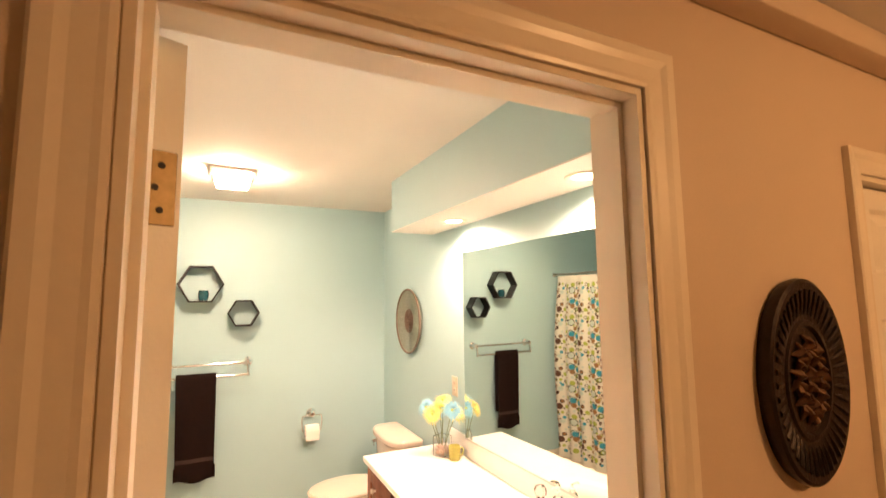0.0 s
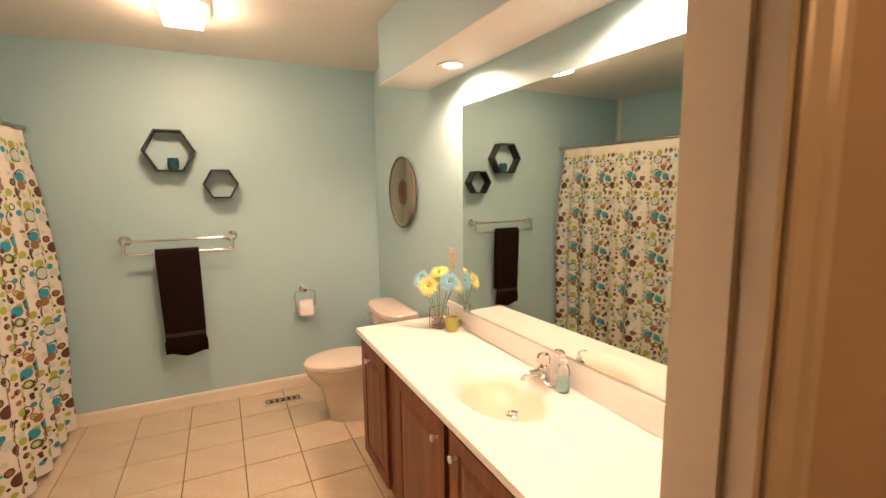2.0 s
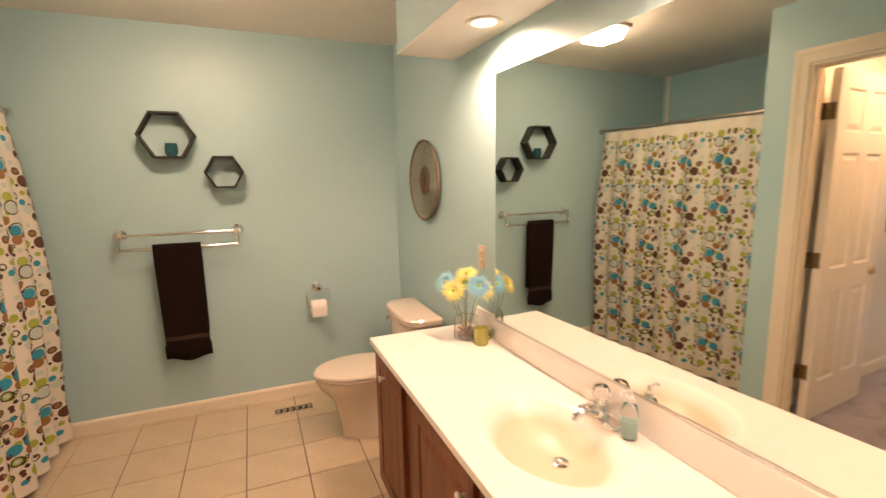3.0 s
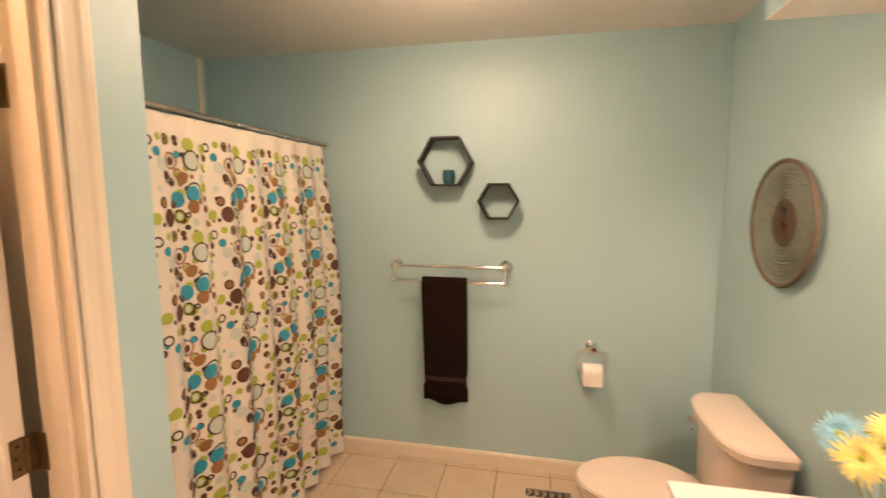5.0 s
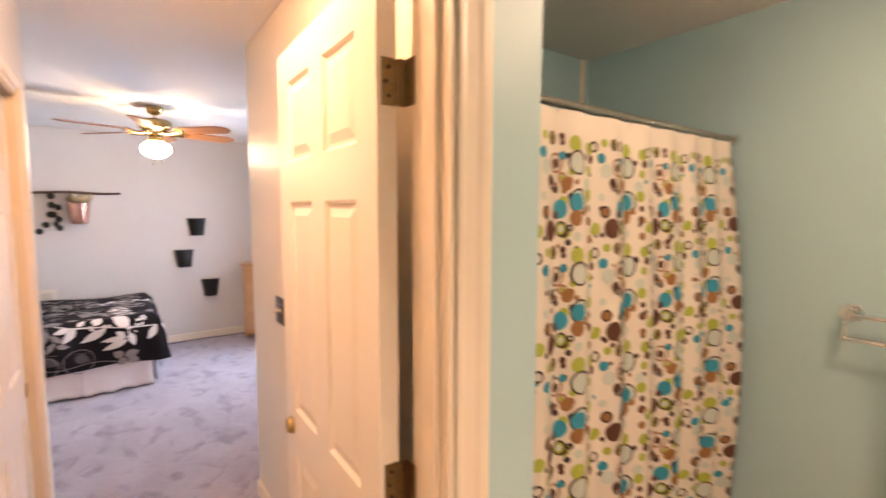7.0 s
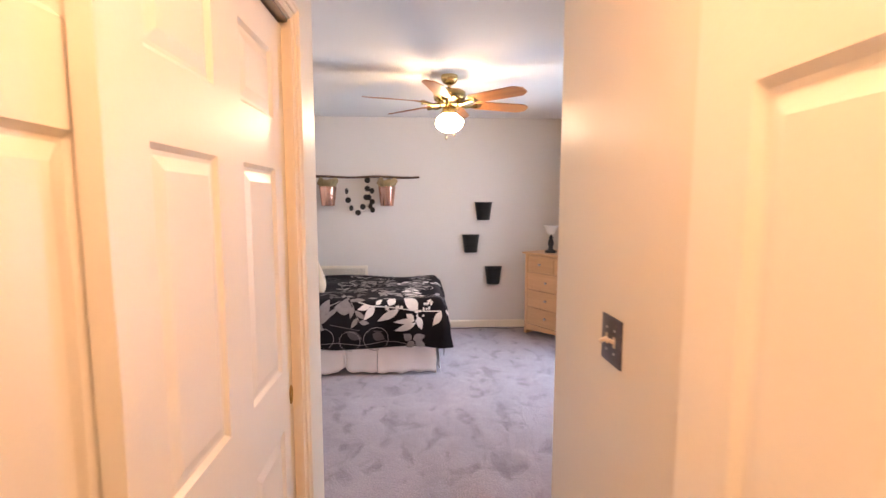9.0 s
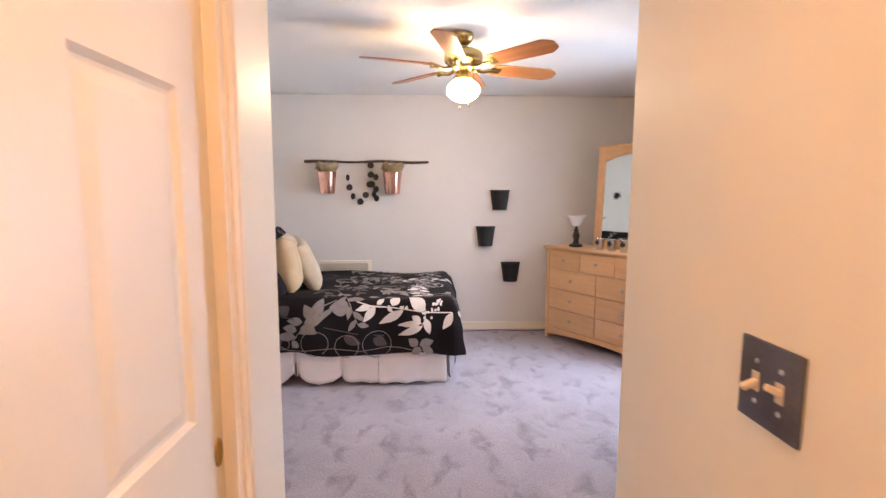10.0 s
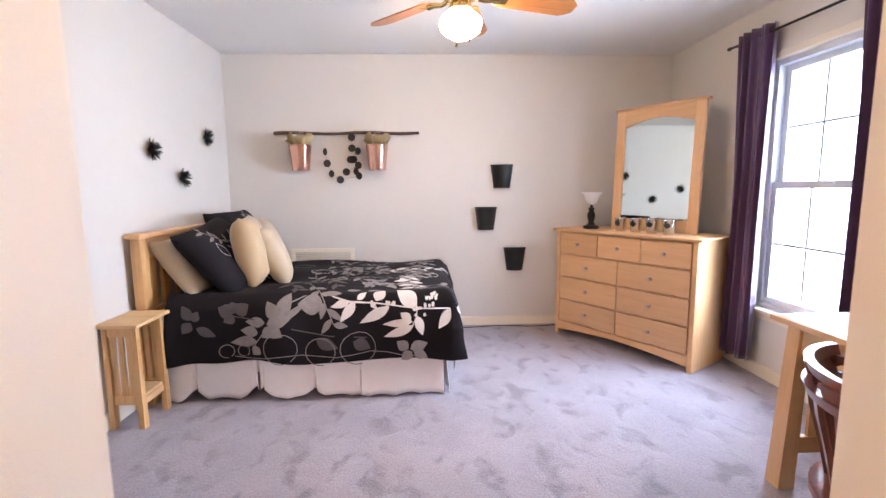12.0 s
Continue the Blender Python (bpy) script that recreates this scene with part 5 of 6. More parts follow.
def duvet_point(u, v):
    """u: metres across from the far side, v: metres along from the head; past the mattress it falls down the sides."""
    z = 0.645 + 0.018 * math.sin(5.1 * u + 2 * v) * math.sin(3.7 * v + 1) + 0.012 * math.sin(11 * u + 4 * v)
    x, y, drop = u, v, 0.0
    r = 0.07
    def bend(a, edge):
        over = a - edge
        if over <= -r:
            return a, 0.0
        t = (over + r) / r
        if t < 1.57:
            return edge - r + r * math.sin(t), r * (1 - math.cos(t))
        return edge, r + (t - 1.57) * r
    x, d1 = bend(u, DW)
    nx, d3 = bend(-x, DW + 0.02)
    x = -nx
    y, d2 = bend(v, DL)
    drop = max(d1, d3, d2)
    side = min(1.0, max(d1, d3, d2) / 0.2)
    fold = 0.022 * math.sin(7.3 * v + 1.2) + 0.014 * math.sin(17 * v + 0.4)
    if d1 > 0.04:
        x += side * (0.035 + fold)
    if d2 > 0.04:
        y += side * (0.03 + 0.03 * math.sin(8 * u) + 0.012 * math.sin(19 * u))
    if d1 > 0.05 and d2 > 0.05:
        x -= 0.02 * side
        y += 0.01 * side
    z = (z if drop < 0.01 else z * (1 - side) + 0.645 * side) - drop
    return Vector((x, y, max(0.03, z)))


bm = bmesh.new()
nu, nv = 96, 110
g = []
for i in range(nu + 1):
    row = []
    for j in range(nv + 1):
        v = 0.16 + (DL + 0.36 - 0.16) * j / nv
        hem = 0.36 + 0.012 * math.sin(6.5 * v + 0.6) + 0.007 * math.sin(15 * v)
        u = -0.86 + (DW + hem + 0.86) * i / nu
        row.append(bm.verts.new(duvet_point(u, v)))
    g.append(row)
for i in range(nu):
    for j in range(nv):
        bm.faces.new((g[i][j], g[i + 1][j], g[i + 1][j + 1], g[i][j + 1]))
ob = part("cloth", bm, BLK, duvet, "", 80)
sol = ob.modifiers.new("thick", "SOLIDIFY")
sol.thickness, sol.offset = 0.012, 0

GREYP = mat("grey_leaf_print", (0.23, 0.205, 0.205), 0.75, vary=0.2, scale=30, fine=300)
DIMP = mat("dim_leaf_print", (0.075, 0.064, 0.068), 0.75, vary=0.25, scale=30, fine=300)
WHITEP = mat("white_leaf_print", (0.70, 0.66, 0.64), 0.75, vary=0.08, scale=30, fine=300)


def on_duvet(u, v, lift):
    e = 0.004
    p = duvet_point(u, v)
    nrm = (duvet_point(u + e, v) - duvet_point(u - e, v)).cross(duvet_point(u, v + e) - duvet_point(u, v - e))
    return p + nrm.normalized() * (lift + 0.008)


def leaf(bm, u, v, a, ln, wd, ink, lift=0.0025, at=on_duvet):
    n = 7
    ca, sa = math.cos(a), math.sin(a)
    cols = []
    for k in range(n + 1):
        t = k / n
        w = wd * math.sin(math.pi * t ** 0.8) * 0.5
        col = []
        for s in (-1, 0, 1):
            px, py = ln * t, w * s
            col.append(bm.verts.new(at(u + px * ca - py * sa, v + px * sa + py * ca, lift)))
        cols.append(col)
    for c, d in zip(cols, cols[1:]):
        for i in range(2):
            f = bm.faces.new((c[i], c[i + 1], d[i + 1], d[i]))
            f.material_index, f.smooth = ink, True


def line(bm, pts, w, ink, lift=0.002, at=on_duvet):
    rows = []
    for k, (u, v) in enumerate(pts):
        u0, v0 = pts[max(0, k - 1)]
        u1, v1 = pts[min(len(pts) - 1, k + 1)]
        d = math.hypot(u1 - u0, v1 - v0) or 1
        nu2, nv2 = -(v1 - v0) / d * w / 2, (u1 - u0) / d * w / 2
        rows.append([bm.verts.new(at(u + nu2, v + nv2, lift)), bm.verts.new(at(u - nu2, v - nv2, lift))])
    for a, b in zip(rows, rows[1:]):
        f = bm.faces.new((a[0], a[1], b[1], b[0]))
        f.material_index, f.smooth = ink, True


def sprig(bm, u, v, a, ln, size, ink, pairs=4, curl=0.5, lift=0.0025, at=on_duvet):
    pts, x, y, b = [], u, v, a
    for k in range(13):
        pts.append((x, y))
        x, y, b = x + ln / 12 * math.cos(b), y + ln / 12 * math.sin(b), b + curl / 12
    line(bm, pts, 0.006, ink, lift, at)
    for k in range(pairs):
        for s in (-1, 1):
            px, py = pts[min(12, 2 + int(k * 9 / max(1, pairs - 1)) + (s > 0))]
            leaf(bm, px, py, b - curl * (1 - k / pairs) + s * rnd.uniform(0.35, 1.25), size * rnd.uniform(0.65, 1.2), size * 0.36, ink, lift + 0.0006, at)


rnd = random.Random(8)
bm = bmesh.new()
# the white branch near the foot, with its berries
white_leaves = [(0.679, 1.183, -1.36, 0.124, 0.051), (0.671, 1.229, 2.43, 0.083, 0.056), (0.679, 1.215, -0.67, 0.152, 0.079), (0.679, 1.34, 2.69, 0.111, 0.102), (0.715, 1.583, -2.32, 0.182, 0.128), (0.713, 1.423, -1.12, 0.224, 0.088), (0.764, 1.583, 0.29, 0.119, 0.074), (0.789, 1.548, -2.18, 0.082, 0.07), (0.793, 1.558, -1.47, 0.196, 0.056), (0.815, 1.562, -1.19, 0.206, 0.07), (0.73, 1.792, -0.66, 0.144, 0.084), (0.725, 1.829, 1.05, 0.097, 0.06)]
for u, v, a, ln, wd in white_leaves:
    leaf(bm, u, v + 0.05, a, ln * 0.92, wd * 0.74, 2, 0.0050)
line(bm, [(0.645, 1.129), (0.679, 1.233), (0.688, 1.39), (0.725, 1.633), (0.727, 1.827), (0.752, 1.942)], 0.007, 2, 0.0045)
line(bm, [(0.725, 1.633), (0.773, 1.629), (0.815, 1.604), (0.866, 1.463)], 0.006, 2, 0.0045)
for cu, cv in ((0.70, 1.47), (0.69, 1.38), (0.70, 1.71), (0.74, 1.65), (0.67, 1.74)):
    for k in range(7):
        leaf(bm, cu + rnd.uniform(-0.022, 0.022), cv + rnd.uniform(-0.025, 0.025), rnd.uniform(0, 6), 0.020, 0.019, 2, 0.0055)
part("white_branch_print", bm, [GREYP, DIMP, WHITEP], duvet, "white leafy branch print")["kind"] = "stuff"
bm = bmesh.new()
# grey and dim flowers on the hanging side
for u, v, a, ln, wd in [(0.747, 0.829, 2.76, 0.14, 0.098), (0.756, 0.819, -2.43, 0.112, 0.093), (0.764, 0.85, 2.17, 0.151, 0.046), (0.688, 1.079, -1.6, 0.15, 0.139), (0.789, 0.756, 1.85, 0.152, 0.098), (0.781, 0.746, -1.63, 0.125, 0.074), (0.806, 0.756, 1.07, 0.107, 0.088), (0.84, 0.704, -1.68, 0.115, 0.079), (0.891, 0.694, -1.52, 0.167, 0.079), (0.925, 0.704, -0.68, 0.065, 0.079), (0.806, 0.798, -0.88, 0.094, 0.079), (0.951, 1.579, -2.18, 0.08, 0.084), (0.951, 1.59, 1.89, 0.109, 0.088), (0.967, 1.6, -0.88, 0.08, 0.07), (0.967, 1.61, 1.1, 0.094, 0.07), (0.612, 1.079, 1.47, 0.105, 0.065), (0.578, 1.204, 1.87, 0.088, 0.07), (0.578, 1.329, 1.9, 0.089, 0.07)]:
    leaf(bm, u, v, a, ln, wd * 0.85, 0, 0.0032 + rnd.uniform(0, 0.0006))
for u, v, a, ln, wd in [(0.73, 0.548, -2.04, 0.093, 0.093), (0.722, 0.558, -2.82, 0.063, 0.093), (0.725, 0.569, 2.13, 0.086, 0.093), (0.739, 0.558, -1.07, 0.071, 0.084), (0.756, 0.308, -2.55, 0.093, 0.079), (0.764, 0.319, 2.66, 0.067, 0.07), (0.773, 0.308, -0.66, 0.085, 0.084), (0.806, 0.34, 1.15, 0.125, 0.07), (0.891, 1.038, 1.18, 0.135, 0.093), (0.908, 1.246, 1.11, 0.116, 0.093)]:
    leaf(bm, u, v, a, ln, wd * 0.85, 1, 0.0030 + rnd.uniform(0, 0.0006))
line(bm, [(0.634, 0.975), (0.679, 0.881), (0.764, 0.808), (0.823, 0.746), (0.934, 0.663)], 0.006, 0, 0.0028)
line(bm, [(0.739, 0.558), (0.764, 0.683), (0.823, 0.913), (0.866, 1.121), (0.891, 1.329)], 0.007, 1, 0.0026)
# sprays over the top
for u, v, a, ln, sz, ink in ((0.45, 0.95, 0.6, 0.4, 0.12, 0), (0.30, 1.25, 1.4, 0.5, 0.13, 0), (0.05, 1.0, 0.8, 0.5, 0.13, 0), (-0.2, 1.35, 1.3, 0.45, 0.14, 2), (0.10, 1.55, 0.2, 0.35, 0.13, 2), (-0.4, 0.9, 0.9, 0.5, 0.13, 0),
                             (-0.45, 1.6, 0.4, 0.4, 0.12, 0), (0.35, 1.70, 2.0, 0.4, 0.11, 0), (0.1, 2.0, 1.6, 0.2, 0.1, 2), (0.5, 1.98, 0.8, 0.3, 0.1, 0), (-0.3, 1.98, 0.4, 0.3, 0.1, 0), (0.20, 0.75, 0.2, 0.4, 0.12, 1), (-0.55, 1.2, 0.0, 0.4, 0.11, 1)):
    sprig(bm, u, v, a, ln, sz * 0.9, ink, 3 + int(ln > 0.3), rnd.uniform(-0.8, 0.8), 0.0025 + 0.0004 * ink)
for k in range(24):
    sprig(bm, rnd.uniform(-0.62, 0.45), rnd.uniform(0.85, 1.8), rnd.uniform(0, 6.28), rnd.uniform(0.18, 0.32), rnd.uniform(0.07, 0.10), rnd.choice((0, 0, 0, 1, 1)), 3, rnd.uniform(-0.9, 0.9), 0.0022 + 0.0001 * k)
# looping outlines along the hem and over the top
for u, v, r in [(0.934, 0.829, 0.092), (0.962, 1.058, 0.084), (0.951, 1.277, 0.1), (0.951, 0.506, 0.04), (0.952, 0.604, 0.034)]:
    line(bm, [(u + r * math.cos(t * 0.42 + 0.6), v + 1.05 * r * math.sin(t * 0.42 + 0.6)) for t in range(15)], 0.005, 0, 0.0040)
line(bm, [(0.985 + 0.012 * math.sin(k * 1.3), 0.55 + 0.1 * k) for k in range(12)], 0.005, 0, 0.0040)
for k in range(8):
    c, r = 0.3 + k * 0.2, 0.05
    line(bm, [(-0.15 + 0.3 * math.sin(k * 2.1) + r * math.cos(t * 0.42), c + 1.6 * r * math.sin(t * 0.42)) for t in range(16)], 0.005, 2 if k % 2 else 0, 0.003)
part("print", bm, [GREYP, DIMP, WHITEP], duvet, "grey and white leaf print")["kind"] = "stuff"


def cushion_mesh(w, h, t, n=20):
    bm = bmesh.new()
    rows = {}
    for s in (1, -1):
        for i in range(n + 1):
            for j in range(n + 1):
                a, b = 2 * i / n - 1, 2 * j / n - 1
                e = max(0.0, (1 - a ** 4) * (1 - b ** 4)) ** 0.45
                pull = 1 - 0.07 * (1 - abs(b) ** 2) * abs(a) ** 3
                pull2 = 1 - 0.07 * (1 - abs(a) ** 2) * abs(b) ** 3
                z = s * t / 2 * e + s * 0.003 * math.sin(9 * a + 5 * b) * e
                edge = i in (0, n) or j in (0, n)
                key = (i, j, 0 if edge else s)
                if key not in rows:
                    rows[key] = bm.verts.new((a * w / 2 * pull, b * h / 2 * pull2, 0 if edge else z))
        for i in range(n):
            for j in range(n):
                q = []
                for di, dj in ((0, 0), (1, 0), (1, 1), (0, 1)):
                    ii, jj = i + di, j + dj
                    q.append(rows[(ii, jj, 0 if ii in (0, n) or jj in (0, n) else s)])
                bm.faces.new(q if s > 0 else q[::-1])
    return bm


TANC = mat("tan_satin_cloth", (0.42, 0.29, 0.15), 0.5, vary=0.08, scale=14, fine=250, bump=0.0012, sheen=0.4)
CREAMC = mat("cream_satin_cloth", (0.47, 0.37, 0.245), 0.55, vary=0.08, scale=14, fine=250, bump=0.0012, sheen=0.3)


def pillow(name, label, w, h, t, material, m):
    p = thing(name, label, "pillow", m, "pillows on the bed")
    part("cover", cushion_mesh(w, h, t), material, p, "", 80)
    return p


pillow("pillow", "cream pillow leaning on the headboard", 0.62, 0.42, 0.16, CREAMC, pose(-4.895, 0.375, 0.80, 125, 0, 0))
sham1 = pillow("pillow_sham", "black pillow sham with white leaf outlines", 0.72, 0.53, 0.18, BLK, pose(-4.925, 0.55, 0.845, 130, 6, 4))
sham2 = pillow("pillow_sham", "black pillow sham with grey leaf print", 0.64, 0.50, 0.17, BLK, pose(-5.50, 0.45, 0.90, 122, 0, -4))
pillow("cushion", "tan satin throw cushion standing on edge", 0.40, 0.46, 0.19, TANC, pose(-4.93, 0.72, 0.875, 98, 0, 12))
pillow("cushion", "cream satin throw cushion leaning on another", 0.42, 0.44, 0.17, CREAMC, pose(-5.12, 0.80, 0.845, 112, 8, 20))
for sham, seed in ((sham1, 4), (sham2, 9)):
    rnd = random.Random(seed)
    def on_sham(u, v, lift, t=0.18, w=0.68, h=0.52):
        a, b = max(-1, min(1, 2 * u / w)), max(-1, min(1, 2 * v / h))
        return Vector((u, v, -t / 2 * max(0.0, (1 - a ** 4) * (1 - b ** 4)) ** 0.45 - lift - 0.005))
    bm = bmesh.new()
    for k in range(5):
        cu, cv, a = rnd.uniform(-0.18, 0.22), rnd.uniform(-0.15, 0.14), rnd.uniform(0, 6)
        pts = []
        for q in range(17):
            s = q / 16 * 2
            tt = s if s < 1 else 2 - s
            wv = (0.032 if s < 1 else -0.032) * math.sin(math.pi * tt)
            pts.append((cu + 0.12 * tt * math.cos(a) - wv * math.sin(a), cv + 0.12 * tt * math.sin(a) + wv * math.cos(a)))
        line(bm, pts, 0.004, 0, 0.001, on_sham)
    for k in range(3):
        sprig(bm, rnd.uniform(-0.2, 0.1), rnd.uniform(-0.1, 0.1), rnd.uniform(-0.6, 0.9), 0.18, 0.07, 1, 3, 0.4, 0.001, on_sham)
    part("print", bm, [WHITEP, GREYP], sham, "white leaf outlines")

# ---- nightstand ----
ns = thing("nightstand", "small pine nightstand with slatted sides and a shelf", "nightstand", pose(-4.348, 0.185, 0) @ Matrix.Diagonal((0.96, 0.84, 0.965, 1)))
legs = [(-0.13, 0.0), (0.10, 0.0), (-0.13, 0.18), (0.10, 0.18)]
for x, y in legs:
    bm = bmesh.new()
    loft(bm, [[(x - 0.006, y - 0.006 + 0.01, 0), (x + 0.036, y + 0.0, 0), (x + 0.036, y + 0.036, 0), (x - 0.006, y + 0.036, 0)], [(x, y, 0.585), (x + 0.03, y, 0.585), (x + 0.03, y + 0.03, 0.585), (x, y + 0.03, 0.585)]])
    part("leg", bm, PINE, ns)
for x in (-0.125, 0.107):
    for z in (0.14, 0.53):
        bm = bmesh.new()
        bx(bm, x, x + 0.018, 0.03, 0.18, z, z + 0.05)
        part("side_rail", bm, PINE, ns)
    for k in range(3):
        bm = bmesh.new()
        bx(bm, x + 0.003, x + 0.014, 0.036 + k * 0.05, 0.036 + k * 0.05 + 0.034, 0.19, 0.53)
        part("slat", bm, PINE, ns)
bm = bmesh.new()
rbox(bm, -0.104, 0.104, 0.02, 0.195, 0.165, 0.182, 0.002, 1)
part("shelf", bm, PINEX, ns)
bm = bmesh.new()
bx(bm, -0.1, 0.1, 0.182, 0.20, 0.125, 0.164)
part("apron", bm, MAPLE, ns)
bm = bmesh.new()
rbox(bm, -0.16, 0.165, -0.02, 0.245, 0.586, 0.606, 0.003, 1)
part("top", bm, PINEX, ns, "", 40)

# ---- dresser ----
KNOBM = mat("pewter_knob", (0.45, 0.42, 0.38), 0.3, 1.0)
dr = thing("dresser", "light maple dresser with nine drawers, set across the corner", "dresser", pose(-5.752, 3.05, 0, 0, 0, 33))
W, D, HT = 1.194, 0.44, 0.93
bm = bmesh.new()
bx(bm, 0.03, W - 0.03, 0.004, D, 0.09, HT - 0.022)
part("carcass", bm, MAPLE, dr)
for x in (0.0, W - 0.035):
    bm = bmesh.new()
    rbox(bm, x, x + 0.035, -0.012, D, 0.0, HT - 0.022, 0.003, 1)
    bmesh.ops.transform(bm, matrix=Matrix.Identity(4), verts=bm.verts)
    part("side_panel", bm, MAPLEZ, dr)
bm = bmesh.new()
pts = [(0.035 + (W - 0.07) * i / 16, 0.04 + 0.035 * math.sin(math.pi * i / 16)) for i in range(17)]
for (xa, za), (xb, zb) in zip(pts, pts[1:]):
    loft(bm, [[(xa, -0.010, za), (xb, -0.010, zb), (xb, 0.012, zb), (xa, 0.012, za)], [(xa, -0.010, 0.115), (xb, -0.010, 0.115), (xb, 0.012, 0.115), (xa, 0.012, 0.115)]])
bmesh.ops.remove_doubles(bm, verts=bm.verts, dist=1e-5)
part("base_rail", bm, MAPLE, dr)
bm = bmesh.new()
rbox(bm, -0.03, W + 0.03, -0.035, D + 0.01, HT - 0.021, HT, 0.006, 2)
part("top", bm, MAPLE, dr, "", 40)


def drawer(x0, x1, z0, z1):
    bm = bmesh.new()
    rbox(bm, x0 + 0.003, x1 - 0.003, -0.014, 0.003, z0 + 0.003, z1 - 0.003, 0.003, 1)
    d = part("drawer", bm, MAPLE, dr)
    bm = bmesh.new()
    lathe(bm, [(0, 0), (0.007, 0), (0.007, 0.010), (0.013, 0.016), (0.014, 0.022), (0.009, 0.027), (0, 0.028)], 16, pose((x0 + x1) / 2, -0.014, (z0 + z1) / 2, 90, 0, 0))
    part("knob", bm, KNOBM, d, "round pewter knob", 40)


a0, a1 = 0.04, W - 0.04
z0 = 0.125
for k in range(3):
    z = z0 + k * 0.197
    drawer(a0, a0 + (a1 - a0) * 0.5, z, z + 0.19)
    drawer(a0 + (a1 - a0) * 0.5, a1, z, z + 0.19)
for k in range(3):
    drawer(a0 + (a1 - a0) * k / 3, a0 + (a1 - a0) * (k + 1) / 3, z0 + 0.591, z0 + 0.771)

dm = thing("dresser_mirror", "maple framed mirror with an arched top on the dresser", "mirror", pose(-5.752, 3.05, HT, 0, 0, 33) @ pose(0.328, 0.28, 0, -2.5, 0, 0))
MW, MH = 0.705, 0.955
for x in (0.0, MW - 0.075):
    bm = bmesh.new()
    rbox(bm, x, x + 0.075, 0, 0.024, 0, MH, 0.003, 1)
    part("stile", bm, MAPLEZ, dm)
bm = bmesh.new()
n = 16
for i in range(n):
    ta, tb = i / n, (i + 1) / n
    xa, xb = 0.075 + (MW - 0.15) * ta, 0.075 + (MW - 0.15) * tb
    za, zb = MH - 0.135 + 0.055 * math.sin(math.pi * ta), MH - 0.135 + 0.055 * math.sin(math.pi * tb)
    loft(bm, [[(xa, 0, za), (xb, 0, zb), (xb, 0.022, zb), (xa, 0.022, za)], [(xa, 0, MH), (xb, 0, MH), (xb, 0.022, MH), (xa, 0.022, MH)]])
bmesh.ops.remove_doubles(bm, verts=bm.verts, dist=1e-5)
part("arched_rail", bm, MAPLE, dm)
bm = bmesh.new()
rbox(bm, 0.075, MW - 0.075, 0, 0.022, 0.0, 0.09, 0.003, 1)
part("bottom_rail", bm, MAPLE, dm)
bm = bmesh.new()
rbox(bm, -0.02, MW + 0.02, -0.012, 0.035, MH + 0.001, MH + 0.018, 0.004, 1)
part("cornice", bm, MAPLE, dm)
bm = bmesh.new()
bx(bm, 0.06, MW - 0.06, 0.012, 0.016, 0.06, MH - 0.03)
part("glass", bm, MIRROR, dm)


def on_dresser(x, y):
    return pose(-5.752, 3.05, HT, 0, 0, 33) @ pose(x, y, 0)


tl = thing("table_lamp", "small table lamp with a white glass shade on the dresser", "lamp", on_dresser(0.225, 0.15))
bm = bmesh.new()
lathe(bm, [(0, 0), (0.062, 0), (0.066, 0.010), (0.060, 0.022), (0.032, 0.034), (0.022, 0.06), (0.034, 0.10), (0.030, 0.13), (0.018, 0.15), (0.026, 0.165), (0.026, 0.172), (0.012, 0.178), (0.012, 0.20), (0, 0.20)], 28)
part("base", bm, IRON, tl, "dark turned metal base", 40)
bm = bmesh.new()
lathe(bm, [(0.018, 0.20), (0.045, 0.215), (0.055, 0.245), (0.062, 0.27), (0.085, 0.295), (0.098, 0.305), (0.094, 0.306), (0.060, 0.277), (0.042, 0.222), (0.014, 0.206)], 32)
part("shade", bm, mat("white_milk_glass", (0.80, 0.78, 0.76), 0.25, vary=0.03), tl, "flared white glass shade", 50)
LABELM = mat("black_label", (0.02, 0.02, 0.02), 0.5)
TIN = mat("bright_tin", (0.70, 0.69, 0.67), 0.18, 1.0, vary=0.05)
for k in range(4):
    t = thing("tin_pot", "small shiny tin pot with a black oval label", "pot", on_dresser(0.525 + k * 0.13, 0.12) @ pose(0, 0, 0, 0, 0, -8 + 6 * k), "tin pots on the dresser")
    bm = bmesh.new()
    lathe(bm, [(0, 0), (0.036, 0), (0.037, 0.004), (0.047, 0.098), (0.050, 0.100), (0.050, 0.104), (0.046, 0.104), (0.035, 0.008), (0, 0.008)], 28)
    part("body", bm, TIN, t, "", 40)
    bm = bmesh.new()
    vs = []
    for i in range(20):
        a = 2 * math.pi * i / 20
        th, z = 0.55 * math.cos(a), 0.066 + 0.018 * math.sin(a)
        r = 0.037 + (z / 0.098) * 0.010 + 0.0016
        vs.append(bm.verts.new((r * math.sin(th), -r * math.cos(th), z)))
    c = bm.verts.new((0, -0.0455, 0.066))
    for i in range(20):
        bm.faces.new((vs[i], vs[(i + 1) % 20], c))
    part("label", bm, LABELM, t, "black oval label")

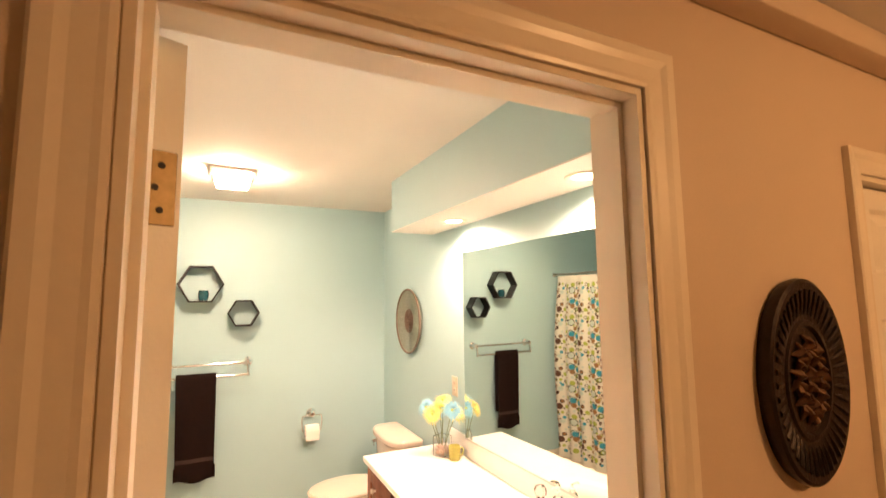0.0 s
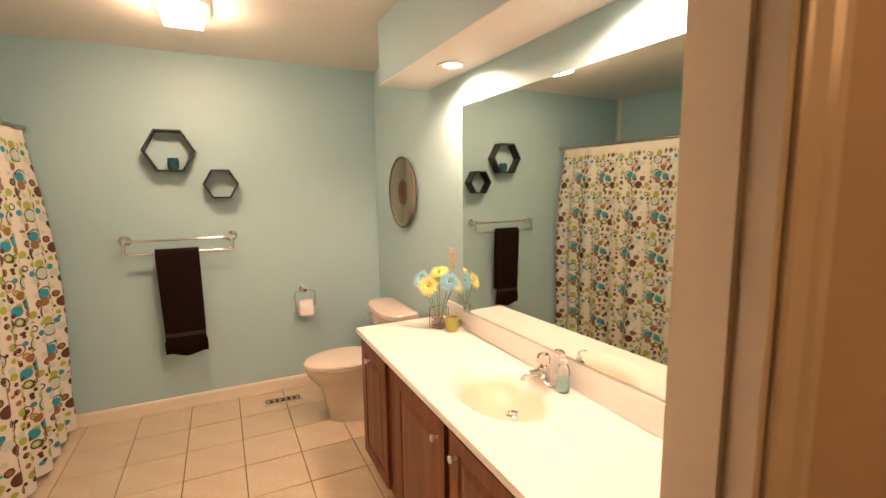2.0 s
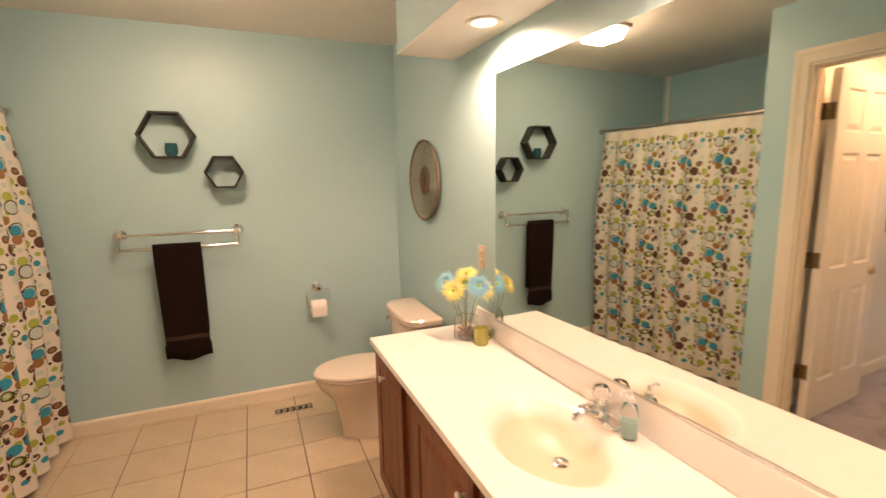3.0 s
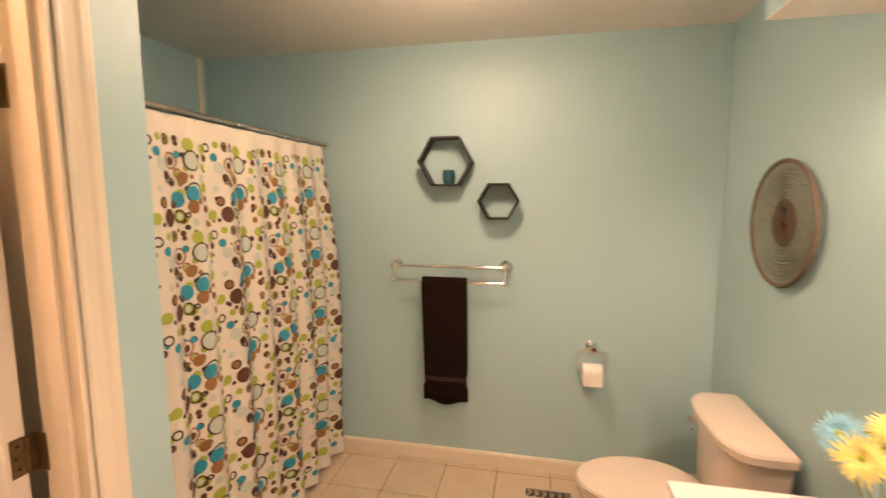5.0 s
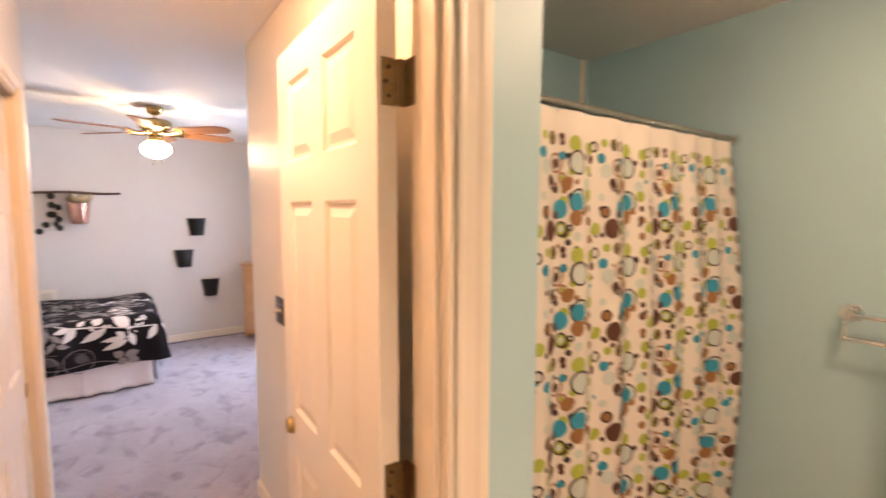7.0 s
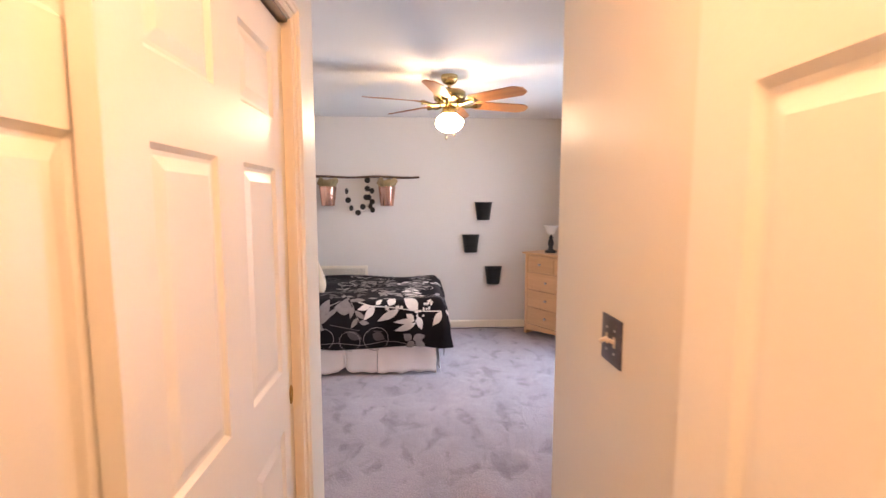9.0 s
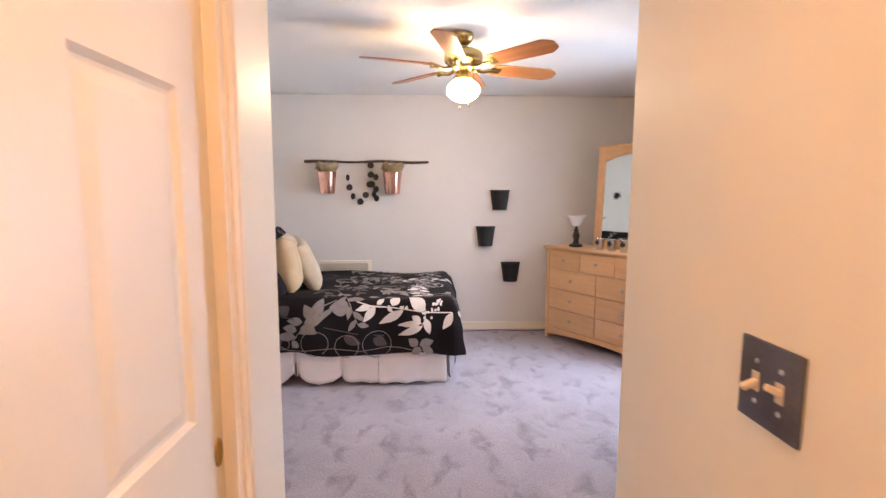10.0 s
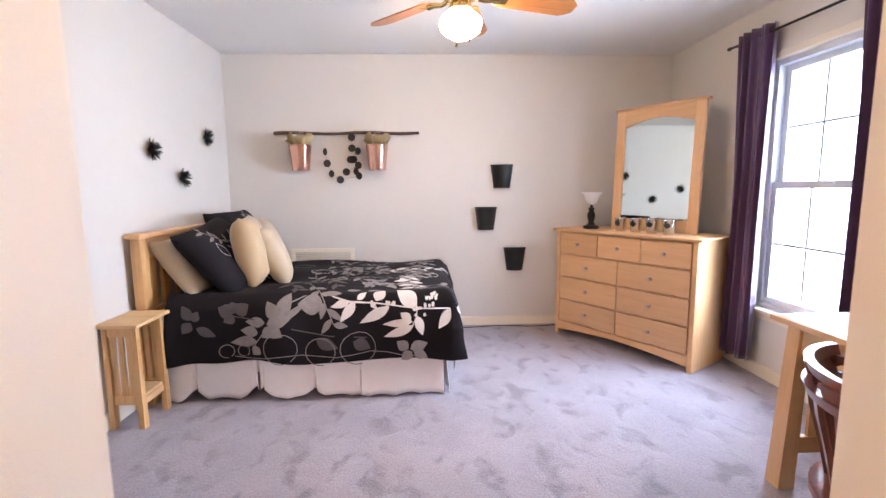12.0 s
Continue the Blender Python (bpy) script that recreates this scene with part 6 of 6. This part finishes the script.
# ---- far wall decorations ----
stick = thing("hanging_branch", "dark branch fixed to the wall as a rail", "wall decoration", pose(-5.965, 1.22, 1.765))
bm = bmesh.new()
rnd = random.Random(2)
tube(bm, [(rnd.uniform(-0.004, 0.004), -0.63 + 1.26 * i / 14, 0.006 * math.sin(i * 0.9)) for i in range(15)], [0.014 + rnd.uniform(-0.002, 0.002) for _ in range(15)], 9)
part("branch", bm, TWIG, stick, "", 60)
for y in (-0.5, 0.5):
    bm = bmesh.new()
    tube(bm, [(-0.0345, y, 0.0), (-0.008, y, 0.0)], 0.004, 6)
    part("hook", bm, IRON, stick)
COPPER = mat("copper_pail", (0.72, 0.42, 0.32), 0.22, 1.0, vary=0.06, scale=12)
BURLAP = mat("burlap_cloth", (0.34, 0.25, 0.13), 0.9, vary=0.2, scale=20, fine=200, bump=0.002)
for cy in (0.83, 1.485):
    pl = thing("copper_bucket", "shiny copper pail with burlap hanging from the branch", "bucket", pose(-5.885, cy, 1.44), "copper pails on the wall")
    bm = bmesh.new()
    lathe(bm, [(0, 0), (0.072, 0), (0.074, 0.006), (0.096, 0.205), (0.100, 0.207), (0.100, 0.214), (0.094, 0.214), (0.070, 0.01), (0, 0.008)], 32)
    part("pail", bm, COPPER, pl, "", 40)
    for k in range(7):
        bm = bmesh.new()
        a = k * 0.9
        p = Vector((0.05 * math.cos(a), 0.06 * math.sin(a), 0.20))
        q = Vector((0.09 * math.cos(a + 0.3), 0.10 * math.sin(a + 0.3), 0.29 + 0.03 * math.sin(k * 2.3)))
        w = Vector((-math.sin(a), math.cos(a), 0)) * 0.05
        mid = (p + q) / 2 + Vector((0.02 * math.cos(a), 0.02 * math.sin(a), 0.02))
        v = [bm.verts.new(c) for c in (p - w, p + w, mid + w * 1.2, q + w * 0.4, q - w * 0.5, mid - w * 1.2)]
        bm.faces.new((v[0], v[1], v[2], v[5]))
        bm.faces.new((v[5], v[2], v[3], v[4]))
        ob = part("burlap_flap", bm, BURLAP, pl, "rumpled burlap lining", 80)
        sol = ob.modifiers.new("thick", "SOLIDIFY")
        sol.thickness = 0.003
    bm = bmesh.new()
    for s in (-0.05, 0.05):
        tube(bm, [(0, s, 0.21), (-0.03, s * 0.6, 0.30), (-0.075, 0, 0.342)], 0.003, 6)
    part("rope", bm, BURLAP, pl)
GARD = mat("black_disc_wood", (0.015, 0.012, 0.011), 0.5, vary=0.3, scale=30)
gar = thing("disc_garland", "string of black wooden discs hanging from the branch", "garland", pose(-5.965, 1.26, 1.75))
spots = [(0.0, -0.02, 1.0), (0.0, -0.115, 1.0), (0.052, -0.14, 0.6), (-0.015, -0.213, 1.0), (0.012, -0.213, 1.0), (0.052, -0.263, 0.8), (-0.055, -0.32, 1.0), (0.03, -0.315, 0.5), (0.055, -0.355, 0.7), (-0.11, -0.388, 1.0), (-0.185, -0.335, 0.5), (-0.22, -0.245, 1.0), (-0.235, -0.145, 0.35)]
for y, z, f in spots:
    bm = bmesh.new()
    lathe(bm, [(0, -0.004), (0.031, -0.004), (0.033, 0), (0.031, 0.004), (0, 0.004)], 20, pose(0.006, y, z, 0, 90, 0) @ pose(0, 0, 0, 60 * (1 - f) * 1.3, 0, 0))
    part("disc", bm, GARD, gar, "", 40)
bm = bmesh.new()
for a, b in zip(spots, spots[1:]):
    tube(bm, [(0.0, a[0], a[1]), (0.0, b[0], b[1])], 0.0012, 5)
part("string", bm, GARD, gar)

PAILB = mat("black_metal_pail", (0.012, 0.013, 0.014), 0.4, 0.2, vary=0.2, scale=20)
for cy, z in ((2.594, 1.277), (2.449, 0.900), (2.718, 0.524)):
    p = thing("wall_bucket", "black half-round metal bucket hung on the wall", "bucket", pose(-5.998, cy, z), "black wall buckets")
    bm = bmesh.new()
    rings = []
    for r, zz in ((0.074, 0), (0.100, 0.195), (0.104, 0.197), (0.104, 0.208), (0.099, 0.208), (0.072, 0.006)):
        rings.append([bm.verts.new((0.9 * r * math.sin(math.pi * i / 18), -r * math.cos(math.pi * i / 18), zz)) for i in range(19)])
    for a, b in zip(rings, rings[1:]):
        for i in range(18):
            bm.faces.new((a[i], a[i + 1], b[i + 1], b[i]))
    bm.faces.new(rings[0])
    bm.faces.new(rings[-1])
    bm.faces.new([r[0] for r in rings[:4]] + [r[-1] for r in rings[:4]][::-1])
    part("pail", bm, PAILB, p, "", 40)

grille = thing("return_air_grille", "white return air grille low on the wall", "vent", pose(-5.999, 0.962, 0.487))
bm = bmesh.new()
for b in ((-0.285, 0.285, 0.225, 0.26), (-0.285, 0.285, 0.0, 0.035), (-0.285, -0.25, 0.035, 0.225), (0.25, 0.285, 0.035, 0.225)):
    rbox(bm, 0.0, 0.010, *b, 0.002, 1)
part("frame", bm, TRIM, grille)
# grey sheet whose colour gives the shade between the slats
bm = bmesh.new()
bx(bm, 0.0003, 0.001, -0.25, 0.25, 0.035, 0.225)
part("shade_backing", bm, mat("grille_shadow", (0.25, 0.24, 0.24), 0.8), grille)
for k in range(11):
    bm = bmesh.new()
    bx(bm, -0.001, 0.001, -0.25, 0.25, -0.010, 0.010, pose(0.005, 0, 0.045 + k * 0.017, 0, 35, 0))
    part("slat", bm, TRIM, grille)

SPIKE = mat("black_spikes", (0.012, 0.012, 0.011), 0.5, 0.3, vary=0.2)
for x, z in ((-4.82, 1.53), (-5.575, 1.692), (-5.172, 1.362)):
    s = thing("starburst", "black spiky metal starburst on the wall", "wall decoration", pose(x, 0.165, z), "starbursts on the wall")
    rnd = random.Random(int(-x * 100))
    bm = bmesh.new()
    bmesh.ops.create_icosphere(bm, subdivisions=2, radius=0.018, matrix=Matrix.Translation((0, 0.02, 0)))
    part("core", bm, SPIKE, s, "", 60)
    bm = bmesh.new()
    for k in range(170):
        a, e = rnd.uniform(0, 6.283), rnd.uniform(0.0, 1.1)
        d = Vector((math.cos(a) * math.cos(e), math.sin(e) * 0.8 + 0.05, math.sin(a) * math.cos(e)))
        tube(bm, [Vector((0, 0.02, 0)), Vector((0, 0.02, 0)) + d * rnd.uniform(0.055, 0.078)], [0.0032, 0.0010], 4)
    part("spikes", bm, SPIKE, s)

# ---- ceiling fan ----
FX, FY = -4.25, 2.08
fan = thing("ceiling_fan", "brass ceiling fan with six wooden blades and a light", "ceiling fan", pose(FX, FY, H))
FBR = mat("polished_brass", (0.52, 0.40, 0.18), 0.22, 1.0, vary=0.08, scale=14)
bm = bmesh.new()
lathe(bm, [(0, -0.001), (0.062, -0.001), (0.066, -0.010), (0.064, -0.03), (0.050, -0.055), (0.030, -0.068), (0.014, -0.072), (0.014, -0.078)], 36)
part("canopy", bm, FBR, fan, "", 40)
bm = bmesh.new()
lathe(bm, [(0.013, -0.07), (0.013, -0.115)], 16)
part("downrod", bm, FBR, fan, "", 40)
bm = bmesh.new()
lathe(bm, [(0, -0.105), (0.06, -0.106), (0.105, -0.112), (0.122, -0.125), (0.124, -0.16), (0.118, -0.18), (0.095, -0.195), (0.085, -0.205), (0.085, -0.225), (0.06, -0.235), (0.045, -0.245), (0, -0.245)], 40)
part("motor_housing", bm, FBR, fan, "", 40)
bm = bmesh.new()
lathe(bm, [(0, -0.24), (0.050, -0.245), (0.055, -0.262), (0.062, -0.275), (0.060, -0.285), (0.050, -0.29), (0, -0.29)], 28)
part("light_fitter", bm, FBR, fan, "", 40)
bm = bmesh.new()
lathe(bm, [(0.050, -0.287), (0.075, -0.300), (0.102, -0.325), (0.110, -0.352), (0.102, -0.378), (0.080, -0.398), (0.050, -0.416), (0.02, -0.424), (0, -0.425)], 10)
gl = part("globe", bm, glow("lit_globe", (1.0, 0.74, 0.48), 100.0), fan, "glowing schoolhouse glass globe", 30)
bm = bmesh.new()
prof = [(0.20, 0.048), (0.225, 0.062), (0.60, 0.072), (0.635, 0.052), (0.66, 0.030)]
top = [bm.verts.new((x, y, 0.004)) for x, y in prof] + [bm.verts.new((x, -y, 0.004)) for x, y in prof[::-1]]
bot = [bm.verts.new((v.co.x, v.co.y, -0.003)) for v in top]
bm.faces.new(top)
bm.faces.new(bot[::-1])
for i in range(len(top)):
    j = (i + 1) % len(top)
    bm.faces.new((top[i], top[j], bot[j], bot[i]))
blade_mesh = mesh_of("blade", bm, BLADE)
bm = bmesh.new()
tube(bm, [(0.08, 0, -0.012), (0.13, 0.0, -0.022), (0.18, 0.0, -0.010), (0.22, 0, -0.006)], [0.014, 0.012, 0.014, 0.02], 8)
bx(bm, 0.19, 0.26, -0.034, 0.034, -0.0075, -0.0035)
iron_mesh = mesh_of("blade_iron", bm, FBR, 50)
for k in range(6):
    m = pose(0, 0, -0.205, 0, 0, 46 + 60 * k) @ pose(0, 0, 0, -13, 0, 0)
    b = new("blade", blade_mesh)
    b.parent, b.matrix_basis = fan, m
    c = new("blade_iron", iron_mesh)
    c.parent = b
for dx, dy, ln in ((0.05, -0.03, 0.17), (0.055, 0.03, 0.15)):
    bm = bmesh.new()
    tube(bm, [(dx, dy, -0.275), (dx + 0.06, dy, -0.30), (dx + 0.06, dy, -0.30 - ln)], 0.0014, 6)
    lathe(bm, [(0, 0), (0.005, 0.004), (0.006, 0.016), (0.002, 0.024)], 10, Matrix.Translation((dx + 0.06, dy, -0.30 - ln - 0.024)))
    part("pull_chain", bm, FBR, fan)

# ---- desk and chair ----
desk = thing("desk", "light wooden mission-style desk under the window", "desk", pose(-3.642, 3.325, 0))
bm = bmesh.new()
rbox(bm, 0.0, 1.15, 0.0, 0.60, 0.715, 0.74, 0.006, 2)
part("top", bm, MAPLE, desk, "", 40)
for x in (0.045, 1.04):
    for y in (0.05, 0.50):
        bm = bmesh.new()
        loft(bm, [[(x - 0.03, y - 0.02, 0), (x + 0.045, y - 0.02, 0), (x + 0.045, y + 0.05, 0), (x - 0.03, y + 0.05, 0)], [(x, y, 0.714), (x + 0.06, y, 0.714), (x + 0.06, y + 0.05, 0.714), (x, y + 0.05, 0.714)]])
        part("leg", bm, MAPLEZ, desk)
    for z in (0.16, 0.63):
        bm = bmesh.new()
        bx(bm, x + 0.018, x + 0.042, 0.10, 0.50, z, z + 0.07)
        part("side_rail", bm, MAPLE, desk)
    for k in range(4):
        bm = bmesh.new()
        bx(bm, x + 0.022, x + 0.036, 0.145 + k * 0.09, 0.185 + k * 0.09, 0.23, 0.63)
        part("slat", bm, MAPLEZ, desk)
bm = bmesh.new()
bx(bm, 0.105, 1.04, 0.062, 0.082, 0.60, 0.714)
part("apron", bm, MAPLE, desk)

chair = thing("desk_chair", "reddish brown wooden swivel captain's chair at the desk", "chair", pose(-2.82, 3.11, 0, 0, 0, -4))
bm = bmesh.new()
loft(bm, [oval(0, 0, 0.21, 0.20, 0.435), oval(0, 0, 0.235, 0.225, 0.445), oval(0, 0, 0.235, 0.225, 0.465), oval(0, 0, 0.21, 0.20, 0.473), oval(0, 0.01, 0.15, 0.14, 0.468)])
part("seat", bm, REDWOOD, chair, "", 40)
bm = bmesh.new()
lathe(bm, [(0, 0.10), (0.045, 0.10), (0.05, 0.13), (0.035, 0.16), (0.024, 0.20), (0.022, 0.36), (0.05, 0.40), (0.09, 0.42), (0.09, 0.434), (0, 0.434)], 24)
part("pedestal", bm, REDWOOD, chair, "", 40)
for k in range(4):
    bm = bmesh.new()
    rows = []
    for i in range(9):
        t = i / 8
        r, z, w, h = 0.03 + 0.255 * t, 0.13 + 0.035 * math.sin(math.pi * t) - 0.075 * t, 0.024 - 0.004 * t, 0.030 - 0.012 * t
        rows.append([(r, -w, z - h), (r, w, z - h), (r, w, z + h), (r, -w, z + h)])
    loft(bm, rows)
    leg = part("leg", bm, REDWOOD, chair, "", 50)
    leg.matrix_basis = pose(0, 0, 0, 0, 0, 45 + 90 * k)
    bm = bmesh.new()
    lathe(bm, [(0, 0), (0.016, 0.004), (0.020, 0.02), (0.014, 0.036), (0, 0.04)], 14, Matrix.Translation((0.265, 0, 0)))
    part("caster", bm, BRASS, leg, "brass caster", 40)


def arc(t, z):
    a = math.pi * (1.10 * t - 0.05)
    return Vector((0.275 * math.cos(a), -0.245 * math.sin(a) + 0.02, z))


def band(bm, t0, t1, z0, z1, n):
    rows = []
    for i in range(n + 1):
        t = t0 + (t1 - t0) * i / n
        p = arc(t, 0)
        d = Vector((p.x, p.y, 0)).normalized() * 0.012
        lean = Vector((p.x, p.y, 0)).normalized() * 0.012
        rows.append([p + d + Vector((0, 0, z0)), p - d + Vector((0, 0, z0)), p - d + lean + Vector((0, 0, z1)), p + d + lean + Vector((0, 0, z1))])
    loft(bm, rows)


bm = bmesh.new()
band(bm, 0.10, 0.90, 0.772, 0.802, 30)
band(bm, 0.10, 0.90, 0.708, 0.738, 30)
for t0, t1 in ((0.10, 0.27), (0.44, 0.56), (0.73, 0.90)):
    band(bm, t0, t1, 0.738, 0.772, 8)
part("back_rail", bm, REDWOOD, chair, "wide curved back rail with slots", 50)
for s0, s1 in ((0.0, 0.13), (1.0, 0.87)):
    bm = bmesh.new()
    rows = []
    for i in range(9):
        t = s0 + (s1 - s0) * i / 8
        p = arc(t, 0.70 + 0.05 * i / 8)
        p.y += 0.09 * (1 - i / 8)
        d = Vector((p.x, p.y * 0.3, 0)).normalized() * (0.034 - 0.012 * i / 8)
        rows.append([p + d, p - d, p - d + Vector((0, 0, 0.026)), p + d + Vector((0, 0, 0.026))])
    loft(bm, rows)
    part("arm", bm, REDWOOD, chair, "", 50)
for k in range(9):
    t = 0.06 + 0.88 * k / 8
    p = arc(t, 0.712)
    w = Vector((-p.y, p.x, 0)).normalized()
    d = Vector((p.x, p.y, 0)).normalized() * 0.006
    bm = bmesh.new()
    rows = []
    for f, z, hw in ((0.76, 0.462, 0.011), (0.86, 0.57, 0.017), (0.96, 0.66, 0.021), (1.0, 0.712, 0.019)):
        c = Vector((p.x * f, p.y * f, z))
        rows.append([c - w * hw - d, c + w * hw - d, c + w * hw + d, c - w * hw + d])
    loft(bm, rows)
    part("slat", bm, REDWOOD, chair, "", 60)

# framed picture with a string of small lights, on the wall beside the passage
pic = thing("picture_frame", "dark framed picture with a string of small lights", "picture", pose(-2.407, 0.75, 1.45))
bm = bmesh.new()
for b in ((-0.22, 0.22, 0.27, 0.30), (-0.22, 0.22, -0.30, -0.27), (-0.22, -0.19, -0.27, 0.27), (0.19, 0.22, -0.27, 0.27)):
    bx(bm, -0.02, -0.001, *b)
part("frame", bm, TWIG, pic)
bm = bmesh.new()
bx(bm, -0.008, -0.002, -0.19, 0.19, -0.27, 0.27)
part("picture", bm, mat("grey_brown_print", (0.30, 0.24, 0.20), 0.5, vary=0.5, scale=5), pic)
for k in range(5):
    bm = bmesh.new()
    bmesh.ops.create_icosphere(bm, subdivisions=2, radius=0.012, matrix=Matrix.Translation((-0.03, 0.25, 0.36 - k * 0.2)))
    part("bulb", bm, glow("fairy_bulb", (1.0, 0.72, 0.4), 8.0), pic, "small glowing bulb", 60)

# cable on the carpet by the far wall
cab = thing("power_cable", "thin dark cable lying along the baseboard", "cable", pose(-5.94, 2.1, 0.003))
bm = bmesh.new()
tube(bm, [(0.02 + 0.02 * math.sin(i * 0.9), i * 0.09, 0.0035) for i in range(12)], 0.0035, 6)
part("cord", bm, BLACK, cab, "", 60)
